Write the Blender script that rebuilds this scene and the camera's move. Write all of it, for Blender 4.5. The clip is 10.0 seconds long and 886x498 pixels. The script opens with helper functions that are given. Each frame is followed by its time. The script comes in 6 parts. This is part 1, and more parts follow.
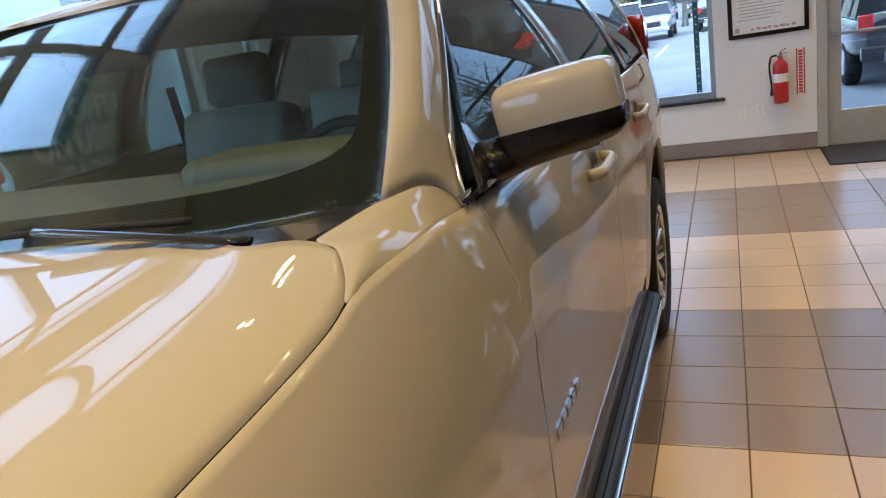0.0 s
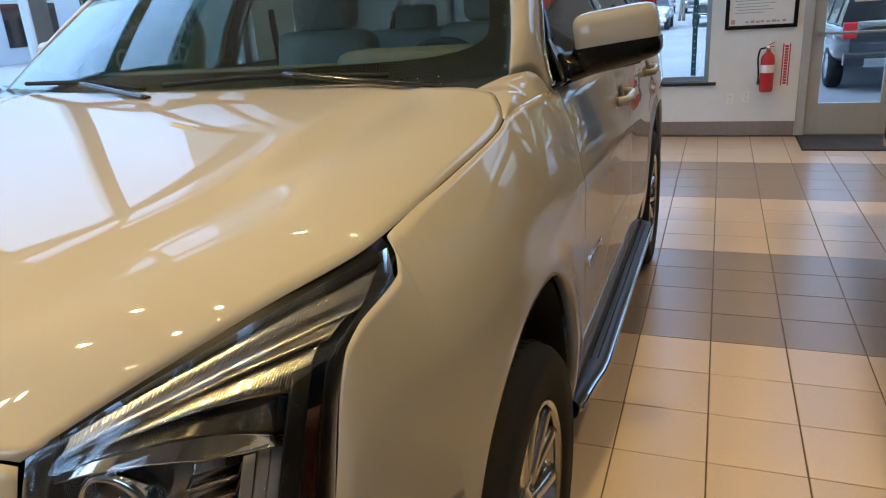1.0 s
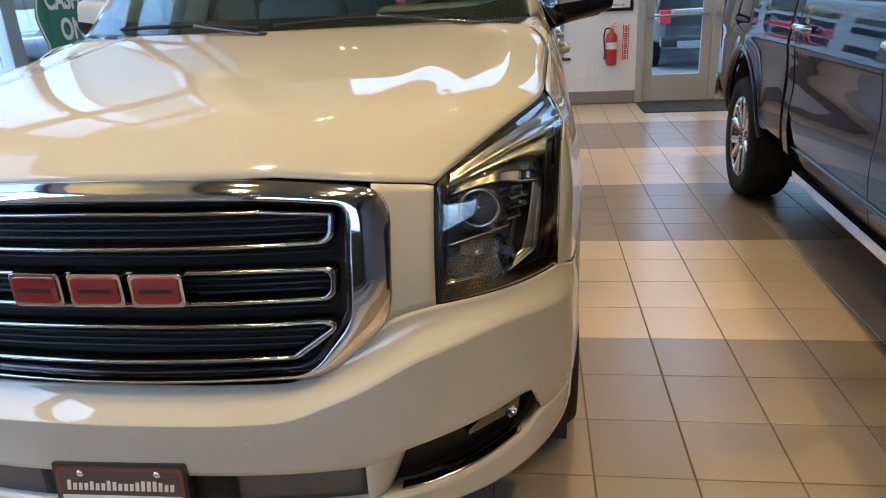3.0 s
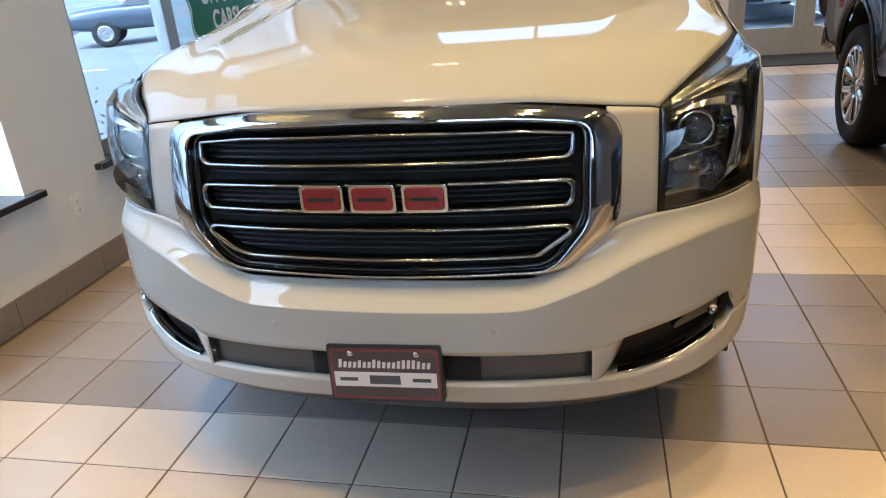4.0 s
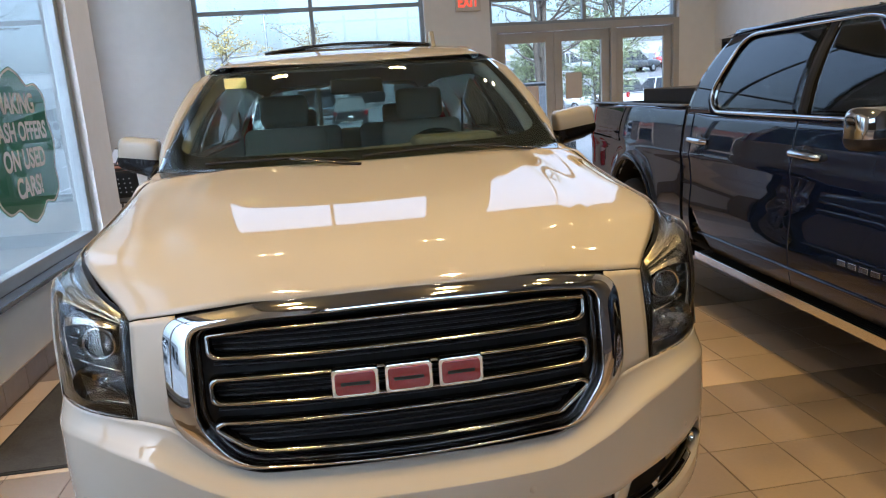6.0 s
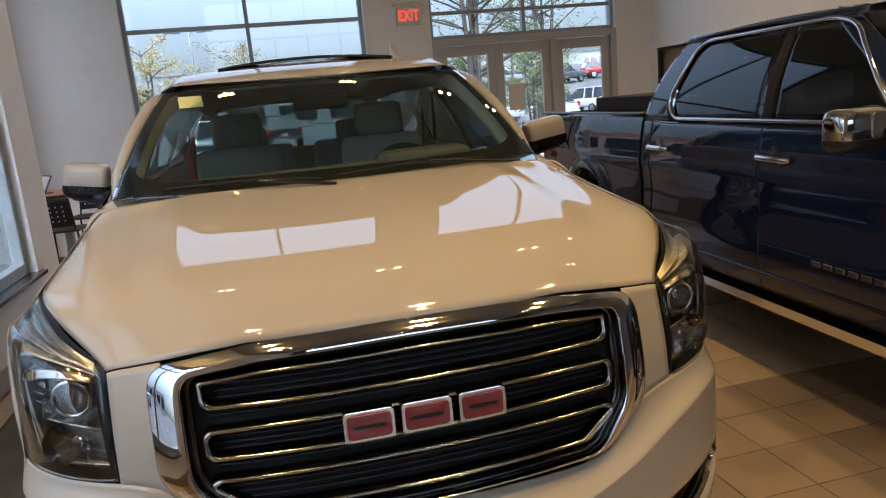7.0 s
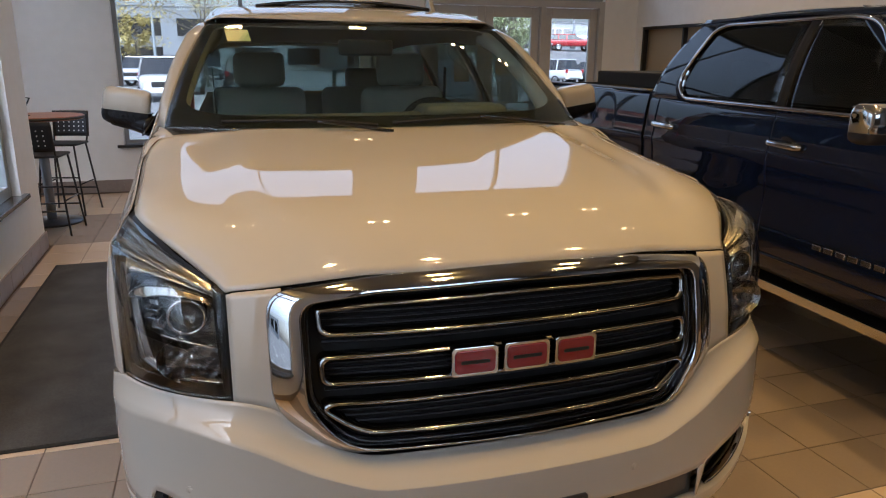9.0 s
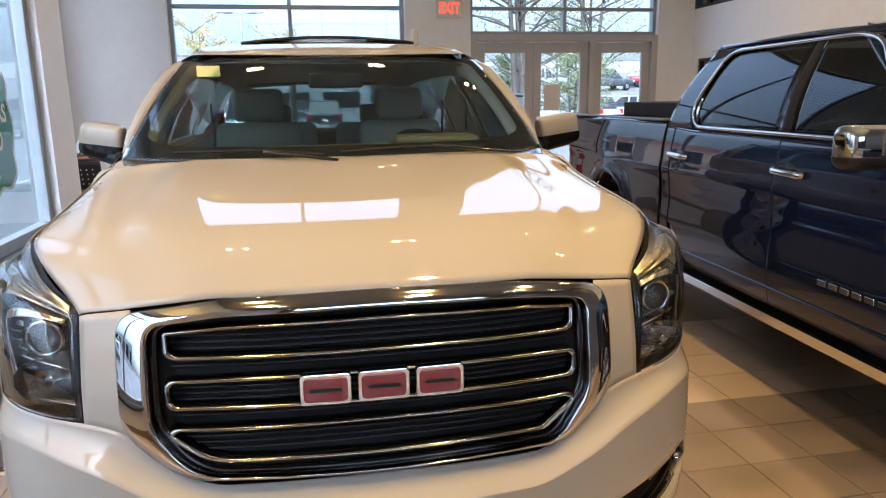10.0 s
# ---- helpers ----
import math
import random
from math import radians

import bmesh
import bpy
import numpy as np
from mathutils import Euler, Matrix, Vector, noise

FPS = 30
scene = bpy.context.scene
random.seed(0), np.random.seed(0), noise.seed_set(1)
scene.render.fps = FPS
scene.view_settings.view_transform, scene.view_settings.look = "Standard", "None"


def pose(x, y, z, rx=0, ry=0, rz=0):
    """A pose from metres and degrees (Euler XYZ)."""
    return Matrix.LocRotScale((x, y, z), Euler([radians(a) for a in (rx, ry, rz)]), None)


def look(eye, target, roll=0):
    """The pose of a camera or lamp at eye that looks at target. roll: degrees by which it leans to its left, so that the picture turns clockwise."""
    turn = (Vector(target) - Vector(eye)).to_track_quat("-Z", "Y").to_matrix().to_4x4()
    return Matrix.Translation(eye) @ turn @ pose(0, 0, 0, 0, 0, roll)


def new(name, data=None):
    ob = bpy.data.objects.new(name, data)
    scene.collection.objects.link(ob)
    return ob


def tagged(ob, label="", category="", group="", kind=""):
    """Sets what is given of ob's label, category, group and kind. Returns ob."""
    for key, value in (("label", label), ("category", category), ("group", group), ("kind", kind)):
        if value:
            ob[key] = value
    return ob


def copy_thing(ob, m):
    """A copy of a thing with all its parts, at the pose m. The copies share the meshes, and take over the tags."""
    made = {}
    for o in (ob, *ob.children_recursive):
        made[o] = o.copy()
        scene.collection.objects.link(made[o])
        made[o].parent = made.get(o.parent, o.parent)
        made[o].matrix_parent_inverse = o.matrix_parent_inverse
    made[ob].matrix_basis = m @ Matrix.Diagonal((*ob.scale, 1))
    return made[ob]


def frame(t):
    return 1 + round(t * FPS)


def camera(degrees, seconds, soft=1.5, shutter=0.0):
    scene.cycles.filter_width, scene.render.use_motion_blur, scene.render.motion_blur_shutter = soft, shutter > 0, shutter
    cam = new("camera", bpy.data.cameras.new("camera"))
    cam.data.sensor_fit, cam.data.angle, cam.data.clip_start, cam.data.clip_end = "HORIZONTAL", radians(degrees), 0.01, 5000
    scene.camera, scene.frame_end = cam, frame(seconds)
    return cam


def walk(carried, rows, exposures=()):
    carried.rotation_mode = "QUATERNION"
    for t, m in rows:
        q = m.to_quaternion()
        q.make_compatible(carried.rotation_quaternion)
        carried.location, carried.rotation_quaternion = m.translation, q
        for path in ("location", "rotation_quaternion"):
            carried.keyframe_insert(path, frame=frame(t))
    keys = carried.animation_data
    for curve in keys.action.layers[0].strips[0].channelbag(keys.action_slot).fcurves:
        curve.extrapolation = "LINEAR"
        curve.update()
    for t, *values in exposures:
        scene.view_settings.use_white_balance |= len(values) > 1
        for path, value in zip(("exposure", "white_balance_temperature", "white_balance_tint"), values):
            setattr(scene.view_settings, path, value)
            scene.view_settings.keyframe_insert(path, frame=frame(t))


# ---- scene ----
cam = camera(64.1, 10.0, 1.1)
PATH = [
    (0, (1.393, 0.611, 1.618), (0.626, 2.368, 1.048), -9.8),
    (0.5, (1.361, 0.239, 1.607), (0.61, 1.999, 1.026), -6.8),
    (1, (1.366, -0.16, 1.561), (0.666, 1.598, 0.913), -4.0),
    (1.5, (1.246, -0.453, 1.545), (0.76, 1.365, 0.866), -5.6),
    (2, (1.116, -0.708, 1.522), (0.853, 1.129, 0.775), -2.7),
    (2.2, (1.078, -0.792, 1.512), (0.822, 1.071, 0.831), -0.9),
    (3.3, (0.803, -1.285, 1.511), (0.545, 0.565, 0.795), -6.2),
    (3.5, (0.731, -1.393, 1.522), (0.482, 0.45, 0.786), -8.9),
    (4, (0.537, -1.482, 1.509), (0.122, 0.316, 0.738), -4.8),
    (4.5, (0.288, -1.497, 1.515), (-0.116, 0.289, 0.711), -3.0),
    (5, (0.132, -1.504, 1.577), (-0.21, 0.333, 0.864), -4.5),
    (5.2, (0.096, -1.485, 1.633), (-0.160, 0.377, 0.949), -5.3),
    (5.5, (-0.016, -1.541, 1.642), (0.003, 0.397, 1.148), -7.1),
    (6, (-0.136, -1.553, 1.655), (0.15, 0.378, 1.217), -3.7),
    (6.2, (-0.160, -1.530, 1.642), (0.196, 0.392, 1.220), -2.9),
    (7.3, (-0.340, -1.353, 1.665), (0.146, 0.543, 1.252), -5.1),
    (7.5, (-0.378, -1.355, 1.663), (0.132, 0.534, 1.251), -4.0),
    (8, (-0.526, -1.341, 1.662), (0.15, 0.496, 1.25), -1.3),
    (8.5, (-0.682, -1.327, 1.66), (-0.016, 0.494, 1.168), -0.1),
    (9, (-0.689, -1.35, 1.66), (-0.09, 0.485, 1.137), 0.4),
    (9.5, (-0.455, -1.418, 1.661), (-0.005, 0.474, 1.192), -1.6),
    (9.8, (-0.266, -1.444, 1.627), (0.111, 0.485, 1.258), 0.7),
    (10, (-0.153, -1.437, 1.61), (0.221, 0.483, 1.194), -0.9),
]
EXPOSURES = [(0.0, -.15, 4950, 4), (0.5, -.28, 4820, 3), (1.0, -.37, 4800, 2), (2.0, -.46, 4680, 1), (3.5, -.03, 4770, 1), (4.5, -.17, 4870, 2),
             (5.5, -.10, 5080, 3), (6.0, -.34, 5380, 6), (7.5, -.94, 5800, 9), (8.5, -.99, 5780, 10), (9.0, -.87, 5760, 10), (9.5, -.33, 5430, 8), (10.0, -.13, 5430, 9)]
walk(cam, [(t, look(eye, target, roll)) for t, eye, target, roll in PATH], EXPOSURES)
LAMP_POWER, BEAM_POWER = 220.0, 760.0

# ---- world and light ----
world = bpy.data.worlds.new("overcast_sky")
scene.world = world
world.use_nodes = True
wn, wl = world.node_tree.nodes, world.node_tree.links
sky = wn.new("ShaderNodeTexSky")
sky.sky_type, sky.sun_disc = "NISHITA", False
sky.sun_elevation, sky.sun_rotation = radians(48), radians(200)
sky.air_density, sky.dust_density, sky.ozone_density = 1.0, 4.0, 1.0
grey = wn.new("ShaderNodeHueSaturation")
grey.inputs["Saturation"].default_value = 0.45
wl.new(sky.outputs[0], grey.inputs["Color"])
# an overcast sky is brighter overhead than along the horizon
up = wn.new("ShaderNodeSeparateXYZ")
wl.new(wn.new("ShaderNodeTexCoord").outputs["Generated"], up.inputs[0])
lift = wn.new("ShaderNodeMapRange")
lift.inputs["From Min"].default_value, lift.inputs["From Max"].default_value = 0.12, 0.45
lift.inputs["To Min"].default_value, lift.inputs["To Max"].default_value = 3.4, 8.0
wl.new(up.outputs["Z"], lift.inputs["Value"])
cloud = wn.new("ShaderNodeVectorMath")
cloud.operation = "SCALE"
cool = wn.new("ShaderNodeVectorMath")
cool.operation = "MULTIPLY"
cool.inputs[1].default_value = (0.95, 0.97, 1.10)
wl.new(grey.outputs[0], cool.inputs[0])
wl.new(cool.outputs[0], cloud.inputs[0])
wl.new(lift.outputs[0], cloud.inputs["Scale"])
wl.new(cloud.outputs[0], wn["Background"].inputs["Color"])
wn["Background"].inputs["Strength"].default_value = 0.13
sun = new("sun", bpy.data.lights.new("sun", "SUN"))
sun.data.energy, sun.data.angle, sun.data.color = 1.4, radians(12), (1.0, 0.96, 0.9)
sun.matrix_world = look((0, 0, 30), (-6, 18, 0))

# ---- small tools ----
def spline(*pairs):
    """A smooth curve y(x) through a few (x, y) pairs."""
    xs, ys = [float(p[0]) for p in pairs], [float(p[1]) for p in pairs]
    n = len(xs)
    sl = [(ys[i + 1] - ys[i]) / (xs[i + 1] - xs[i]) for i in range(n - 1)]
    tg = [sl[0]] + [0.0 if sl[i - 1] * sl[i] <= 0 else 2 * sl[i - 1] * sl[i] / (sl[i - 1] + sl[i]) for i in range(1, n - 1)] + [sl[-1]]

    def f(x):
        if x <= xs[0]:
            return ys[0]
        if x >= xs[-1]:
            return ys[-1]
        i = max(k for k in range(n - 1) if xs[k] <= x)
        h = xs[i + 1] - xs[i]
        t = (x - xs[i]) / h
        return (ys[i] * (1 + 2 * t) * (1 - t) ** 2 + tg[i] * h * t * (1 - t) ** 2
                + ys[i + 1] * t * t * (3 - 2 * t) - tg[i + 1] * h * t * t * (1 - t))
    return f


def fair(*pairs):
    """A curve y(x) of even curvature (natural cubic) through a few (x, y) pairs."""
    x, y = np.array([p[0] for p in pairs], float), np.array([p[1] for p in pairs], float)
    n, h = len(x), np.diff(x)
    a, b = np.eye(n), np.zeros(n)
    for i in range(1, n - 1):
        a[i, i - 1:i + 2] = h[i - 1], 2 * (h[i - 1] + h[i]), h[i]
        b[i] = 6 * ((y[i + 1] - y[i]) / h[i] - (y[i] - y[i - 1]) / h[i - 1])
    m = np.linalg.solve(a, b)

    def f(q):
        q = min(max(q, x[0]), x[-1])
        i = min(n - 2, max(0, int(np.searchsorted(x, q)) - 1))
        s, t, k = x[i + 1] - q, q - x[i], h[i]
        return float(m[i] * s ** 3 / (6 * k) + m[i + 1] * t ** 3 / (6 * k) + (y[i] / k - m[i] * k / 6) * s + (y[i + 1] / k - m[i + 1] * k / 6) * t)
    return f


def path(*points):
    """A smooth 3D curve through points, with t from 0 to 1 by length."""
    p = [Vector(q) for q in points]
    d = [0.0]
    for a, b in zip(p, p[1:]):
        d.append(d[-1] + (b - a).length)
    fs = [spline(*[(di / d[-1], q[k]) for di, q in zip(d, p)]) for k in range(3)]
    return lambda t: Vector((fs[0](t), fs[1](t), fs[2](t)))


def step(a, b, x):
    t = min(1.0, max(0.0, (x - a) / (b - a)))
    return t * t * (3 - 2 * t)


def obj(name, bm, mat, parent=None, smooth=False, label="", bevel=0.0, seg=2, solid=0.0):
    me = bpy.data.meshes.new(name)
    bmesh.ops.recalc_face_normals(bm, faces=bm.faces[:]) if not solid else None
    bm.to_mesh(me)
    bm.free()
    me.materials.append(mat)
    if smooth:
        me.polygons.foreach_set("use_smooth", [True] * len(me.polygons))
    ob = new(name, me)
    if parent:
        ob.parent = parent
    if label:
        ob["label"] = label
    if solid:
        m = ob.modifiers.new("solid", "SOLIDIFY")
        m.thickness, m.offset = solid, -1
    if bevel:
        m = ob.modifiers.new("bevel", "BEVEL")
        m.width, m.segments, m.limit_method, m.angle_limit = bevel, seg, "ANGLE", radians(40)
        m.harden_normals = smooth
    return ob


def part(name, bm, mat, parent, label="", smooth=False, bevel=0.0, seg=2, solid=0.0):
    return obj(name, bm, mat, parent, smooth, label, bevel, seg, solid)


def thing(name, label, category, at=None, group="", kind=""):
    e = new(name)
    e.empty_display_size = 0.2
    if at is not None:
        e.matrix_world = at
    return tagged(e, label, category, group, kind)


def box(x0, x1, y0, y1, z0, z1, bm=None, m=None):
    bm = bm or bmesh.new()
    vs = [bm.verts.new((x, y, z)) for x in (x0, x1) for y in (y0, y1) for z in (z0, z1)]
    for q in ((0, 1, 3, 2), (4, 6, 7, 5), (0, 4, 5, 1), (2, 3, 7, 6), (0, 2, 6, 4), (1, 5, 7, 3)):
        bm.faces.new([vs[i] for i in q])
    if m is not None:
        bmesh.ops.transform(bm, matrix=m, verts=vs)
    return bm


def grid(f, nu, nv, bm=None, close_u=False):
    """A sheet f(u, v), u and v from 0 to 1."""
    bm = bm or bmesh.new()
    rows = [[bm.verts.new(f(i / nu, j / nv)) for j in range(nv + 1)] for i in range(nu + (0 if close_u else 1))]
    k = len(rows)
    for i in range(nu):
        for j in range(nv):
            try:
                bm.faces.new((rows[i][j], rows[(i + 1) % k][j], rows[(i + 1) % k][j + 1], rows[i][j + 1]))
            except ValueError:
                pass
    return bm


def coons(c0, c1, d0, d1, bulge=None):
    """A sheet between four curves: c0, c1 run along u at v = 0, 1; d0, d1 run along v at u = 0, 1."""
    a, b, c, d = c0(0), c0(1), c1(0), c1(1)

    def f(u, v):
        p = ((1 - v) * c0(u) + v * c1(u) + (1 - u) * d0(v) + u * d1(v)
             - ((1 - u) * (1 - v) * a + u * (1 - v) * b + (1 - u) * v * c + u * v * d))
        return p + bulge(u, v) if bulge else p
    return f


def line(a, b):
    a, b = Vector(a), Vector(b)
    return lambda t: a + (b - a) * t


def tube(curve, r, n=24, k=10, bm=None, closed=False, flat=1.0, up=(0, 0, 1)):
    """A rod along a curve(t), of radius r (number or function of t)."""
    bm = bm or bmesh.new()
    rings = []
    count = n if closed else n + 1
    for i in range(count):
        t = i / n
        p = Vector(curve(t))
        if closed:
            d = Vector(curve((t + 0.5 / n) % 1)) - Vector(curve((t - 0.5 / n) % 1))
        else:
            d = Vector(curve(min(1, t + 0.5 / n))) - Vector(curve(max(0, t - 0.5 / n)))
        d.normalize()
        a = d.cross(Vector(up))
        a = a.normalized() if a.length > 1e-4 else d.cross(Vector((1, 0, 0))).normalized()
        b = a.cross(d).normalized()
        rr = r(t) if callable(r) else r
        rings.append([bm.verts.new(p + rr * (math.cos(s) * a + flat * math.sin(s) * b)) for s in [2 * math.pi * j / k for j in range(k)]])
    for i in range(n):
        q, w = rings[i], rings[(i + 1) % count]
        for j in range(k):
            bm.faces.new((q[j], w[j], w[(j + 1) % k], q[(j + 1) % k]))
    if not closed:
        bm.faces.new(rings[0][::-1])
        bm.faces.new(rings[-1])
    return bm


def lathe(prof, n=40, bm=None, m=None, cap=False):
    """Turns (r, h) pairs about the z axis."""
    bm = bm or bmesh.new()
    rings = [[bm.verts.new((r * math.cos(2 * math.pi * j / n), r * math.sin(2 * math.pi * j / n), h)) for j in range(n)] for r, h in prof]
    for a, b in zip(rings, rings[1:]):
        for j in range(n):
            bm.faces.new((a[j], a[(j + 1) % n], b[(j + 1) % n], b[j]))
    if cap:
        bm.faces.new(rings[0][::-1])
        bm.faces.new(rings[-1])
    if m is not None:
        bmesh.ops.transform(bm, matrix=m, verts=[v for r in rings for v in r])
    return bm


def prism(outline, h0, h1, m=None, bm=None):
    """An outline of (a, b) pairs, raised from h0 to h1 along z."""
    bm = bm or bmesh.new()
    lo = [bm.verts.new((a, b, h0)) for a, b in outline]
    hi = [bm.verts.new((a, b, h1)) for a, b in outline]
    n = len(outline)
    bm.faces.new(lo[::-1])
    bm.faces.new(hi)
    for i in range(n):
        bm.faces.new((lo[i], lo[(i + 1) % n], hi[(i + 1) % n], hi[i]))
    if m is not None:
        bmesh.ops.transform(bm, matrix=m, verts=lo + hi)
    return bm


def rounded(pts, r, n=5):
    """Rounds the corners of a closed outline of (a, b) pairs."""
    out = []
    k = len(pts)
    for i in range(k):
        p, a, b = Vector(pts[i]), Vector(pts[i - 1]), Vector(pts[(i + 1) % k])
        ri = r[i] if isinstance(r, (list, tuple)) else r
        da, db = (a - p), (b - p)
        q = min(ri, da.length * 0.49, db.length * 0.49)
        s, e = p + da.normalized() * q, p + db.normalized() * q
        for j in range(n + 1):
            t = j / n
            out.append(tuple((1 - t) ** 2 * s + 2 * t * (1 - t) * p + t * t * e))
    return out


def bar(a, b, w, d, bm=None, up=(0, 0, 1)):
    """A square rod from a to b, w wide and d deep."""
    a, b = Vector(a), Vector(b)
    ax = (b - a).normalized()
    s = ax.cross(Vector(up))
    s = s.normalized() if s.length > 1e-4 else Vector((1, 0, 0))
    t = s.cross(ax)
    bm = bm or bmesh.new()
    v = [bm.verts.new(p + s * w / 2 * i + t * d / 2 * j) for p in (a, b) for i, j in ((-1, -1), (1, -1), (1, 1), (-1, 1))]
    for q in ((0, 1, 2, 3), (7, 6, 5, 4), (0, 4, 5, 1), (1, 5, 6, 2), (2, 6, 7, 3), (3, 7, 4, 0)):
        bm.faces.new([v[i] for i in q])
    return bm


def text_mesh(body, size, depth, mat, name, parent, m, align="CENTER", bold=0.03):
    """Letters in the built-in font, as a mesh."""
    cu = bpy.data.curves.new(name, "FONT")
    cu.body, cu.size, cu.extrude, cu.align_x, cu.align_y, cu.offset = body, size, depth, align, "CENTER", size * bold
    tmp = new(name + "_tmp", cu)
    me = bpy.data.meshes.new_from_object(tmp.evaluated_get(bpy.context.evaluated_depsgraph_get()))
    bpy.data.objects.remove(tmp)
    bpy.data.curves.remove(cu)
    me.transform(m)
    me.materials.clear()
    me.materials.append(mat)
    ob = new(name, me)
    ob.parent = parent
    return ob


# ---- materials ----
def material(name, color, rough=0.5, metal=0.0, grain=0.0, grain_size=20.0, stain=0.0, stain_size=1.5, bump=0.0, bump_size=60.0,
             coat=0.0, coat_rough=0.03, spec=0.5, vary=0.0, emit=None, power=0.0, stretch=None, rough_vary=0.0):
    """A surface with grain and stains at two scales, relief and a varying gloss."""
    m = bpy.data.materials.new(name)
    m.use_nodes = True
    nt = m.node_tree
    n, l = nt.nodes, nt.links
    b = n["Principled BSDF"]
    b.inputs["Roughness"].default_value = rough
    b.inputs["Metallic"].default_value = metal
    b.inputs["Specular IOR Level"].default_value = spec
    b.inputs["Coat Weight"].default_value = coat
    b.inputs["Coat Roughness"].default_value = coat_rough
    b.inputs["Base Color"].default_value = (*color, 1)
    co = n.new("ShaderNodeTexCoord").outputs["Object"]
    if stretch:
        mp = n.new("ShaderNodeMapping")
        mp.inputs["Scale"].default_value = stretch
        l.new(co, mp.inputs["Vector"])
        co = mp.outputs[0]

    def tex(size, detail=4.0):
        t = n.new("ShaderNodeTexNoise")
        t.inputs["Scale"].default_value, t.inputs["Detail"].default_value = size, detail
        l.new(co, t.inputs["Vector"])
        return t.outputs["Fac"]

    val = None
    for amount, size in ((grain, grain_size), (stain, stain_size)):
        if amount:
            r = n.new("ShaderNodeMapRange")
            r.inputs["From Min"].default_value, r.inputs["From Max"].default_value = 0.3, 0.7
            r.inputs["To Min"].default_value, r.inputs["To Max"].default_value = 1 - amount, 1 + amount
            l.new(tex(size), r.inputs["Value"])
            if val is None:
                val = r.outputs[0]
            else:
                mu = n.new("ShaderNodeMath")
                mu.operation = "MULTIPLY"
                l.new(val, mu.inputs[0])
                l.new(r.outputs[0], mu.inputs[1])
                val = mu.outputs[0]
    if vary:
        oi = n.new("ShaderNodeObjectInfo")
        r = n.new("ShaderNodeMapRange")
        r.inputs["To Min"].default_value, r.inputs["To Max"].default_value = 1 - vary, 1 + vary
        l.new(oi.outputs["Random"], r.inputs["Value"])
        if val is None:
            val = r.outputs[0]
        else:
            mu = n.new("ShaderNodeMath")
            mu.operation = "MULTIPLY"
            l.new(val, mu.inputs[0])
            l.new(r.outputs[0], mu.inputs[1])
            val = mu.outputs[0]
    if val is not None:
        vm = n.new("ShaderNodeVectorMath")
        vm.operation = "SCALE"
        vm.inputs[0].default_value = color
        l.new(val, vm.inputs["Scale"])
        l.new(vm.outputs[0], b.inputs["Base Color"])
    if rough_vary:
        r = n.new("ShaderNodeMapRange")
        r.inputs["To Min"].default_value, r.inputs["To Max"].default_value = max(0, rough - rough_vary), min(1, rough + rough_vary)
        l.new(tex(stain_size * 2.3), r.inputs["Value"])
        l.new(r.outputs[0], b.inputs["Roughness"])
    if bump:
        bp = n.new("ShaderNodeBump")
        bp.inputs["Strength"].default_value, bp.inputs["Distance"].default_value = bump, 0.002
        l.new(tex(bump_size, 6.0), bp.inputs["Height"])
        l.new(bp.outputs[0], b.inputs["Normal"])
    if emit:
        b.inputs["Emission Color"].default_value = (*emit, 1)
        b.inputs["Emission Strength"].default_value = power
    return m


def pane(name, tint=(1, 1, 1), gloss=1.0, rough=0.0):
    """Sheet glass: clear, with a mirror of its own that grows to the edge."""
    m = bpy.data.materials.new(name)
    m.use_nodes = True
    n, l = m.node_tree.nodes, m.node_tree.links
    n.remove(n["Principled BSDF"])
    t, g, mx, lw = n.new("ShaderNodeBsdfTransparent"), n.new("ShaderNodeBsdfGlossy"), n.new("ShaderNodeMixShader"), n.new("ShaderNodeLayerWeight")
    t.inputs["Color"].default_value = (*tint, 1)
    g.inputs["Roughness"].default_value = rough
    g.inputs["Color"].default_value = (gloss, gloss, gloss, 1)
    lw.inputs["Blend"].default_value = 0.5
    pw, ma = n.new("ShaderNodeMath"), n.new("ShaderNodeMath")
    pw.operation, ma.operation = "POWER", "MULTIPLY_ADD"
    pw.inputs[1].default_value = 5.0
    ma.inputs[1].default_value, ma.inputs[2].default_value = 0.95, 0.04
    l.new(lw.outputs["Facing"], pw.inputs[0])
    l.new(pw.outputs[0], ma.inputs[0])
    l.new(ma.outputs[0], mx.inputs[0])
    l.new(t.outputs[0], mx.inputs[1])
    l.new(g.outputs[0], mx.inputs[2])
    l.new(mx.outputs[0], n["Material Output"].inputs["Surface"])
    return m


WALL = material("wall_paint", (0.74, 0.735, 0.71), 0.6, grain=0.02, grain_size=9, stain=0.03, stain_size=0.9, bump=0.12, bump_size=140)
# dark colour stands in for a dim room behind the camera, reflected in the chrome
DARK_WALL = material("dim_backdrop_wall", (0.13, 0.125, 0.12), 0.6, grain=0.02, grain_size=9, stain=0.05, stain_size=0.9, bump=0.12, bump_size=140)
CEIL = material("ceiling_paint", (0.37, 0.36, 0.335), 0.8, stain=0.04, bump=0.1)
TILE_L = material("tile_sand", (0.41, 0.33, 0.25), 0.27, grain=0.02, grain_size=60, stain=0.015, stain_size=2.2, bump=0.02, bump_size=70, vary=0.05)
TILE_D = material("tile_taupe", (0.20, 0.165, 0.135), 0.27, grain=0.02, grain_size=60, stain=0.015, stain_size=2.2, bump=0.02, bump_size=70, vary=0.06)
GROUT = material("grout", (0.07, 0.052, 0.04), 0.9, grain=0.25, grain_size=60)
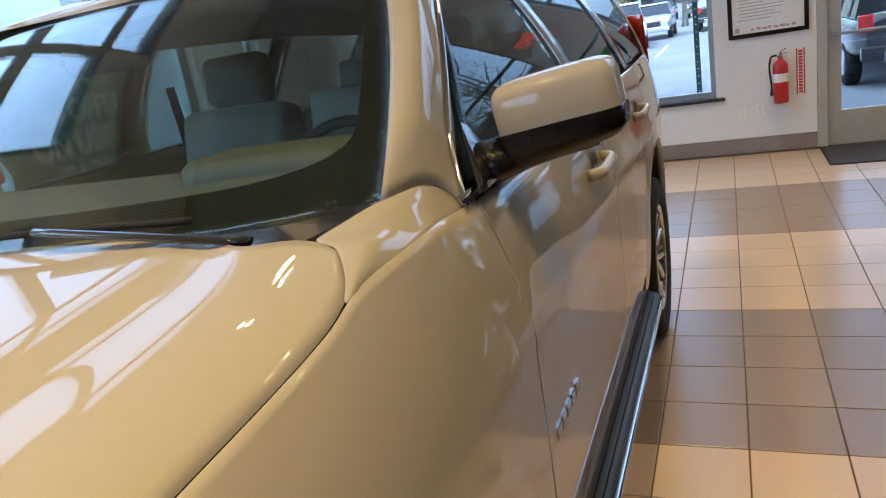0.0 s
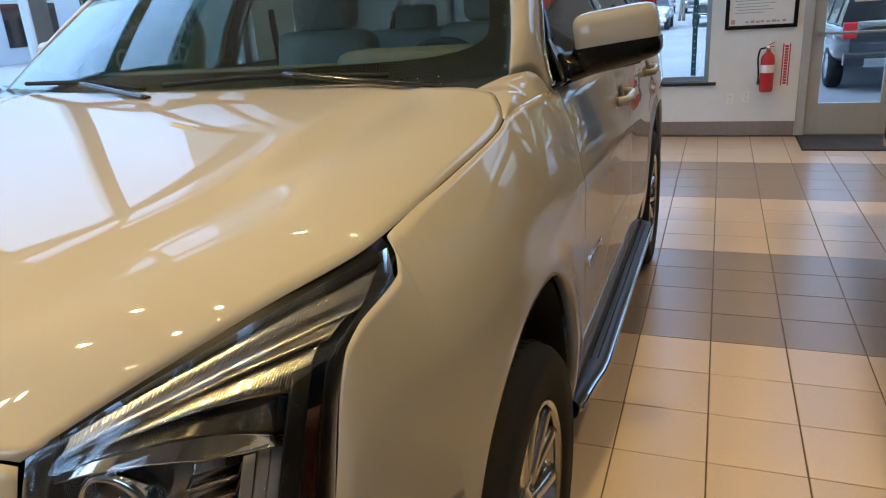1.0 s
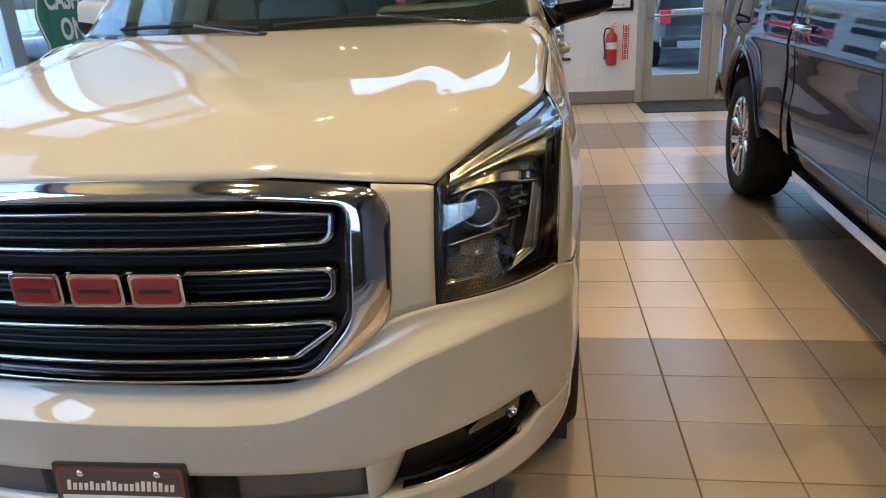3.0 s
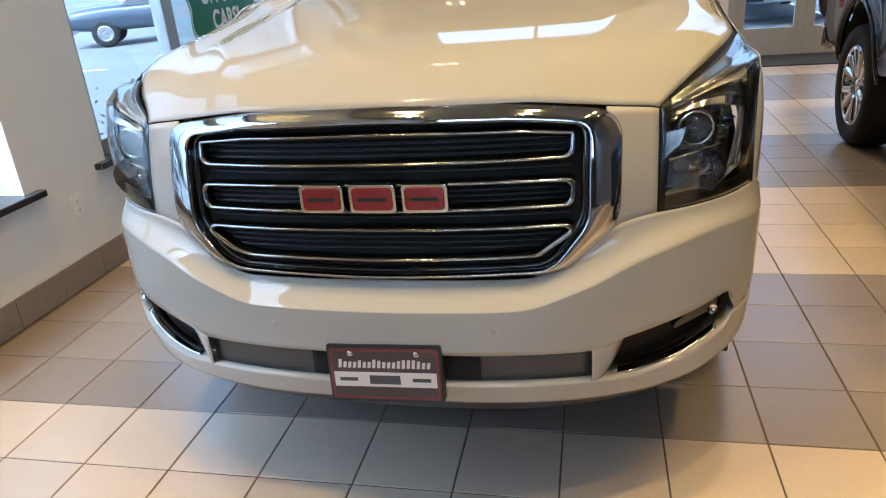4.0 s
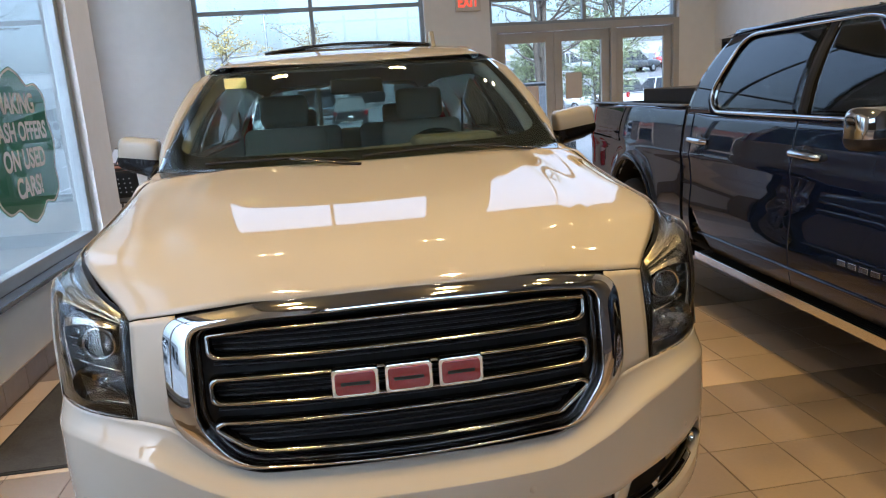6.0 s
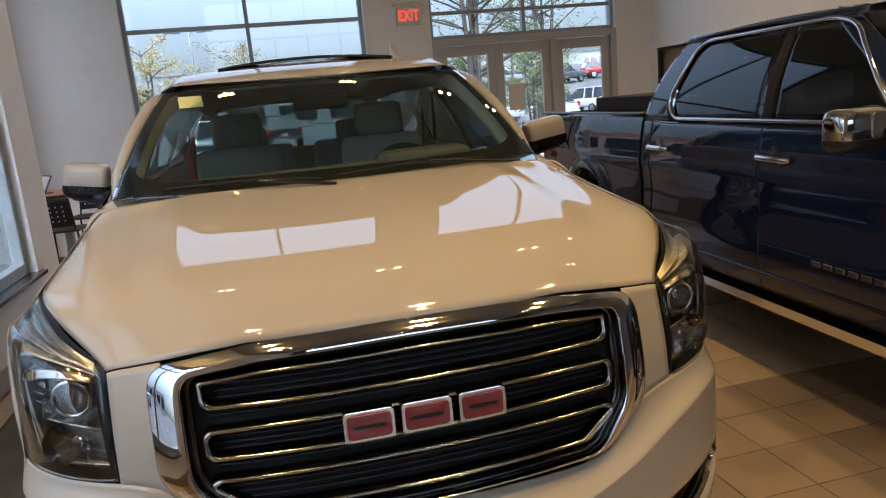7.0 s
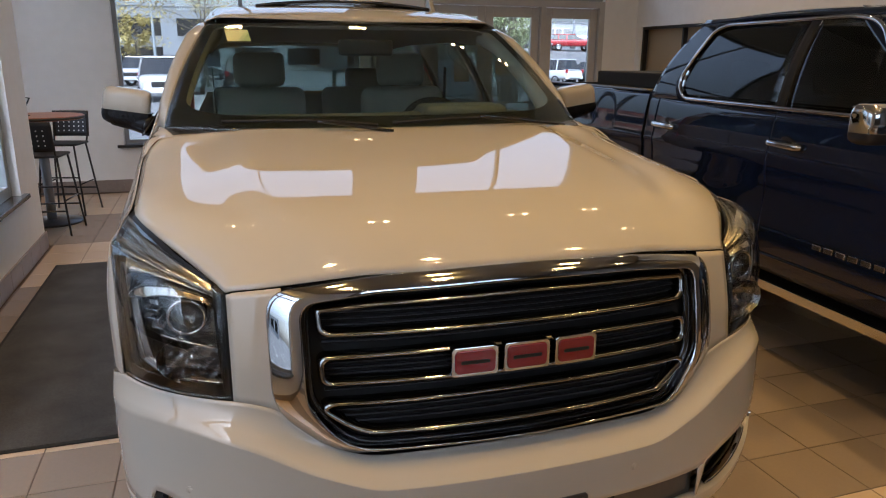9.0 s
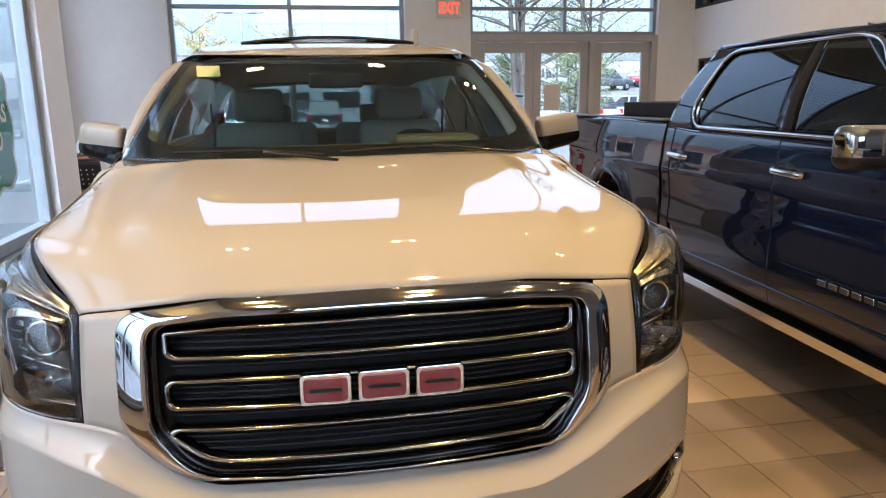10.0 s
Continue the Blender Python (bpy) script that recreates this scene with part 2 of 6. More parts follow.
CLADDING = material("pale_cladding", (0.12, 0.14, 0.15), 0.6, grain=0.03, stain=0.06, stain_size=0.8)
BASE_TILE = material("base_tile", (0.24, 0.20, 0.175), 0.35, grain=0.06, grain_size=30, stain=0.06, vary=0.05, bump=0.05)
ALU = material("pale_aluminium", (0.30, 0.33, 0.35), 0.38, 0.35, grain=0.03, stain=0.04, stain_size=2)
ALU_G = material("grey_aluminium", (0.42, 0.41, 0.385), 0.45, 0.1, grain=0.03, stain=0.05, stain_size=2)
GRANITE = material("dark_granite", (0.03, 0.031, 0.034), 0.12, grain=0.5, grain_size=160, stain=0.2)
GLASS = pane("window_glass", (0.93, 0.97, 0.96))
MAT_FAB = material("mat_fabric", (0.032, 0.032, 0.030), 0.95, grain=0.3, grain_size=130, stain=0.3, stain_size=4, bump=0.8, bump_size=260)
RUBBER = material("rubber", (0.016, 0.016, 0.016), 0.8, spec=0.2, grain=0.15, grain_size=80, bump=0.1)
BLACK = material("black_plastic", (0.018, 0.018, 0.019), 0.42, grain=0.1, grain_size=90, bump=0.05, bump_size=200)
GLOSSY_BLACK = material("gloss_black", (0.01, 0.01, 0.011), 0.12, coat=0.6, stain=0.1)
VOID = material("unlit_black", (0.006, 0.006, 0.006), 0.9, grain=0.2)
CHROME = material("chrome", (0.55, 0.55, 0.55), 0.05, 1.0, stain=0.02, rough_vary=0.02)
CHROME_B = material("bar_chrome", (0.30, 0.30, 0.30), 0.12, 1.0, stain=0.03)
CHROME_S = material("satin_chrome", (0.62, 0.62, 0.62), 0.18, 1.0, stain=0.03)
WHITE_CAR = material("white_car_paint", (0.335, 0.315, 0.275), 0.45, spec=0.0, coat=1.0, coat_rough=0.02, stain=0.012, stain_size=3, bump=0.0)
NAVY_CAR = material("navy_car_paint", (0.007, 0.013, 0.032), 0.40, 0.0, spec=0.0, coat=1.0, coat_rough=0.02, grain=0.12, grain_size=700, stain=0.03)
CAR_GLASS = pane("car_glass", (0.85, 0.91, 0.88))
DARK_GLASS = pane("privacy_glass", (0.50, 0.55, 0.54), 0.6)
TRUCK_GLASS = pane("tinted_glass", (0.22, 0.24, 0.25))
LENS = pane("lamp_lens", (0.95, 0.95, 0.94), 0.85)
LAMP_RIM = material("lamp_rim_black", (0.006, 0.006, 0.006), 0.35, spec=0.15)
# BROW and BOWL: the downlights' golden reflection is tinted into the metal colour
BROW = material("warm_tinted_ribs", (0.52, 0.49, 0.43), 0.20, 1.0, stain=.05, stain_size=30)
BOWL = material("warm_tinted_bowl", (0.76, 0.71, 0.62), 0.10, 1.0, stain=.05, stain_size=30, rough_vary=.05)
LAMP_GREY = material("lamp_reflector", (0.30, 0.295, 0.285), 0.22, 0.9, stain=.1, stain_size=30)
LAMP_BLACK = material("lamp_housing", (0.02, 0.02, 0.021), 0.25, 0.3)
AMBER = material("amber_reflector", (0.020, 0.005, 0.003), 0.2, coat=0.5)
RED_BADGE = material("red_badge", (0.15, 0.007, 0.014), 0.25, coat=0.8)
RED_LAMP = material("red_lamp", (0.4, 0.012, 0.014), 0.15, coat=0.8)
LEATHER = material("grey_leather", (0.38, 0.365, 0.335), 0.5, grain=0.08, grain_size=60, stain=0.06, bump=0.25, bump_size=180)
DASH = material("dash_plastic", (0.085, 0.09, 0.086), 0.6, grain=0.08, bump=0.15, bump_size=200)
TRIM_DK = material("trim_charcoal", (0.05, 0.05, 0.048), 0.6, grain=0.1, bump=0.1)
LINER = material("headliner", (0.42, 0.41, 0.385), 0.9, grain=0.05)
YELLOW = material("yellow_paper", (0.55, 0.56, 0.27), 0.7, stain=0.05)
RED_PAINT = material("red_enamel", (0.43, 0.014, 0.016), 0.3, coat=0.4, stain=0.04)
PAPER = material("paper", (0.78, 0.77, 0.75), 0.7, stain=0.03)
INK = material("print_ink", (0.05, 0.05, 0.055), 0.7, stain=0.05)
PRINT_GREY = material("grey_print", (0.42, 0.42, 0.43), 0.7, stain=0.05)
INK_RED = material("red_ink", (0.5, 0.05, 0.06), 0.7, stain=0.05)
GREEN = material("sign_green", (0.01, 0.16, 0.055), 0.5, stain=0.04)
GREEN_INK = material("green_ink", (0.12, 0.30, 0.10), 0.7, stain=0.05)
WOOD = material("cherry_laminate", (0.33, 0.12, 0.055), 0.35, grain=0.12, grain_size=6, stretch=(1, 14, 1), stain=0.08)
STEEL_BK = material("black_steel", (0.014, 0.014, 0.015), 0.35, stain=0.08)
TAN_PANEL = material("tan_blind", (0.36, 0.27, 0.16), 0.7, stain=0.05)
WARM_LAMP = material("warm_lamp", (0.9, 0.8, 0.6), 0.5, emit=(1.0, 0.66, 0.30), power=LAMP_POWER)
EXIT_RED = material("exit_red", (0.6, 0.03, 0.02), 0.5, emit=(1.0, 0.10, 0.05), power=1.6)
EXIT_BOX = material("exit_housing", (0.62, 0.58, 0.52), 0.5, stain=0.03)
ASPHALT = material("asphalt", (0.16, 0.16, 0.162), 0.9, grain=0.2, grain_size=30, stain=0.15, stain_size=0.4, bump=0.6, bump_size=80)
CONCRETE = material("concrete", (0.27, 0.265, 0.255), 0.85, grain=0.08, grain_size=20, stain=0.1, stain_size=0.7, bump=0.3)
LINE_PAINT = material("line_paint", (0.75, 0.75, 0.72), 0.8, grain=0.1, grain_size=20)

# ---- the showroom shell ----
XL, XR, YB, YF, ZC = -2.15, 5.45, 8.25, -10.5, 6.8
SILL = 0.58
TP, TX, TY = 0.32, 1.402, 0.486


def wall(name, boxes, label, mat=WALL):
    bm = bmesh.new()
    for b in boxes:
        box(*b, bm=bm)
    return tagged(obj(name, bm, mat), label, "wall", kind="structure")


WT, WM, WS, WN = 5.35, 3.0, 3.95, 4.65
wall("wall_west", [(XL - .3, XL, YF, -2.0, 0, ZC), (XL - .3, XL, -2.0, 1.30, 0, SILL - .03), (XL - .3, XL, -2.0, 1.30, WS, ZC),
                   (XL - .3, XL, 1.30, 1.93, 0, ZC), (XL - .3, XL, 1.93, 4.90, 0, SILL - .03), (XL - .3, XL, 1.93, 2.98, WS, ZC), (XL - .3, XL, 2.98, 4.90, WN, ZC),
                   (XL - .3, XL, 4.90, 5.50, 0, ZC), (-3.25, XL - .3, 5.20, 5.50, 0, ZC),
                   (-3.55, -3.25, 5.20, 6.2, 0, ZC), (-3.55, -3.25, 6.2, 7.3, 0, SILL - .03), (-3.55, -3.25, 6.2, 7.3, WT, ZC), (-3.55, -3.25, 7.3, YB + .3, 0, ZC)],
     "off-white painted wall with deep window openings")
wall("wall_north", [(-3.25, -1.72, YB, YB + .3, 0, ZC), (-1.72, 1.27, YB, YB + .3, 0, SILL - .03), (-1.72, 1.27, YB, YB + .3, WT, ZC),
                    (1.27, 2.16, YB, YB + .3, 0, ZC), (2.16, 4.90, YB, YB + .3, WT, ZC), (4.90, XR, YB, YB + .3, 0, ZC)],
     "off-white painted back wall with a tall window and glass doors")
wall("wall_east", [(XR, XR + .25, 0.2, 2.0, 0, ZC), (XR, XR + .25, 2.0, 6.2, 0, 2.80), (XR, XR + .25, 2.0, YB + .3, 3.6, ZC), (XR, XR + .25, 6.2, 8.1, 0, 0.9),
      (XR, XR + .25, 6.2, 8.1, 2.11, 2.80), (XR, XR + .25, 8.1, YB + .3, 0, 2.80)],
     "off-white painted side wall with an office window")
# front walls out of view, darkened to cut bounce light and bright reflections
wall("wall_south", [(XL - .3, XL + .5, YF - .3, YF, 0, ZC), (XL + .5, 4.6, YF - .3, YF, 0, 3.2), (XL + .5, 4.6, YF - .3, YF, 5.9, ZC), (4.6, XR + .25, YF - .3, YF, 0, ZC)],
     "unseen front wall, darkened to dim the chrome's reflections, with an added high row of windows", DARK_WALL)
wall("wall_east_front", [(XR, XR + .25, YF, 0.2, 0, ZC)], "unseen side wall, darkened to dim the chrome's reflections", DARK_WALL)
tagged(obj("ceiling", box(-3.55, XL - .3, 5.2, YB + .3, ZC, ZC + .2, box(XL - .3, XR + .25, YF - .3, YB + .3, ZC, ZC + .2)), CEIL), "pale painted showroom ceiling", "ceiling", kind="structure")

# office window and upper dark glazing in the side wall
w = thing("window_office", "tan blind behind an office window in a dark frame", "window", kind="structure")
bm = bmesh.new()
for b in ((XR + .02, XR + .09, 6.2, 6.24, .9, 2.11), (XR + .02, XR + .09, 8.06, 8.1, .9, 2.11), (XR + .02, XR + .09, 6.24, 8.06, 2.07, 2.11), (XR + .02, XR + .09, 6.24, 8.06, .9, .94), (XR + .02, XR + .09, 7.13, 7.16, .94, 2.07)):
    box(*b, bm=bm)
part("window_frame", bm, STEEL_BK, w)
part("blind", box(XR + .12, XR + .14, 6.2, 8.1, .9, 2.11), TAN_PANEL, w)
w = thing("window_mezzanine", "dark upper glazing of a mezzanine", "window", kind="structure")
part("pane", box(XR + .06, XR + .07, 2.0, YB + .25, 2.80, 3.6), GLOSSY_BLACK, w)
bm = bmesh.new()
for i in range(8):
    box(XR + .02, XR + .06, 2.0 + i * .85, 2.05 + i * .85, 2.80, 3.6, bm=bm)
box(XR + .02, XR + .06, 2.0, YB, 2.80, 2.84, bm=bm)
part("window_frame", bm, STEEL_BK, w)

wall("cladding", [(-3.554, XL - .305, 5.185, 5.196, -.12, ZC + .2)], "pale blue grey outer cladding of the wall", CLADDING)

# windows
def glazing(name, axis, at, a0, a1, z0, z1, uprights, rails, label, sill=None, frame=0.07, deep=0.09, mat=ALU, inward=1, tint=GLASS):
    """A framed window in the plane axis = at, from a0 to a1, with its uprights and rails."""
    w = thing(name, label, "window", kind="structure")

    def put(a, b, c, d, t0=0.0, t1=deep):
        lo, hi = sorted((at - inward * t0, at - inward * t1))
        return (lo, hi, a, b, c, d) if axis == "x" else (a, b, lo, hi, c, d)
    bm = bmesh.new()
    for q in ((a0, a0 + frame, z0, z1), (a1 - frame, a1, z0, z1), (a0 + frame, a1 - frame, z0, z0 + frame), (a0 + frame, a1 - frame, z1 - frame, z1)):
        box(*put(*q), bm=bm)
    part("window_frame", bm, mat, w, bevel=0.004, seg=1)
    for u, wd in uprights:
        part("mullion", box(*put(u - wd / 2, u + wd / 2, z0 + frame, z1 - frame, .003, deep - .003)), mat, w, bevel=0.004, seg=1)
    edges = [a0 + frame] + [u for u, _ in uprights] + [a1 - frame]
    for r, wd in rails:
        part("rail", box(*put(a0 + frame, a1 - frame, r - wd / 2, r + wd / 2, .006, deep - .006)), mat, w, bevel=0.004, seg=1)
    zs = [z0 + frame] + [r for r, _ in rails] + [z1 - frame]
    for c0, c1 in zip(edges, edges[1:]):
        for d0, d1 in zip(zs, zs[1:]):
            p = part("pane", box(*put(c0, c1, d0, d1, deep * .45, deep * .45 + .006)), tint, w)
            p.visible_shadow = False
    if sill:
        part("window_sill", box(*sill), GRANITE, w, "dark polished stone sill", bevel=0.006)
    return w


glazing("window_1", "x", XL - .18, -2.0, 1.30, SILL + .005, WM, [(0.0, .1)], [], "tall pale aluminium window over a dark stone sill",
        (XL - .18, XL + .045, -2.06, 1.40, SILL - .03, SILL + .005))
glazing("window_2", "x", XL - .06, 1.93, 4.90, SILL + .005, WM, [(2.98, .125)], [], "tall pale aluminium window over a dark stone sill",
        (XL - .18, XL + .045, 1.83, 5.00, SILL - .03, SILL + .005), frame=0.09)
glazing("window_7", "x", XL - .18, -2.0, 1.30, WM, WS, [(0.0, .1)], [], "upper clerestory glazing in a pale aluminium frame")
glazing("window_8", "x", XL - .06, 1.93, 2.98, WM, WS, [], [], "upper clerestory glazing in a pale aluminium frame", frame=0.06)
glazing("window_9", "x", XL - .06, 2.98, 4.90, WM, WN, [], [(WS, .10)], "taller upper clerestory glazing in a pale aluminium frame", frame=0.06)
tagged(obj("trim", box(XL - .298, XL - .155, 4.885, 4.8995, SILL + .01, WN - .002), CLADDING), "blue grey lining of the window reveal", "trim", kind="structure")
glazing("window_3", "x", -3.36, 6.2, 7.3, SILL + .005, WT, [], [(2.8, .06)], "tall pale aluminium window beside the bar table",
        (-3.36, -3.20, 6.14, 7.36, SILL - .03, SILL + .005))
glazing("window_4", "y", YB + .12, -1.72, 1.27, SILL + .005, WT, [(-0.22, .05)], [(2.80, .05)], "tall back window in a pale aluminium frame",
        (-1.80, 1.35, YB - .04, YB + .12, SILL - .03, SILL + .005), inward=-1, frame=0.05)
# window row out of view, added to bring daylight onto the white vehicle's front
glazing("window_5", "y", YF - .1, XL + .5, 4.6, 3.2, 5.9, [(-.4, .08), (.85, .08), (2.1, .08), (3.35, .08)], [(4.5, .07)], "unseen high row of windows added for front daylight, in a pale aluminium frame", inward=1)
# door set with its transom
glazing("window_6", "y", YB + .08, 2.16, 4.90, 2.45, WT, [(3.53, .05)], [(2.80, .045)], "transom window over the glass doors", inward=-1, frame=0.05)
d = thing("door_frame", "grey aluminium frame round the glass doors", "door frame", kind="structure")
bm = bmesh.new()
for b in ((2.16, 2.25, YB - .01, YB + .17, 0, 2.45), (4.81, 4.90, YB - .01, YB + .17, 0, 2.45), (2.25, 4.81, YB - .01, YB + .17, 2.36, 2.45), (3.88, 3.96, YB - .01, YB + .17, 0, 2.36)):
    box(*b, bm=bm)
part("frame", bm, ALU_G, d, bevel=0.004, seg=1)


def door(name, x0, x1, label, bar_on=True):
    dr = thing(name, label, "door", kind="structure")
    s = .115
    bm = bmesh.new()
    for b in ((x0, x0 + s, YB + .05, YB + .1, .01, 2.35), (x1 - s, x1, YB + .05, YB + .1, .01, 2.35), (x0 + s, x1 - s, YB + .05, YB + .1, 2.21, 2.35), (x0 + s, x1 - s, YB + .05, YB + .1, .01, .33)):
        box(*b, bm=bm)
    part("leaf", bm, ALU_G, dr, bevel=0.004, seg=1)
    p = part("pane", box(x0 + s, x1 - s, YB + .07, YB + .078, .33, 2.21), GLASS, dr)
    p.visible_shadow = False
    if bar_on:
        h = part("push_bar", tube(line((x0 + .05, YB + .0, 1.04), (x1 - .05, YB + .0, 1.04)), .014, 4, 10), ALU, dr, smooth=True)
        for x in (x0 + .06, x1 - .06):
            part("bracket", box(x - .02, x + .02, YB - .01, YB + .05, 1.015, 1.065), ALU, dr)
    part("threshold", box(x0, x1, YB + .03, YB + .12, 0.001, .012), ALU, dr)
    return dr


door("door_1", 2.255, 3.06, "closed grey aluminium glass door with a push bar")
door("door_2", 3.065, 3.875, "closed grey aluminium glass door with a push bar")
door("door_3", 3.965, 4.805, "grey aluminium glass sidelight beside the doors", False)
NOTICE = material("notice_paper", (0.60, 0.55, 0.50), 0.8, stain=0.05)
for x, z0, wd, hg in ((2.72, 1.33, .22, .30), (3.35, 1.42, .24, .36)):
    n = thing("door_notice", "pale paper notice taped to the door glass", "notice")
    part("sheet", box(x - wd / 2, x + wd / 2, YB + .062, YB + .068, z0, z0 + hg), NOTICE, n)

# skirting of tiles
def skirting(name, axis, at, a0, a1, face):
    s = thing(name, "taupe tile skirting", "skirting", kind="structure")
    n = max(1, round((a1 - a0) / TP))
    w = (a1 - a0) / n
    hgt = .155
    for half in ("backing",):
        q = (min(at, at + face * .006), max(at, at + face * .006), a0, a1, 0, hgt - .004)
        part(half, box(*q) if axis == "x" else box(q[2], q[3], q[0], q[1], q[4], q[5]), BASE_TILE, s)
    me = None
    for i in range(n):
        if me is None:
            lo, hi = sorted((face * .0065, face * .016))
            bm = box(lo, hi, .003, w - .003, .002, hgt) if axis == "x" else box(.003, w - .003, lo, hi, .002, hgt)
            o = part("skirting_tile", bm, BASE_TILE, s)
            me = o.data
        else:
            o = new("skirting_tile", me)
            o.parent = s
        o.location = (at, a0 + i * w, 0) if axis == "x" else (a0 + i * w, at, 0)


skirting("baseboard_west", "x", XL, YF + .02, 5.516, 1)
skirting("baseboard_recess", "y", 5.50, -3.73, XL - .002, 1)
skirting("baseboard_recess_side", "x", -3.25, 5.52, YB - .02, 1)
skirting("baseboard_north", "y", YB, -3.73, 2.155, -1)
skirting("baseboard_pier", "y", YB, 4.905, XR - .02, -1)
skirting("baseboard_east", "x", XR, YF + .02, YB - .02, -1)

# entrance mats
def floor_mat(x0, x1, y0, y1, label):
    m = thing("floor_mat", label, "mat")
    part("carpet", box(x0 + .02, x1 - .02, y0 + .02, y1 - .02, .001, .010), MAT_FAB, m)
    bm = bmesh.new()
    for b in ((x0, x0 + .02, y0, y1), (x1 - .02, x1, y0, y1), (x0 + .02, x1 - .02, y0, y0 + .02), (x0 + .02, x1 - .02, y1 - .02, y1)):
        box(*b, .001, .006, bm=bm)
    part("border", bm, RUBBER, m)


floor_mat(-1.97, -1.06, 1.80, 4.87, "long charcoal carpet mat on the tiles beside the window")
floor_mat(2.17, 4.85, 7.43, 8.20, "charcoal carpet mat before the glass doors")

# ceiling lamps: twin downlights
def downlight(x, y, proto=[]):
    if not proto:
        c = thing("ceiling_light", "twin warm downlight in a white housing under the ceiling", "ceiling light", pose(x, y, ZC), group="ceiling downlights")
        bm = box(-.23, .23, -.085, .085, -.05, -.001)
        part("housing", bm, CEIL, c, bevel=.006)
        for s in (-1, 1):
            part("ring", lathe([(.052, -.052), (.062, -.06), (.066, -.052), (.066, -.0495)], 24, m=pose(s * .115, 0, 0)), BLACK, c, smooth=True)
            part("lamp", lathe([(.0, -.056), (.03, -.056), (.05, -.0535)], 24, m=pose(s * .115, 0, 0)), WARM_LAMP, c, smooth=True)
        proto.append(c)
    else:
        copy_thing(proto[0], pose(x, y, ZC))


BEAM = bpy.data.lights.new("downlight_beam", "SPOT")
BEAM.energy, BEAM.color, BEAM.spot_size, BEAM.spot_blend, BEAM.shadow_soft_size = BEAM_POWER, (1.0, 0.56, 0.155), radians(72), 0.9, 0.06
for lx, ly in [(x, y) for y in (-2.45, -.95, .52, 5.2) for x in (-1.25, 1.1, 3.3)] + [(4.7, -.95), (4.7, 2.4), (4.7, 5.4), (-1.25, -6.8), (1.1, -6.8)]:
    downlight(lx, ly)
    if ly > -2:
        new("downlight_beam", BEAM).matrix_world = pose(lx, ly, ZC - .075)

# ---- the white sport utility vehicle ----
suv = thing("sport_utility_vehicle", "white sport utility vehicle with a chrome grille on the tiles", "car")
SOLID = .0022
crease = spline((0, .676), (.35, .68), (.5, .72), (.68, .79), (.85, .82), (.985, .80))
nose_low = spline((.25, .14), (.33, .085), (.40, .06), (.47, .045), (.60, .043), (.70, .047), (.85, .055))
nose_up = spline((.60, -.03), (.676, .046), (.745, .104), (.90, .122), (1.05, .145), (1.13, .168), (1.175, .19))
nose = lambda z, sh: max(nose_low(z), nose_up(z - sh) if z - sh > .6 else -1)
nose_w = spline((.25, .93), (.36, .965), (.5, .99), (.7, 1.0))


def FY(x, z):
    """The y of the front of the body at x and height z."""
    x = abs(x)
    sh = (crease(x) - .676) * step(.5, .66, z) * (1 - step(.9, 1.1, z))
    k = min(.995, x / nose_w(z))
    return nose(z, sh) + .6 * (1 - (1 - k ** 2.6) ** (1 / 2.35))


def front(x, z, out=0.0):
    return Vector((x, FY(x, z) - out, z))


def both(name, f, nu, nv, mat, parent=None, label="", solid=SOLID, smooth=True):
    """The same sheet on either side of the body."""
    made = []
    for s in (1, -1):
        made.append(part(name, grid(lambda u, v: (s * f(u, v)[0], f(u, v)[1], f(u, v)[2]), nu, nv), mat, parent or suv, label, smooth, solid=0))
        m = made[-1].modifiers.new("solid", "SOLIDIFY")
        m.thickness, m.offset = solid, 0
    return made


def sheet(name, f, nu, nv, mat, parent, label="", solid=SOLID):
    o = part(name, grid(f, nu, nv), mat, parent, label, True)
    m = o.modifiers.new("solid", "SOLIDIFY")
    m.thickness, m.offset = solid, 0
    return o


# bonnet
hood_z = spline((0, 1.176), (.3, 1.172), (.5, 1.158), (.62, 1.138), (.69, 1.133))
edge = path((.69, .281, 1.133), (.78, .375, 1.186), (.86, .54, 1.226), (.913, .71, 1.247), (.919, .80, 1.257), (.924, 1.0, 1.275), (.931, 1.27, 1.306), (.925, 1.345, 1.325), (.885, 1.41, 1.366))
ridge = fair((.16, 1.142), (.19, 1.168), (.235, 1.200), (.29, 1.228), (.37, 1.2555), (.50, 1.280), (.70, 1.3045), (.95, 1.3332), (1.2, 1.3626), (1.46, 1.3915))


def hood(u, v):
    a = abs(u * 2 - 1) * .9965
    s = 1 if u > .5 else -1
    e = edge(v)
    x = a * e.x
    yf = FY(x, hood_z(x))
    y0 = .19 + 1.245 * v - .05 * math.exp(-((a - .84) / .06) ** 2) * v ** 10 + (yf - .19) * (1 - v) ** 3
    p = 2.6 + 14 * step(.55, 1, v)
    y = y0 + (e.y - y0) * a ** p * min(1, v / .3)
    zc = ridge(.19 + 1.255 * v)
    w = step(0, .22, v)
    fall = (1 - w) * (.08 * a * a + .92 * max(0, (a - .54) / .46) ** 1.15) + w * (.10 * a * a + .26 * step(.625, .765, a) + .64 * max(0, (a - .80) / .20) ** 2.2)
    zc += .005 * step(0, .3, v)
    z = zc - (zc - e.z) * fall - .004 * max(0, (a - .955) / .045) ** 2
    return (s * x, y, z)


lip_z = lambda x: hood(.5 + .5 * x / .6876, 0)[2]
bonnet = sheet("bonnet", hood, 96, 64, WHITE_CAR, suv, "white bonnet with a shallow raised centre", .0025)

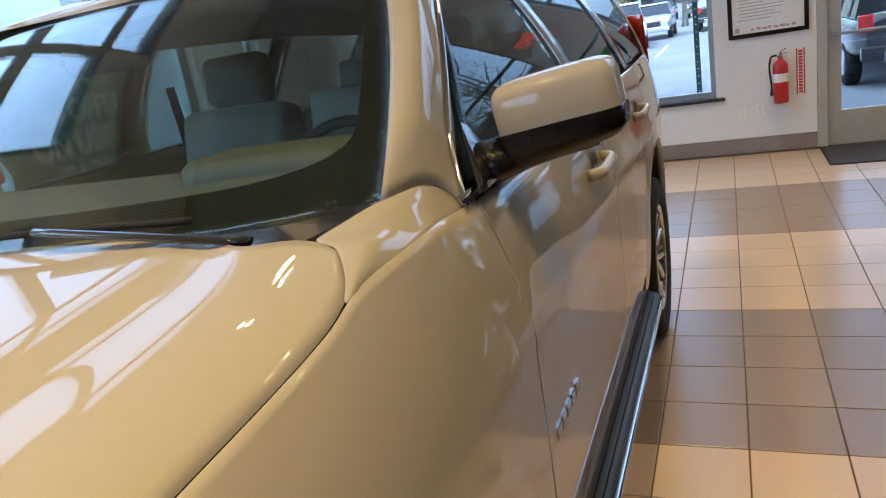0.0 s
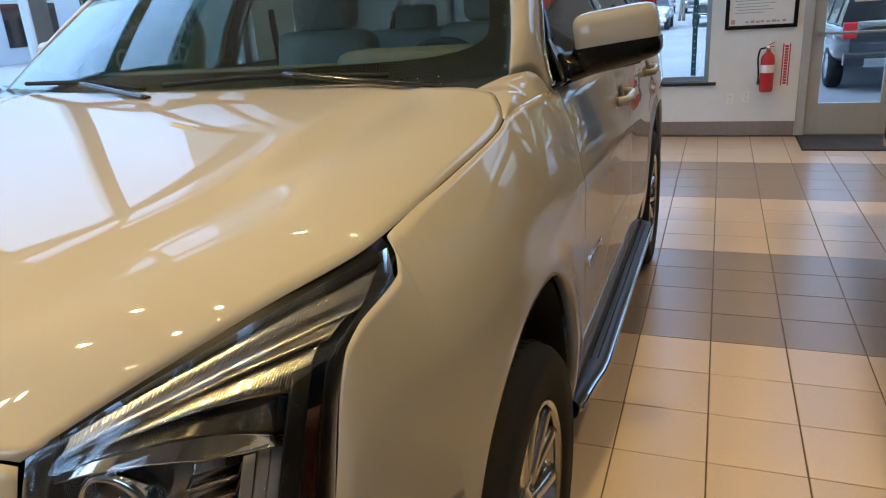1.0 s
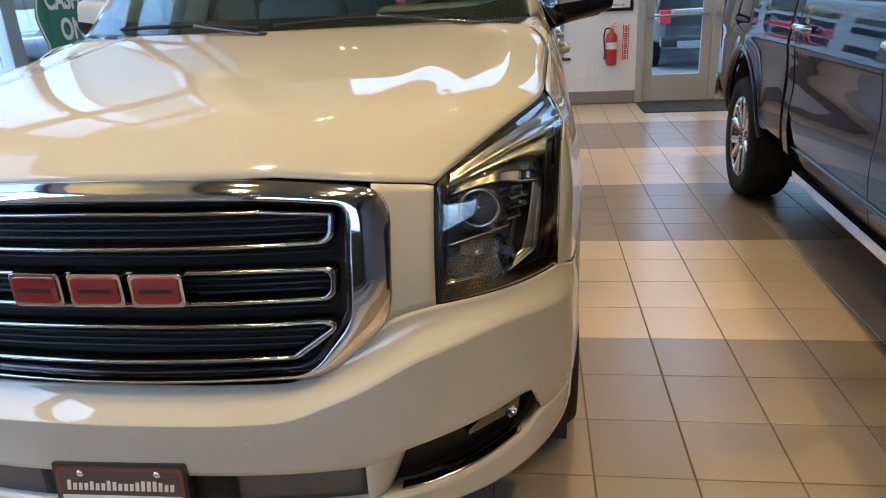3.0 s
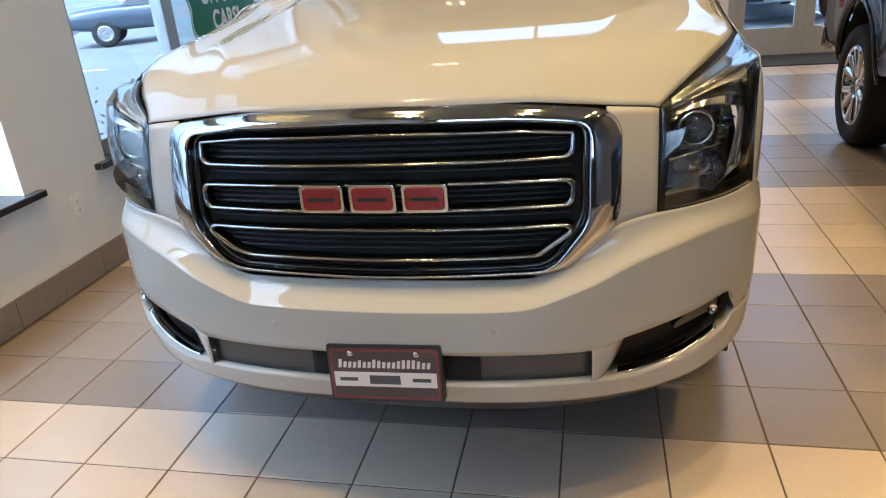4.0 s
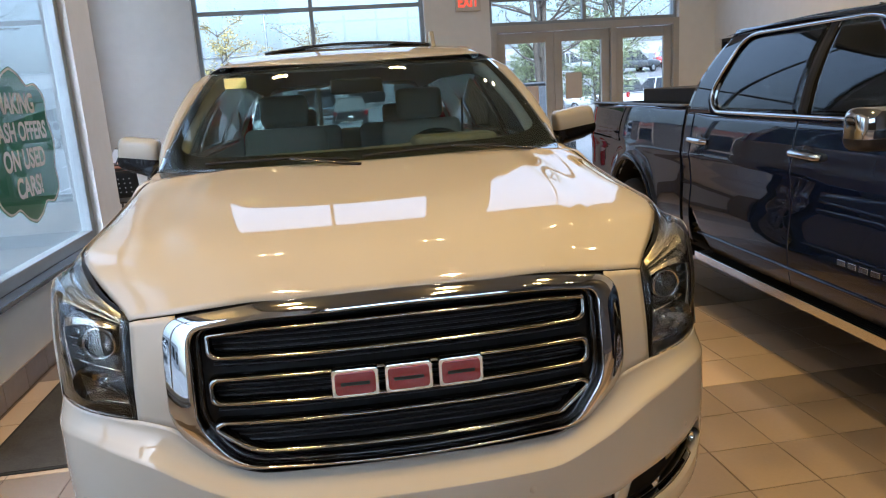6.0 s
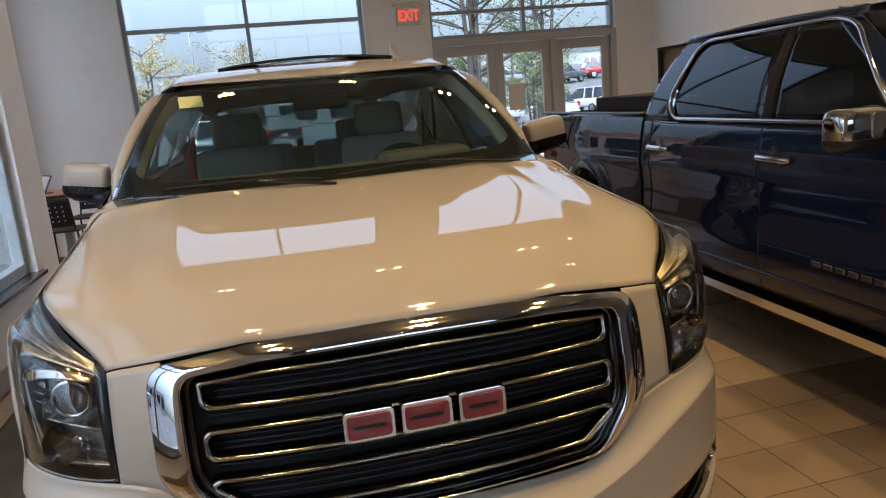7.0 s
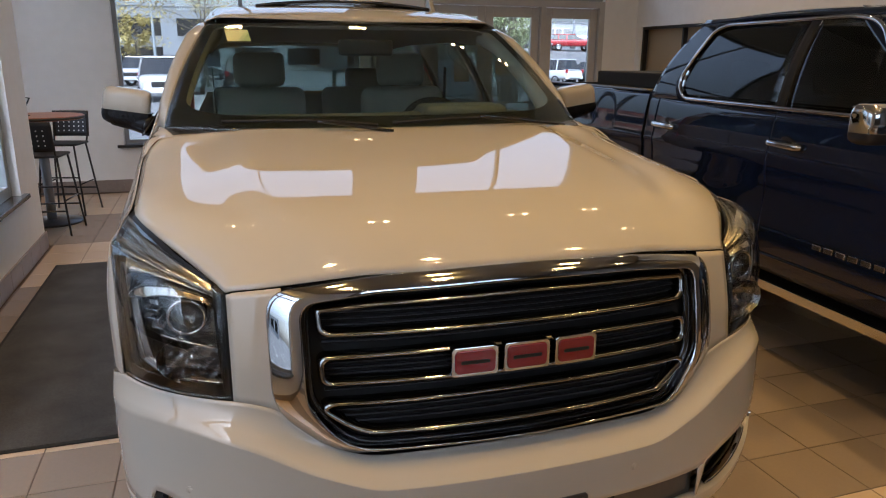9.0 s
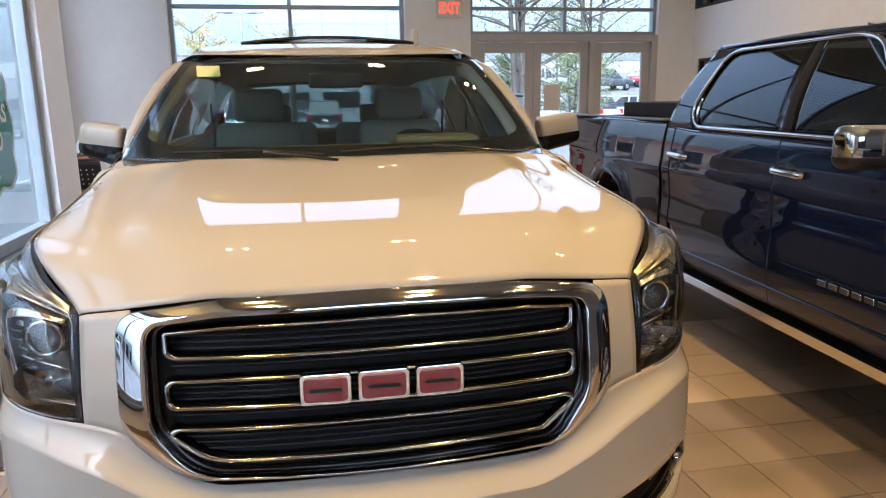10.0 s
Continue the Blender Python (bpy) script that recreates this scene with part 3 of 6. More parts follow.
# headlamps
GUIDE = material("light_guide", (0.36, 0.37, 0.38), 0.22, 0.5, stain=.08, stain_size=40, stretch=(1, 1, .1))
c_bot = lambda t: front(.69 + .257 * t, .885 + .005 * t)
c_top = path((.69, FY(.69, 1.133), 1.133), (.78, .375, 1.186), (.86, .54, 1.226), (.918, .72, 1.249))
d_in = lambda t: front(.69, .885 + .248 * t)
d_out = path((.947, FY(.947, .89), .89), (.951, .485, 1.05), (.953, .503, 1.12), (.957, .525, 1.172), (.960, .57, 1.195), (.951, .695, 1.204), (.938, .722, 1.228), (.918, .72, 1.249))
d_outer = lambda t: d_out(t / .78 * .37 if t < .78 else .37 + (t - .78) / .22 * .63)
hl_base = coons(c_bot, c_top, d_in, d_outer, lambda u, v: Vector((.012, -.016, .004)) * (16 * u * (1 - u) * v * (1 - v)) + Vector((.008, -.006, .013)) * (4 * u * (1 - u) * 9.5 * v ** 3 * (1 - v)))


def hl(u, v, deep=0.0):
    p = hl_base(u, v)
    return p + Vector((-.45, .85, -.25)) * deep


for s in (1, -1):
    lamp = sheet("headlamp", lambda u, v: (s * hl(.01 + .98 * u, .01 + .98 * v)[0], *hl(.01 + .98 * u, .01 + .98 * v)[1:]), 26, 26, LENS, suv, "clear projector headlamp with dark housing", .003)

    def inner(name, u0, u1, v0, v1, d0, mat, label="", d1=None, tilt=0.0, nu=12, nv=12, rib=0.0, ribs=34):
        d1 = d0 if d1 is None else d1

        def f(u, v):
            p = hl(u0 + (u1 - u0) * u, v0 + (v1 - v0) * v + tilt * (1 - u), d0 + (d1 - d0) * v + rib * math.cos(2 * math.pi * ribs * u))
            return (s * p.x, p.y, p.z)
        return sheet(name, f, nu, nv, mat, lamp, label, .003)
    inner("housing", .0, 1, 0, 1, .115, LAMP_BLACK, "dark lamp housing")
    inner("rim", .0, .075, 0, 1, .010, LAMP_RIM)
    inner("rim", .075, 1, 0, .13, .012, LAMP_RIM)
    inner("rim", .06, 1, .978, 1, .012, LAMP_RIM)
    inner("rim", .93, 1, .12, .978, .012, LAMP_RIM)
    inner("rim", .80, .87, .12, .84, .014, LAMP_RIM)
    inner("marker", .87, .93, .12, .80, .018, AMBER, "dark amber side marker")
    # the bright bowl under the bonnet edge, in ribbed steps
    for k, (v0, v1, d0, d1) in enumerate(((.905, .980, .012, .016), (.86, .905, .028, .022), (.815, .86, .030, .046))):
        inner("eyebrow", .09, .925 - .03 * k, v0, v1, d0, BROW, "bright ribbed eyebrow reflector", d1, .006 + .022 * k, 360, 5, .00045, 72)
    inner("ledge", .08, .80, .785, .812, .022, GLOSSY_BLACK, "", .05, .06)
    inner("frame_bar", .09, .80, .755, .782, .016, BOWL, "chrome lamp frame", .026, .07)
    inner("light_guide", .665, .705, .27, .755, .026, GUIDE, "grey ribbed light guide", .020)
    inner("light_guide", .71, .75, .25, .765, .030, GUIDE, "", .026)
    inner("light_guide", .755, .795, .23, .77, .022, GUIDE, "", .030)
    for k in range(3):
        a = line((.665 + .045 * k, .27 - .02 * k, 0), (.50 + .02 * k, .17 - .022 * k, 0))

        def bend(u, v):
            q = a(u)
            p = hl(q.x + .040 * v * (1 - u) + .012 * v * u, q.y - .016 * v * u, .026 - .006 * v)
            return (s * p.x, p.y, p.z)
        sheet("light_guide", bend, 8, 3, GUIDE if k else BOWL, lamp, "", .003)
    inner("light_guide", .09, .52, .135, .165, .024, BOWL, "", .034)
    inner("step", .08, .66, .17, .79, .085, LAMP_GREY)
    inner("wall", .655, .665, .20, .75, .09, CHROME_S, "", .085)
    inner("fin", .10, .50, .485, .515, .022, BOWL, "chrome fin", .05, -.03)
    for v0 in (.60, .67):
        inner("fin", .49, .655, v0, v0 + .03, .03, CHROME, "", .05)
    inner("plate", .50, .60, .715, .755, .04, CHROME_S)
    inner("plate", .50, .62, .52, .575, .04, CHROME_S, "", .06)
    # projector and lower reflector
    for u, v, r, nm in ((.285, .675, .036, "projector"), (.32, .335, .040, "reflector")):
        p = hl(u, v, .05)
        m = Matrix.Translation((s * p.x, p.y, p.z)) @ pose(0, 0, 0, 90, 0, 8 * s)
        if nm == "projector":
            pr = part("projector", lathe([(r * 1.28, -.012), (r * 1.30, .012), (r * 1.12, .022), (r * 1.0, .012), (r * .98, -.02), (0.001, -.021)], 32, m=m), CHROME, lamp, "chrome projector ring", True)
            part("projector_lens", lathe([(r * .97, .002), (r * .85, .018), (r * .6, .03), (r * .3, .036), (.001, .038)], 28, m=m), pane("projector_glass", (.62, .62, .62)) if s == 1 else bpy.data.materials["projector_glass"], pr, "", True)
            part("projector_bowl", lathe([(r * .9, -.001), (r * .5, -.018), (.001, -.02)], 24, m=m), LAMP_GREY, pr, "", True)
        else:
            bm = lathe([(r * 1.75, .028), (r * 1.5, .006), (r * 1.1, -.014), (r * .6, -.03), (.012, -.036)], 13, m=m @ Matrix.Diagonal((1.15, .85, 1, 1)))
            part("bulb", lathe([(.001, .012), (.008, .010), (.011, -.004), (.011, -.034)], 16, m=m), CHROME_S, lamp, "small lamp bulb", True)
            part("reflector", bm, CHROME_B, lamp, "faceted chrome reflector")

# front fascia
top_z = spline((0, .742), (.36, .742), (.45, .762), (.54, .82), (.60, .868), (.69, .883), (.945, .886), (.97, .867), (.985, .854))
slot_t = spline((0, .557), (.53, .557), (.6, .580), (.70, .602), (.80, .622), (.872, .636), (.890, .630), (.898, .600), (.903, .566), (.985, .56))
slot_b = spline((0, .466), (.53, .466), (.62, .463), (.75, .482), (.84, .512), (.885, .534), (.903, .562), (.985, .558))
low_z = spline((0, .405), (.5, .402), (.75, .41), (.9, .44), (.985, .47))
cr = lambda q: .984 * math.sin(q * math.pi / 2)


def band(z0, z1, out=0.0, wide=1.0):
    def f(u, v):
        q = 2 * u - 1
        x = cr(abs(q) * wide)
        z = z0(x) + (z1(x) - z0(x)) * v
        return ((1 if q > 0 else -1) * x, FY(x, z) - (out(u, v) if callable(out) else out), z)
    return f


ROWS = [0, .12, .35, .65, .86, .95, .985, 1, 1.012, 1.04, 1.1, 1.25, 1.45, 1.7, 1.9, 2]


def fascia_f(u, v):
    r = ROWS[round(v * (len(ROWS) - 1))]
    return band(top_z, crease)(u, r) if r <= 1 else band(crease, slot_t)(u, r - 1)


fascia = sheet("front_fascia", fascia_f, 110, len(ROWS) - 1, WHITE_CAR, suv, "white painted front bumper with a sharp crease")
sheet("chin", band(slot_b, low_z), 90, 8, WHITE_CAR, fascia, "white chin strip")
# the returns of the slot, running inward
sheet("slot_return", lambda u, v: Vector(band(slot_t, slot_t)(u, 0)) + Vector((0, .05 * v, -.004 * v)), 90, 2, WHITE_CAR, fascia)
sheet("slot_return", lambda u, v: Vector(band(slot_b, slot_b)(u, 0)) + Vector((0, .05 * v, .004 * v)), 90, 2, WHITE_CAR, fascia)
valance_b = lambda x: low_z(x) - .13
sheet("valance", lambda u, v: (lambda p: (p[0] * (1 - .03 * v), p[1] + .02 + .07 * v, p[2]))(band(lambda x: low_z(x) + .004, valance_b)(u, v)), 60, 8, BLACK, suv, "black plastic air dam")
# piece between grille and lamp
for s in (1, -1):
    f = lambda u, v: front(.565 + .122 * u, top_z(.565 + .122 * u) + (lip_z(.565 + .122 * u) - .004 - top_z(.565 + .122 * u)) * v)
    sheet("cheek", lambda u, v: (s * f(u, v).x, f(u, v).y, f(u, v).z), 8, 16, WHITE_CAR, fascia)
GUNMETAL = material("charcoal_insert", (0.055, 0.05, 0.043), 0.45, grain=0.08)
sheet("lower_insert", band(lambda x: slot_t(x) + .004, lambda x: slot_b(x) - .004, -.022, .365), 40, 4, GUNMETAL, fascia, "charcoal lower grille insert")
for sx in (-1, 1):
    sheet("insert_block", lambda u, v: (sx * (.158 + (.05 if sx < 0 else .095) * u), FY(.165 + .06 * u, .51) + .016, .475 + .075 * v), 3, 3, VOID, fascia)
for s in (1, -1):
    # chrome divider and fog lamp pocket
    def dv(u, v):
        x = .535 + .035 * u + .05 * v * u
        z = slot_t(x) * v + slot_b(x) * (1 - v)
        return (s * x, FY(x, z) - .002 + .03 * u * u, z)
    sheet("divider", dv, 6, 8, WHITE_CAR, fascia, "white painted divider")

    def strip(u, v):
        x = .60 + .26 * u
        z = slot_b(x) + .004 + (.005 + .005 * u) * v
        return (s * x, FY(x, z) + .016 + .026 * v, z)
    sheet("fog_trim", strip, 24, 4, CHROME, fascia, "chrome fog lamp trim")

    def pocket(u, v):
        x = .555 + .345 * u
        z = slot_t(x) * v + slot_b(x) * (1 - v)
        return (s * (x - .02), FY(x, z) + .06, z)
    sheet("fog_pocket", pocket, 20, 8, LAMP_RIM, fascia, "black fog lamp recess")

    # painted rim round the recess, running inward
    def rim_in(edge):
        def f(u, v):
            x = .565 + .335 * u
            z = edge(x)
            return (s * (x - .008 * v), FY(x, z) + .001 + .045 * v, z + (.004 if edge is slot_b else -.004) * v)
        return f
    sheet("fog_rim", rim_in(slot_t), 24, 2, WHITE_CAR, fascia)
    sheet("fog_rim", rim_in(slot_b), 24, 2, WHITE_CAR, fascia)
    p = front(.815, .583)
    bm = prism(rounded([(-.090, -.028), (.040, .004), (.046, .036), (-.030, .022), (-.090, -.012)], .006, 3), -.008, .010, Matrix.Translation((s * p.x, p.y + .046, p.z)) @ pose(0, 0, 0, 90, 0, 32 * s) @ Matrix.Diagonal((s, 1, 1, 1)))
    fog = part("fog_lamp", bm, GLOSSY_BLACK, fascia, "small dark fog lamp", bevel=.003)
    part("reflector", lathe([(.001, .0), (.008, .002), (.013, .007), (.015, .010)], 18, m=Matrix.Translation((s * (p.x + .02), p.y + .034, p.z + .016)) @ pose(0, 0, 0, 90, 0, 32 * s)), CHROME, fog, "chrome reflector", True)
# parking sensors
for x, z in ((.30, .628), (-.30, .628), (.80, .665), (-.80, .665)):
    c = front(x, z, .0015)
    part("sensor", lathe([(.001, .0002), (.0088, .0001), (.0098, -.0012), (.0106, -.0004), (.0122, -.0010), (.0125, -.003)], 20, m=Matrix.Translation(c) @ pose(0, 0, 0, 90 + 4, 0, 38 * x)), WHITE_CAR, fascia, "", True)

# grille
grille = part("grille", grid(lambda u, v: front(-.545 + 1.09 * u, .765 + .39 * v, -.036), 30, 12), VOID, suv, "chrome framed grille with three chrome outlined bars", True)


def outline(pts, r):
    full = pts + [(-a, b) for a, b in pts[::-1] if a > 0]
    rr = r + r[::-1][:len(full) - len(r)]
    return rounded(full, rr, 7)


def ring(name, o, i, prof, mat, parent, label=""):
    """A moulded frame between two outlines; prof: (share of the way, how far it stands out)."""
    bm = bmesh.new()
    loops = [[bm.verts.new(front(a[0] + (b[0] - a[0]) * k, a[1] + (b[1] - a[1]) * k, h)) for a, b in zip(o, i)] for k, h in prof]
    n = len(o)
    for p, q in zip(loops, loops[1:]):
        for j in range(n):
            bm.faces.new((p[j], p[(j + 1) % n], q[(j + 1) % n], q[j]))
    return part(name, bm, mat, parent, label, True)


def paired(o, i):
    a, b = [], []
    n = len(o)
    for j in range(n):
        p, q, r, t = o[j], o[(j + 1) % n], i[j], i[(j + 1) % n]
        k = max(1, int((Vector(q) - Vector(p)).length / .045))
        for m in range(k):
            a.append((p[0] + (q[0] - p[0]) * m / k, p[1] + (q[1] - p[1]) * m / k))
            b.append((r[0] + (t[0] - r[0]) * m / k, r[1] + (t[1] - r[1]) * m / k))
    return a, b


G0 = outline([(0, 1.172), (.36, 1.166), (.604, 1.135), (.602, .865), (.462, .752), (0, .744)], [.1, .1, .07, .06, .06, .1])
G1 = outline([(0, 1.138), (.36, 1.132), (.527, 1.112), (.525, .880), (.436, .770), (0, .759)], [.1, .1, .035, .04, .04, .1])
o, i = paired(G0, G1)
ring("surround", o, i, [(0, -.012), (.0, .001), (.05, .006), (.5, .015), (.92, .023), (.98, .021), (1, .014), (1, -.03)], CHROME, grille, "polished chrome surround")
G2 = outline([(0, 1.126), (.36, 1.121), (.508, 1.106), (.507, .886), (.424, .778), (0, .768)], [.1, .1, .03, .035, .035, .1])
o, i = paired(G1, G2)
ring("inner_band", o, i, [(0, -.012), (.2, -.004), (.8, -.004), (1, -.022)], GLOSSY_BLACK, grille)
BARS = [[(0, 1.114), (.36, 1.110), (.496, 1.099), (.494, 1.048), (.478, 1.036), (0, 1.034)],
        [(0, .994), (.36, .993), (.484, .991), (.496, .979), (.494, .934), (.482, .922), (0, .918)],
        [(0, .880), (.36, .880), (.475, .881), (.492, .872), (.488, .852), (.408, .797), (0, .791)]]
for b in BARS:
    o = outline(b, [.05] + [.010] * (len(b) - 2) + [.05])
    c = outline([(x * (1 - .0145 / max(x, .2)) if x > 0 else 0, z + (.0085 if k >= len(b) / 2 else -.0085)) for k, (x, z) in enumerate(b)], [.05] + [.007] * (len(b) - 2) + [.05])
    o, i = paired(o, c)
    ring("bar", o, i, [(0, -.03), (0, .002), (.25, .010), (.75, .010), (1, .0), (1, -.03)], CHROME_B, grille, "chrome outlined bar")
SLAT = material("slat_plastic", (0.014, 0.015, 0.017), 0.45, grain=.1)
for z0, z1 in ((1.045, 1.104), (.93, .984), (.81, .87), (1.006, 1.022), (.891, .907)):
    n = max(1, round((z1 - z0) / .0145))
    for k in range(n):
        z = z0 + (k + .5) * (z1 - z0) / n
        w = .48 if z > .84 else .40 + (z - .80) * 1.6
        sheet("slat", lambda u, v: front(-w + 2 * w * u, z - .0025 + .005 * v, -.030 + .006 * math.sin(v * math.pi)), 20, 2, SLAT, grille, "", .002)
# badge: three red blocks in chrome, with no letters
badge = part("badge", bmesh.new(), CHROME, grille, "red and chrome maker's badge")
for k, (x0, x1) in enumerate(((-.190, -.073), (-.058, .062), (.077, .192))):
    xm, wd, hg = (x0 + x1) / 2, (x1 - x0) / 2, .037
    y0 = FY(xm, .962) - .018
    R = lambda a, b: rounded([(-a, -b), (a, -b), (a, b), (-a, b)], .012, 4)
    m = Matrix.Translation((xm, y0, .962)) @ pose(0, 0, 0, 90, 0, 14 * xm)
    part("badge_rim", prism(R(wd, hg), -.018, .010, m), CHROME, badge, bevel=.002)
    part("badge_block", prism(R(wd - .008, hg - .008), .010, .0135, m), RED_BADGE, badge, bevel=.002)
    part("badge_slot", prism(R(wd - .022, .0045), .012, .0142, m), VOID, badge)

# dealer plate
PX, PZ, PY = .004, .503, .030
plate = part("plate_bracket", prism(rounded([(-.156, -.08), (.156, -.08), (.156, .083), (-.156, .083)], .008, 3), -.028, .0, Matrix.Translation((PX, PY, PZ)) @ pose(0, 0, 0, 90 - 6, -1.5)), BLACK, suv, "black plate bracket")
pm = Matrix.Translation((PX, PY, PZ)) @ pose(0, 0, 0, 90 - 6, -1.5)
PLATE_RED = material("plate_red", (0.16, 0.02, 0.025), 0.5, stain=0.05)
PLATE_WHITE = material("plate_white", (0.50, 0.47, 0.43), 0.5, stain=0.06)
PLATE_DK = material("plate_charcoal", (0.045, 0.036, 0.033), 0.35, stain=0.05)
part("plate", prism(rounded([(-.150, -.073), (.150, -.073), (.150, .073), (-.150, .073)], .012, 4), .0005, .003, pm), PLATE_DK, plate, "dealer plate with a white band and red edge")
bm = bmesh.new()
o, i = rounded([(-.147, -.070), (.147, -.070), (.147, .070), (-.147, .070)], .012, 4), rounded([(-.142, -.065), (.142, -.065), (.142, .065), (-.142, .065)], .010, 4)
for k in range(len(o)):
    q = [Vector((*o[k], .0036)), Vector((*o[(k + 1) % len(o)], .0036)), Vector((*i[(k + 1) % len(i)], .0036)), Vector((*i[k], .0036))]
    bm.faces.new([bm.verts.new(pm @ p) for p in q])
part("plate_edge", bm, PLATE_RED, plate)
part("plate_band", prism([(-.14, -.036), (.14, -.036), (.14, .006), (-.14, .006)], .003, .0036, pm), PLATE_WHITE, plate)
bm = bmesh.new()
for a, b, c, d in ((-.042, .042, -.028, -.003), (-.125, -.075, -.020, -.010), (.075, .125, -.020, -.010)):
    prism([(a, c), (b, c), (b, d), (a, d)], .0037, .0042, pm, bm)
part("plate_print", bm, INK, plate)
bm = bmesh.new()
for k in range(19):
    a, tall = -.126 + k * .0134, .024 if k in (0, 7, 13, 14, 15) else .017 if k % 4 else .021
    prism([(a, .018), (a + .0085, .018), (a + .0115, .018 + tall), (a + .003, .018 + tall)], .003, .0036, pm, bm)
part("plate_print", bm, PLATE_WHITE, plate)
for x in (-.09, .09):
    part("plate_screw", lathe([(.001, .0055), (.006, .005), (.008, .003)], 12, m=pm @ pose(x, .058, 0)), CHROME_S, plate, smooth=True)

# ---- sides ----
WHEEL_F, WHEEL_R, WHEEL_Z, ARCH, RISE, POW = 1.215, 4.08, .405, .478, .565, 2.3
side_w = spline((.440, .946), (.47, .957), (.50, .967), (.55, .981), (.61, .989), (.69, .997), (.82, 1.010), (1.02, 1.022), (1.5, 1.016), (2.2, 1.018), (3.6, 1.018), (3.97, 1.024), (4.5, 1.008), (5.0, .965), (5.14, .92))
top_x = spline((.440, .946), (.485, .951), (.505, .953), (.525, .957), (.57, .960), (.695, .951), (.722, .938), (.735, .921), (.80, .920), (1.0, .926), (1.27, .933), (1.365, .928), (1.45, .938), (1.60, .944), (1.757, .938), (1.9, .952), (3.5, .965), (4.6, .945), (5.14, .88))
top_h = spline((.440, .89), (.485, 1.05), (.503, 1.12), (.525, 1.172), (.57, 1.195), (.695, 1.204), (.722, 1.228), (.735, 1.249), (.80, 1.257), (1.0, 1.275), (1.27, 1.306), (1.365, 1.326), (1.45, 1.335), (1.60, 1.338), (1.757, 1.326), (1.9, 1.332), (3.0, 1.348), (5.14, 1.36))


def W(y, z):
    """Half the body's width at y and height z, below the windows."""
    w, zt = side_w(y), top_h(y)
    zs = min(1.0, zt - .08)
    r = max(0, min(1, (z - zs) / (zt - zs)))
    w -= (w - top_x(y)) * r ** 2.0
    w -= .035 * max(0, (.72 - z) / .35) ** 2
    w += .006 * math.exp(-((z - 1.06) / .03) ** 2) * step(1.3, 1.7, y) * (1 - step(4.6, 5, y))
    flare = max(math.exp(-(((abs(y - c) / ARCH) ** POW + (abs(z - WHEEL_Z) / RISE) ** POW) ** (1 / POW) - 1.04) ** 2 / .006) for c in (WHEEL_F, WHEEL_R))
    return w + .008 * flare * (1 - r)


def arch_low(y, sill=.40):
    for c in (WHEEL_F, WHEEL_R):
        if abs(y - c) < ARCH:
            return max(sill, WHEEL_Z + RISE * (1 - (abs(y - c) / ARCH) ** POW) ** (1 / POW))
    return sill


def columns(marks, n):
    """Stations along y, crowded at the given marks."""
    out = []
    for a, b in zip(marks, marks[1:]):
        k = max(3, round(n * (b - a)))
        out += [a + (b - a) * (1 - math.cos(math.pi * i / k)) / 2 for i in range(k)]
    return out + [marks[-1]]


def side_panel(name, marks, low, high, mat, label, n=40, nz=20, out=0.0, wf=W):
    ys = columns(marks, n)
    made = []
    for s in (1, -1):
        bm = bmesh.new()
        rows = []
        for y in ys:
            z0, z1 = low(y), high(y)
            rows.append([bm.verts.new((s * (wf(y, z0 + (z1 - z0) * j / nz) + out), y, z0 + (z1 - z0) * j / nz)) for j in range(nz + 1)])
        for a, b in zip(rows, rows[1:]):
            for j in range(nz):
                bm.faces.new((a[j], b[j], b[j + 1], a[j + 1]))
        # folded inner edge along the bottom
        low_in = [bm.verts.new((r[0].co.x - s * .03, r[0].co.y, r[0].co.z + .004)) for r in rows]
        for k in range(len(rows) - 1):
            bm.faces.new((rows[k][0], low_in[k], low_in[k + 1], rows[k + 1][0]))
        o = part(name, bm, mat, suv, label, True)
        m = o.modifiers.new("solid", "SOLIDIFY")
        m.thickness, m.offset = .002, 0
        made.append(o)
    return made


seam = spline((.440, .887), (.60, .842), (.78, .79))
AF, AR = WHEEL_F - ARCH, WHEEL_F + ARCH
side_panel("fender", [.444, .485, .503, .525, .57, .695, .722, .735, AF, WHEEL_F, AR, 1.8025], lambda y: seam(y) if y < AF + .003 else max(arch_low(y), seam(y) if y < AF + .03 else 0), lambda y: top_h(y) + .001, WHITE_CAR, "white front fender", 60, 26)


def corner(u, v):
    """The bumper's end, from the front fascia round to the wheel arch."""
    z = .46 + .34 * v
    for _ in range(3):
        y = FY(.984, z) - .001 + (AF - .001 - FY(.984, z)) * u
        z = .46 + (seam(y) - .0025 - .46) * v
    return (W(y, z) + (.9835 - W(FY(.984, z), z)) * (1 - u) ** 2 + .012 * (1 - v) * u, y, z)


both("bumper_corner", corner, 20, 24, WHITE_CAR)
front_doors = side_panel("front_door", [1.8058, 2.1, 2.88], lambda y: .40, lambda y: top_h(y) - .004, WHITE_CAR, "white front door")
rear_doors = side_panel("rear_door", [2.886, 3.3, WHEEL_R - ARCH, 3.95], lambda y: arch_low(y) if y > 3.5 else .40, lambda y: top_h(y) - .004, WHITE_CAR, "white rear door")
side_panel("quarter_panel", [3.956, WHEEL_R, WHEEL_R + ARCH, 5.13], lambda y: arch_low(y) if y < WHEEL_R + ARCH else .42, lambda y: top_h(y) - .002, WHITE_CAR, "white rear quarter panel")
both("rocker", lambda u, v: (.985 - .10 * v, 1.70 + 1.9 * u, .40 - .10 * v), 10, 3, WHITE_CAR)
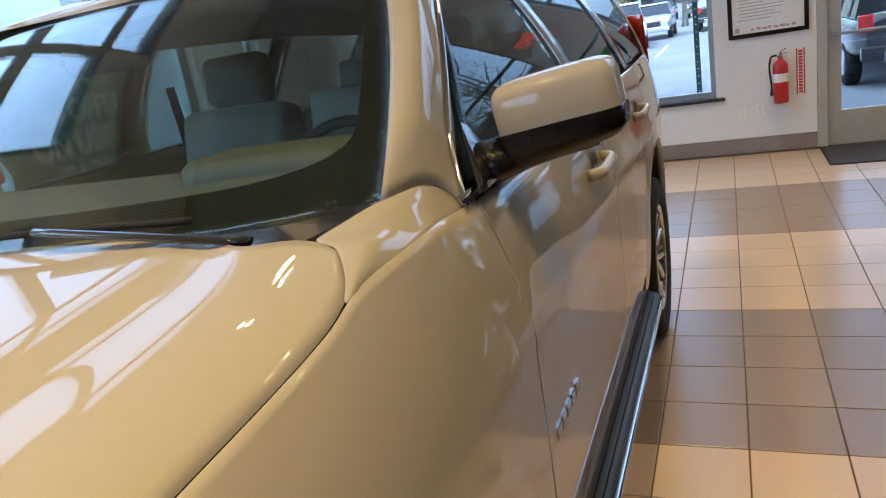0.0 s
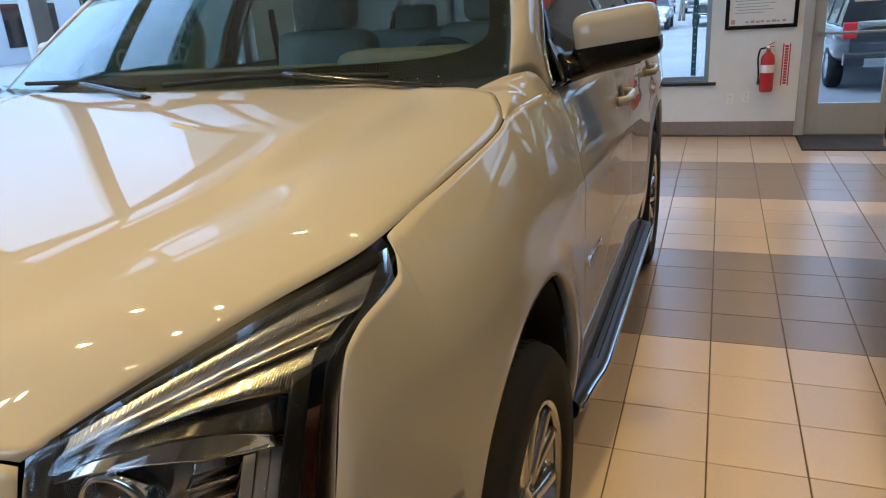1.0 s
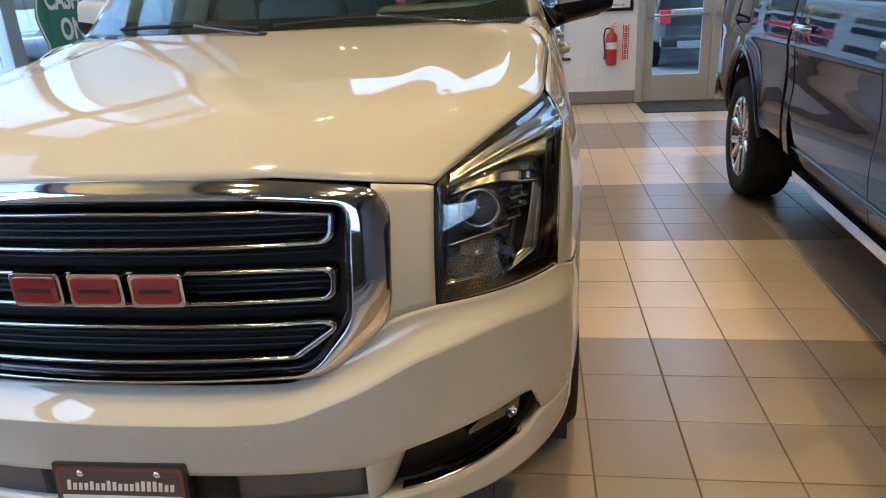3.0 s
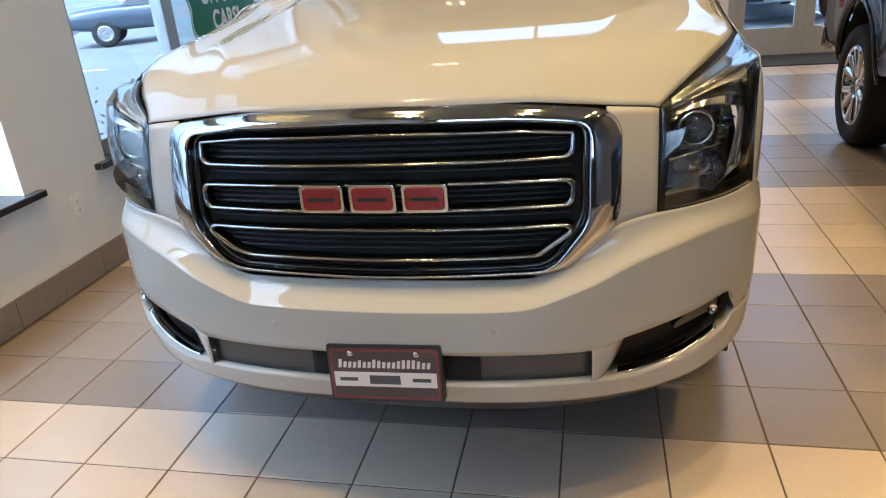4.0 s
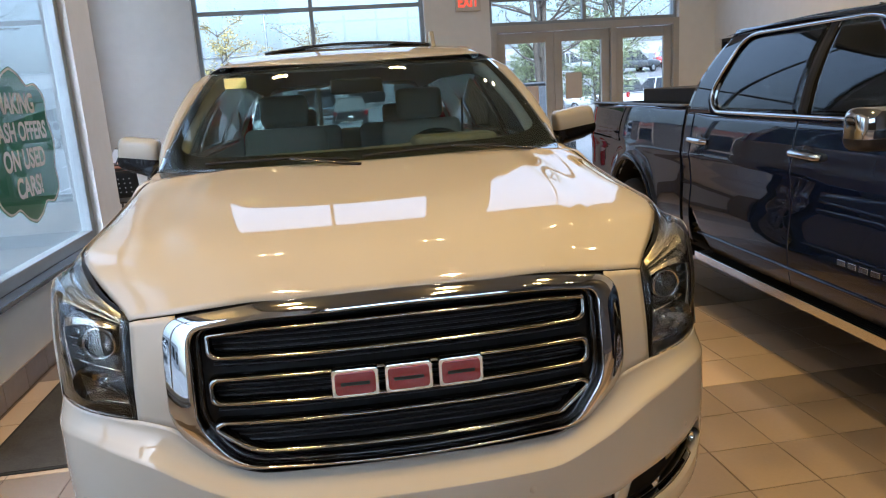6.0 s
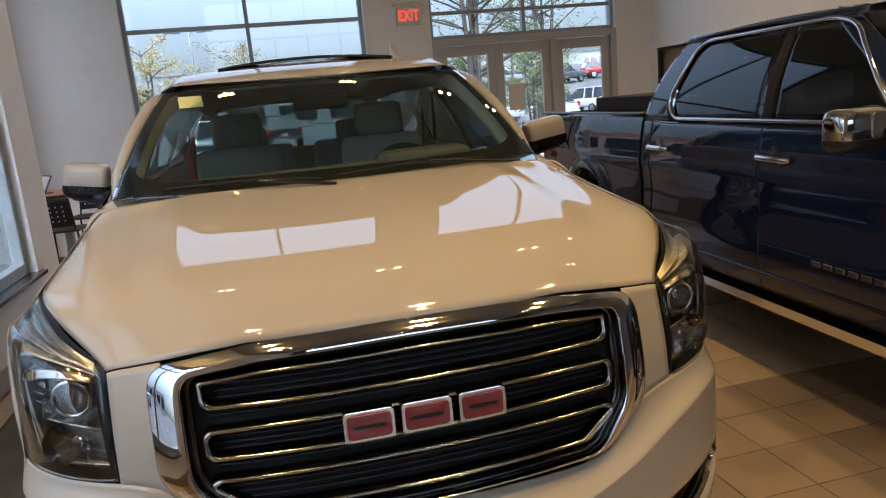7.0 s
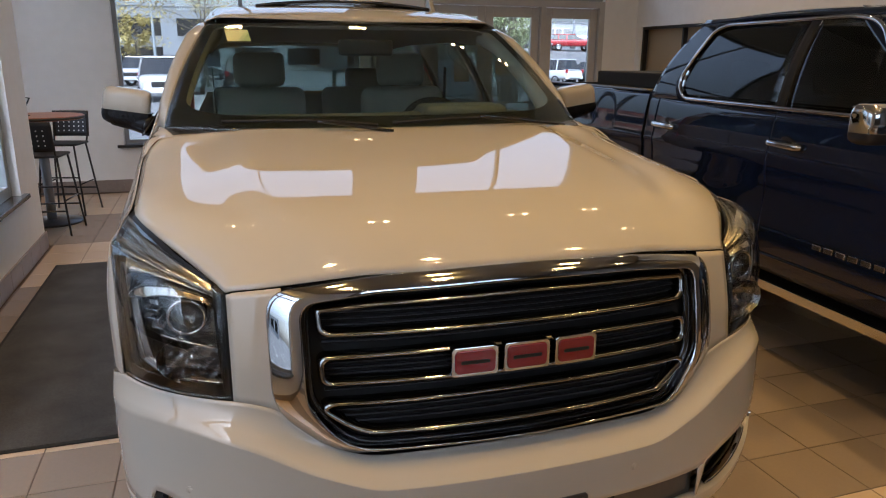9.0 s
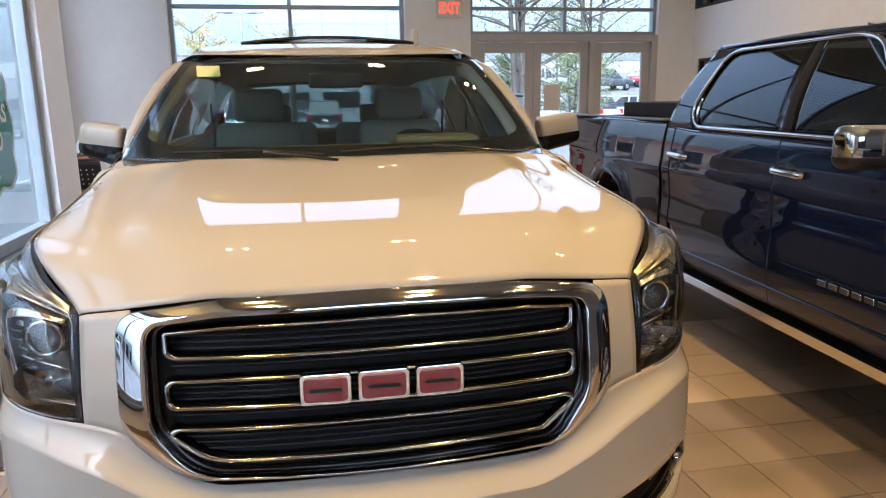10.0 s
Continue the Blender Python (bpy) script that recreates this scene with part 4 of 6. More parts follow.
for s in (1, -1):
    for c in (WHEEL_F, WHEEL_R):
        def liner(u, v):
            a = math.pi * (-.12 + 1.24 * u)
            ca, sa = math.cos(a), math.sin(a)
            return (s * (.985 - .40 * v), c - (ARCH - .004) * math.copysign(abs(ca) ** (2 / POW), ca), WHEEL_Z + (RISE - .004) * math.copysign(abs(sa) ** (2 / POW), sa))
        sheet("wheel_liner", liner, 24, 2, VOID, suv, "black wheel arch liner")

# greenhouse
ROOF = spline((2.005, 1.811), (2.05, 1.832), (2.10, 1.850), (2.2, 1.876), (2.35, 1.899), (2.6, 1.916), (2.8, 1.922), (3.5, 1.922), (4.3, 1.892), (4.85, 1.828), (4.98, 1.78))
up_w = lambda y, z: (lambda k: (top_x(max(y, 1.74)) * (1 - k) + .715 * k) + .022 * math.sin(math.pi * k))(min(1, max(0, (z - 1.335) / .445)))
ws_side = lambda t: Vector((.871 - .181 * t, 1.578 + .537 * t, 1.391 + .406 * t)) + Vector((.080, .034, .040)) * (t * (1 - t))
win_front = path((.938, 1.757, 1.326), (.898, 1.83, 1.43), (.862, 1.95, 1.55), (.755, 2.25, 1.765))
ws_top = lambda t: (lambda q: Vector((.69 * q, 2.015 + .100 * q * q, 1.813 - .016 * q * q)))(2 * t - 1)
ws_bot = lambda t: (lambda q: Vector((.871 * q, 1.37 + .208 * abs(q) ** 2.35, 1.377 + .014 * q * q)))(2 * t - 1)
ws_l = lambda t: Vector((-ws_side(t).x, ws_side(t).y, ws_side(t).z))
wsf = coons(ws_bot, ws_top, ws_l, ws_side, lambda u, v: Vector((0, -.014, .008)) * (16 * u * (1 - u) * v * (1 - v)))
windscreen = sheet("windscreen", wsf, 64, 32, CAR_GLASS, suv, "clear raked windscreen", .004)
cowl_low = path((.40, 1.402, 1.364), (.70, 1.396, 1.357), (.745, 1.388, 1.359), (.833, 1.443, 1.371), (.869, 1.574, 1.389))
cowl_top = path((.40, 1.405, 1.3815), (.66, 1.4765, 1.3875), (.78, 1.53, 1.3895), (.870, 1.578, 1.3915))
both("cowl_end", lambda u, v: cowl_low(u) * (1 - v) + cowl_top(u) * v, 20, 5, GLOSSY_BLACK, label="black cowl end")
FRIT = material("black_frit", (0.006, 0.006, 0.007), 0.7, spec=0.1)
rect = lambda a, b, c, d: [(a, c), (b, c), (b, d), (a, d)]
f_out, f_in = paired(rounded(rect(0, 1, 0, 1), .004, 7), rounded(rect(.032, .968, .125, .968), [.13, .13, .04, .04], 7))
bm = bmesh.new()
loops = [[bm.verts.new(wsf(p[0] + (q[0] - p[0]) * k, p[1] + (q[1] - p[1]) * k) + Vector((0, .006, -.006))) for p, q in zip(f_out, f_in)] for k in (0, .25, .5, .75, 1)]
for p, q in zip(loops, loops[1:]):
    for k in range(len(p)):
        bm.faces.new((p[k], p[(k + 1) % len(p)], q[(k + 1) % len(p)], q[k]))
part("frit", bm, FRIT, windscreen, "black printed border of the glass", True)
pil_base = path((.871, 1.578, 1.391), (.893, 1.66, 1.391), (.907, 1.71, 1.379), (.922, 1.742, 1.353), (.938, 1.757, 1.326))
cowl_in = path((.924, 1.335, 1.322), (.914, 1.362, 1.337), (.892, 1.397, 1.359), (.876, 1.414, 1.368), (.832, 1.441, 1.374), (.846, 1.49, 1.381), (.871, 1.578, 1.391))
shoulder = lambda t: Vector((top_x(1.335 + .422 * t) + .0014, 1.335 + .422 * t, top_h(1.335 + .422 * t) - .004))
both("cowl_corner", coons(cowl_in, shoulder, line((.924, 1.335, 1.322), shoulder(0)), lambda t: pil_base(t) + (shoulder(1) - pil_base(1)) * t, lambda u, v: Vector((.007, 0, .006)) * (8 * v * (1 - v) * u ** .5 * (1 - u))), 36, 14, WHITE_CAR, solid=.0008)
pil_top = path((.69, 2.115, 1.797), (.72, 2.17, 1.800), (.755, 2.25, 1.765))
pillar_f = coons(lambda t: pil_base(t) + Vector((0, .002, .003)), pil_top, ws_side, win_front, lambda u, v: Vector((.012, -.012, .016)) * (4 * u * (1 - u)) * min(1, v * 6) * min(1, (1 - v) * 6))
both("a_pillar", pillar_f, 12, 24, WHITE_CAR, label="white windscreen pillar")


def roof(u, v):
    q = 2 * u - 1
    a = abs(q)
    yf = 2.015 + .100 * a ** 2 + (.02 if a > .9 else 0)
    y = yf + (4.97 - yf) * v
    x = q * (.70 + .03 * step(0, .2, v) - .01 * v)
    z = ROOF(y) - .030 * a ** 2 - (.075 + .037 * step(2.05, 2.4, y) * (1 - step(4.3, 4.95, y))) * max(0, (a - .86) / .14) ** 2 * step(0, .1, v + .04)
    return (x, y, z)


sheet("roof", roof, 50, 50, WHITE_CAR, suv, "white roof")
both("cant_rail", lambda u, v: (lambda y: (up_w(y, 1.76) - .006 + (.722 - up_w(y, 1.76)) * v + .006, y, 1.758 + (ROOF(y) - .098 - 1.758) * v))(2.20 + 2.72 * u), 40, 6, WHITE_CAR, label="white roof rail panel")
both("d_pillar", lambda u, v: (up_w(4.55 + .45 * u - .0, 1.36 + .42 * v) + .0, 4.72 + .38 * u - .22 * v * u - .0, 1.345 + .425 * v), 8, 10, WHITE_CAR, label="white rear pillar")
for nm, a, b, gl in (("front_glass", 1.80, 2.80, DARK_GLASS), ("rear_glass", 2.92, 3.78, DARK_GLASS), ("quarter_glass", 3.92, 4.70, DARK_GLASS)):
    def gf(u, v):
        y = a + (b - a) * u
        z = 1.345 + .415 * v
        if nm == "front_glass":
            y0 = win_front(v).y + .02
            y = y0 + (b - y0) * u
        return (up_w(y, z) - .010, y, z)
    both(nm, gf, 16, 10, gl, label="side window", solid=.004)
for a, b in ((2.785, 2.935), (3.765, 3.935), (4.69, 4.76)):
    both("pillar_cover", lambda u, v: (up_w(a + (b - a) * u, 1.345 + .415 * v) - .004, a + (b - a) * u, 1.345 + .415 * v), 3, 8, GLOSSY_BLACK, label="gloss black pillar cover")
both("window_trim", lambda u, v: (up_w(1.74 + 3.0 * u, 1.338) + .004 - .008 * v, 1.74 + 3.0 * u, 1.333 + .016 * v), 30, 2, CHROME, label="chrome belt moulding", solid=.006)
for s in (1, -1):
    part("window_trim", tube(lambda t: Vector((s * (win_front(t * .98).x + .004), win_front(t * .98).y - .002, win_front(t * .98).z)), .006, 24, 8), CHROME, suv, "", True)
    part("roof_rail", tube(path((s * .665, 2.75, 1.838), (s * .66, 2.85, 1.862), (s * .655, 3.4, 1.876), (s * .65, 4.3, 1.862), (s * .645, 4.5, 1.835)), .016, 30, 10), CHROME_S, suv, "satin roof rail", True)
# tail
tail = spline((.42, 5.10), (.62, 5.14), (.9, 5.12), (1.3, 5.06), (1.6, 4.99), (1.79, 4.93))
sheet("tailgate", lambda u, v: ((2 * u - 1) * (.93 - .20 * max(0, v - .6) / .4), tail(.42 + .95 * v) - .10 * abs(2 * u - 1) ** 4, .42 + .95 * v), 24, 16, WHITE_CAR, suv, "white tailgate")
sheet("tailgate_glass", lambda u, v: ((2 * u - 1) * (.86 - .14 * v), tail(1.37 + .42 * v) - .07 * abs(2 * u - 1) ** 4, 1.37 + .42 * v), 20, 8, DARK_GLASS, suv, "dark rear window", .004)
for s in (1, -1):
    sheet("tail_lamp", lambda u, v: (s * (.86 + .10 * u - .03 * v), tail(.85 + .7 * v) - .045 - .15 * u ** 2, .85 + .7 * v), 6, 10, RED_LAMP, suv, "red tail lamp", .006)
sheet("floor_pan", lambda u, v: ((2 * u - 1) * .82, .45 + 4.5 * v, .30 + .06 * step(.0, .1, v)), 6, 12, VOID, suv, "black underbody", .02)
sheet("firewall", lambda u, v: ((2 * u - 1) * .80, 1.42 + .0 * v, .35 + .98 * v), 4, 4, VOID, suv, "", .01)

# sunroof, aerial
sheet("sunroof", lambda u, v: ((2 * u - 1) * .45, 2.42 + .5 * v, ROOF(2.42 + .5 * v) + .026 - .03 * (2 * u - 1) ** 2 - .012 * v), 20, 6, GLOSSY_BLACK, suv, "tilted dark sunroof panel", .012)
fin_o = [(0, 0), (.20, 0), (.20, .016), (.15, .04), (.115, .10), (.095, .104), (.06, .05), (.02, .016)]
part("aerial", prism(fin_o, -.013, .013, Matrix.Translation((.45, 2.36, ROOF(2.36) - .030)) @ pose(0, 0, 0, 90, 0, 90)), WHITE_CAR, suv, "white shark fin aerial", bevel=.006, seg=3)

# cowl and wipers
sheet("cowl", lambda u, v: ((2 * u - 1) * .74, 1.375 - .075 + .10 * v + .035 * abs(2 * u - 1) ** 3, 1.344 + .010 * v), 30, 5, VOID, suv, "black cowl panel", .004)
for x0, x1, lift in ((.60, -.02, .0), (-.08, -.66, .0)):
    wp = part("wiper", tube(path((x0, wsf(.5 + x0 / 1.7, .03).y - .02, wsf(.5 + x0 / 1.7, .03).z + .012), ((x0 + x1) / 2, wsf(.5 + (x0 + x1) / 3.4, .045).y - .022, wsf(.5 + (x0 + x1) / 3.4, .045).z + .022), (x1, wsf(.5 + x1 / 1.7, .04).y - .02, wsf(.5 + x1 / 1.7, .04).z + .014)), .0062, 24, 8), RUBBER, suv, "black windscreen wiper", True)
    part("wiper_arm", tube(path((x0 * .6 + x1 * .4, wsf(.5 + (x0 * .6 + x1 * .4) / 1.7, .03).y - .03, wsf(.5 + x0 / 1.7, .03).z + .03), (x0 + (.14 if x0 > 0 else .05), wsf(.5 + x0 / 1.7, .0).y - .05, 1.385)), .011, 12, 8, flat=.6), GLOSSY_BLACK, wp, "", True)

# mirrors
MZ = 1.458
MIRROR_BLACK = material("mirror_black", (0.007, 0.007, 0.008), 0.25, spec=0.25, grain=0.1, grain_size=90)
for s in (1, -1):
    mx, mw = (1.08, 1.0) if s > 0 else (1.035, .86)
    def cap(u, v):
        a, b = math.pi * (u - .5), 2 * math.pi * v
        sx = math.sin(a)
        x = mw * .110 * (abs(sx) ** .36) * (1 if sx > 0 else -1)
        k = math.cos(a) ** .30
        cb, sb = math.cos(b), math.sin(b)
        y = -.085 * k * (abs(cb) ** .7) * (1 if cb > 0 else -1)
        z = .070 * k * (abs(sb) ** .40) * (1 if sb > 0 else -1)
        y = y if y < 0 else y * .35
        return (s * (mx + x - .012 * z / .08), 1.985 + y + .03 * x / .1, MZ + z + .012 * x / .1)
    mir = part("mirror", grid(cap, 28, 36), WHITE_CAR, suv, "white capped door mirror", True)
    def under(u, v):
        p = Vector(cap(u, v))
        d, out = p.z - MZ, min(1, max(0, (abs(p.x) - mx) / (.216 * mw) + .5))
        p.z = MZ - .006 + min(d, -.022 + .016 * out) * (1.40 - .28 * out)
        p.x = s * mx + (p.x - s * mx) * 1.035
        p.y = 1.985 + (p.y - 1.985) * 1.05
        return p
    part("mirror_base", grid(under, 28, 36), MIRROR_BLACK, mir, "gloss black lower shell", True)
    part("mirror_glass", box(s * mx - .09 * mw, s * mx + .09 * mw, 2.018, 2.022, 1.405, 1.515), CHROME, mir)
    part("mirror_arm", tube(path((s * .93, 1.90, 1.368), (s * 1.01, 1.95, 1.382), (s * (mx + .06), 1.985, 1.392)), lambda t: .064 - .034 * t, 16, 14, flat=.72), MIRROR_BLACK, mir, "", True)
    sheet("mirror_sail", lambda u, v: (s * (.968 - .085 * v), 1.765 + .16 * u + .0 * v + (1 - u) * .16 * v, 1.345 + .12 * v), 4, 6, GLOSSY_BLACK, mir, "", .008)

# door handles, badges, steps
for s, fd, rd in ((1, front_doors[0], rear_doors[0]), (-1, front_doors[1], rear_doors[1])):
    for d, y in ((fd, 2.66), (rd, 3.66)):
        w0 = W(y, 1.19)
        part("handle", tube(path((s * (w0 + .004), y - .12, 1.185), (s * (w0 + .036), y - .085, 1.187), (s * (w0 + .040), y, 1.19), (s * (w0 + .036), y + .085, 1.192), (s * (w0 + .004), y + .12, 1.194)), .016, 24, 10, flat=1.1), WHITE_CAR, d, "white pull handle", True)
        part("handle_cup", lathe([(.001, .003), (.035, .004), (.05, .0015)], 20, m=Matrix.Translation((s * (w0 - .002), y, 1.19)) @ pose(0, 0, 0, 0, 90 * s, 0)), BLACK, d, smooth=True)
    bm = bmesh.new()
    for k in range(5):
        y = 1.86 + k * .046
        box(min(s * (W(y, .80) + .0), s * (W(y, .80) + .006)), max(s * W(y, .80), s * (W(y, .80) + .006)), y, y + .036, .785, .815, bm=bm)
    part("nameplate", bm, CHROME, fd, "chrome nameplate", bevel=.0015, seg=1)
    bd = part("running_board", grid(lambda u, v: (lambda y, a, k: (s * (1.0 + .050 * k + .075 * (math.cos(a) - 1) * k + .0), y, .375 + .032 * math.sin(a)))(1.72 + 1.90 * u, 2 * math.pi * v, 1 - .72 * max(0, .16 - u) / .16), 48, 16), BLACK, suv, "black running board with a bright edge", True)
    part("step_trim", tube(path((s * 1.015, 1.73, .378), (s * 1.03, 1.86, .378), (s * 1.051, 2.03, .378), (s * 1.051, 3.60, .378)), .011, 24, 10), CHROME, bd, "bright step edge", True)
    for k in range(4):
        part("tread", tube(line((s * (.955 + .022 * k), 1.96 + .02 * k, .407 - .001 * k * k), (s * (.955 + .022 * k), 3.56, .407 - .001 * k * k)), .0035, 4, 6), RUBBER, bd, "", True)


def wheel(parent, x, y, z, r, width, s, rim_r, spokes, mat, thick=.019):
    """A road wheel whose outer face looks along s on the x axis."""
    m = Matrix.Translation((x, y, z)) @ pose(0, 0, 0, 0, 90 * s, 0)
    h = width / 2
    w = part("wheel", lathe([(rim_r * .985, -h * .8), (rim_r * 1.03, -h * .95), (r * .93, -h), (r * .985, -h * .82), (r, -h * .6), (r, h * .6), (r * .985, h * .82), (r * .93, h), (rim_r * 1.08, h * .98), (rim_r * 1.0, h * .86)], 64, m=m), RUBBER, parent, "black road tyre on a bright alloy rim", True)
    bm = bmesh.new()
    for k in range(56):
        a = 2 * math.pi * k / 56
        for q in (-.55, -.18, .18, .55):
            box(-.010, .010, -.0135, .0135, -.001, .006, bm=bm, m=m @ pose(0, 0, 0, 0, 0, math.degrees(a) + q * 4) @ pose(r - .002, 0, q * h) @ pose(0, 0, 0, 0, 90, 0))
    part("tread", bm, RUBBER, w)["kind"] = "stuff"
    rim = part("rim", lathe([(rim_r * .97, -h * .75), (rim_r * .9, -h * .6), (rim_r * .9, h * .35), (rim_r * .955, h * .66), (rim_r * 1.0, h * .80), (rim_r * 1.02, h * .90), (rim_r * .985, h * .93), (rim_r * .95, h * .82)], 56, m=m), mat, w, "bright alloy rim", True)
    part("brake_disc", lathe([(.06, .0), (rim_r * .7, .0), (rim_r * .7, .02), (.06, .02)], 40, m=m), STEEL_BK, w)
    part("hub", lathe([(.001, h * .78), (.035, h * .77), (.045, h * .70), (.095, h * .62), (.10, h * .4)], 32, m=m), mat, rim, "", True)
    for k in range(spokes):
        for off in (-1, 1):
            a0 = 360 * k / spokes + off * 5
            a1 = 360 * k / spokes + off * (140 / spokes * .6)
            pts = [m @ pose(0, 0, 0, 0, 0, a) @ Vector((q, 0, hh)) for a, q, hh in ((a0, .07, h * .62), ((a0 + a1) / 2, rim_r * .55, h * .66), (a1, rim_r * .96, h * .72))]
            ax = (m.to_3x3() @ Vector((0, 0, 1)))
            part("spoke", tube(path(*pts), lambda t: thick + .006 * t, 8, 8, flat=.9, up=ax), mat, rim, "", True)
    for k in range(6):
        p = pose(0, 0, 0, 0, 0, 60 * k + 30)
        part("lug_nut", lathe([(.010, h * .60), (.010, h * .70), (.006, h * .72), (.001, h * .72)], 8, m=m @ p @ pose(.062, 0, 0)), CHROME_S, rim)
    return w


RIM = material("alloy", (0.55, 0.53, 0.50), 0.2, 0.9, stain=0.04)
for s in (1, -1):
    for y in (WHEEL_F, WHEEL_R):
        wheel(suv, s * .885, y, .402, .402, .275, s, .262, 6, RIM)

# cabin
def cushion(x, y, z, sx, sy, sz, r=.05, rx=0):
    bm = box(-sx / 2, sx / 2, -sy / 2, sy / 2, -sz / 2, sz / 2, m=Matrix.Translation((x, y, z)) @ pose(0, 0, 0, rx))
    bmesh.ops.bevel(bm, geom=bm.edges[:], offset=r, segments=4, affect="EDGES", profile=.6)
    return bm


for x in (-.42, .42):
    st = part("seat", cushion(x, 2.55, .80, .52, .54, .18, .06, 4), LEATHER, suv, "grey leather front seat", True)
    part("seat_back", cushion(x, 2.90, 1.16, .50, .18, .66, .07, -14), LEATHER, st, "", True)
    part("headrest", cushion(x, 3.0, 1.585, .29, .11, .19, .05, -8), LEATHER, st, "", True)
    for k in (-.06, .06):
        part("headrest_post", tube(line((x + k, 2.965, 1.45), (x + k, 2.99, 1.52)), .006, 2, 6), STEEL_BK, st)
for x in (-.38, .38):
    st = part("rear_seat", cushion(x, 3.55, .82, .62, .5, .18, .06), LEATHER, suv, "grey leather rear seat", True)
    part("seat_back", cushion(x, 3.9, 1.15, .62, .16, .60, .06, -12), LEATHER, st, "", True)
    part("headrest", cushion(x, 3.97, 1.50, .26, .10, .16, .045, -8), LEATHER, st, "", True)
sheet("dash", lambda u, v: ((2 * u - 1) * .78, 1.52 + .48 * v, 1.338 + .070 * v ** .8 - .04 * step(.92, 1, v) + .020 * math.exp(-((u - .795) / .13) ** 2) * step(.3, .8, v)), 40, 20, DASH, suv, "grey dashboard", .01)
sheet("dash_face", lambda u, v: ((2 * u - 1) * .78, 2.0 + .05 * v, 1.372 - .62 * v), 10, 6, TRIM_DK, suv, "", .01)
sw = part("steering_wheel", tube(lambda t: Matrix.Translation((.42, 2.22, 1.275)) @ pose(0, 0, 0, 62) @ Vector((.19 * math.cos(2 * math.pi * t), .19 * math.sin(2 * math.pi * t), 0)), .016, 40, 10, closed=True), TRIM_DK, suv, "dark steering wheel", True)
part("wheel_hub", cushion(.42, 2.215, 1.275, .16, .12, .05, .02, 62), TRIM_DK, sw, "", True)
part("instrument_hood", cushion(.45, 1.93, 1.392, .42, .22, .11, .05), DASH, suv, "grey instrument hood", True)
part("centre_console", cushion(0, 2.45, .78, .28, .9, .35, .05), TRIM_DK, suv, "dark centre console", True)
part("inside_mirror", cushion(0, 1.97, 1.70, .25, .035, .07, .015), VOID, suv, "dark inside mirror", True)
sheet("headliner", lambda u, v: (lambda p: (p[0] * .95, p[1] + .04, p[2] - .035))(roof(u, v)), 20, 20, LINER, suv, "grey headliner", .004)
for s in (1, -1):
    sheet("door_trim", lambda u, v: (s * (.86 + .04 * v), 1.75 + 2.9 * u, .5 + .84 * v), 10, 6, DASH, suv, "grey door trim", .01)
    part("pillar_trim", tube(lambda t: Vector((s * (pillar_f(.4, t).x - .05), pillar_f(.4, t).y + .05, pillar_f(.4, t).z - .03)), .055, 16, 8), LINER, suv, "", True)
    part("belt", bar((s * .68, 2.90, 1.60), (s * .66, 2.95, .75), .05, .004, up=(1, 0, 0)), TRIM_DK, suv, "dark seat belt")
part("stock_slip", prism([(-.05, -.04), (.05, -.04), (.05, .04), (-.05, .04)], 0, .0008, Matrix.Translation(wsf(.115, .83) + Vector((0, -.001, .006))) @ pose(0, 0, 0, 38, 0, 8)), YELLOW, suv, "yellow paper slip behind the windscreen")

suv.matrix_world = pose(0, 0, 0, 0, 0, -.45)

# ---- the navy pickup ----
truck = thing("pickup_truck", "navy crew cab pickup truck with chrome trim", "truck")
T_F, T_R, T_Z, T_ARCH, T_RISE = .86, 4.695, .42, .49, .575
tw = spline((.10, .93), (.35, .985), (.95, 1.02), (1.6, 1.0), (2.4, 1.0), (3.7, 1.0), (4.2, 1.005), (4.695, 1.022), (5.3, 1.0), (5.87, .965))
t_belt = spline((.1, 1.15), (.6, 1.24), (1.4, 1.345), (1.7, 1.385), (3.4, 1.395), (3.75, 1.41))


def TW(y, z):
    w = tw(y)
    w -= .032 * max(0, (z - 1.12) / .27) ** 2
    w -= .05 * max(0, (.75 - z) / .3) ** 2
    w += .010 * math.exp(-((z - 1.12) / .035) ** 2) * step(1.0, 1.6, y)
    w -= .012 * math.exp(-((z - .92) / .10) ** 2) * step(1.4, 1.8, y) * (1 - step(3.6, 3.9, y))
    fl = max(math.exp(-(((y - c) ** 2 + ((z - T_Z) * T_ARCH / T_RISE) ** 2) ** .5 - T_ARCH - .035) ** 2 / .003) for c in (T_F, T_R))
    return w + .020 * fl


def t_arch(y, sill):
    for c in (T_F, T_R):
        if abs(y - c) < T_ARCH:
            return max(sill, T_Z + T_RISE / T_ARCH * math.sqrt(T_ARCH ** 2 - (y - c) ** 2))
    return sill


def t_panel(name, marks, low, high, mat, label, n=36, nz=24, wf=TW):
    ys = columns(marks, n)
    made = []
    for s in (-1, 1):
        bm = bmesh.new()
        rows = []
        for y in ys:
            z0, z1 = low(y), high(y)
            rows.append([bm.verts.new((s * wf(y, z0 + (z1 - z0) * j / nz), y, z0 + (z1 - z0) * j / nz)) for j in range(nz + 1)])
        rim = [bm.verts.new((r[0].co.x - s * .035, r[0].co.y, r[0].co.z + .003)) for r in rows]
        for k, (a, b) in enumerate(zip(rows, rows[1:])):
            for j in range(nz):
                bm.faces.new((a[j], b[j], b[j + 1], a[j + 1]))
            bm.faces.new((a[0], rim[k], rim[k + 1], b[0]))
        o = part(name, bm, mat, truck, label, True)
        m = o.modifiers.new("solid", "SOLIDIFY")
        m.thickness, m.offset = .002, 0
        made.append(o)
    return made


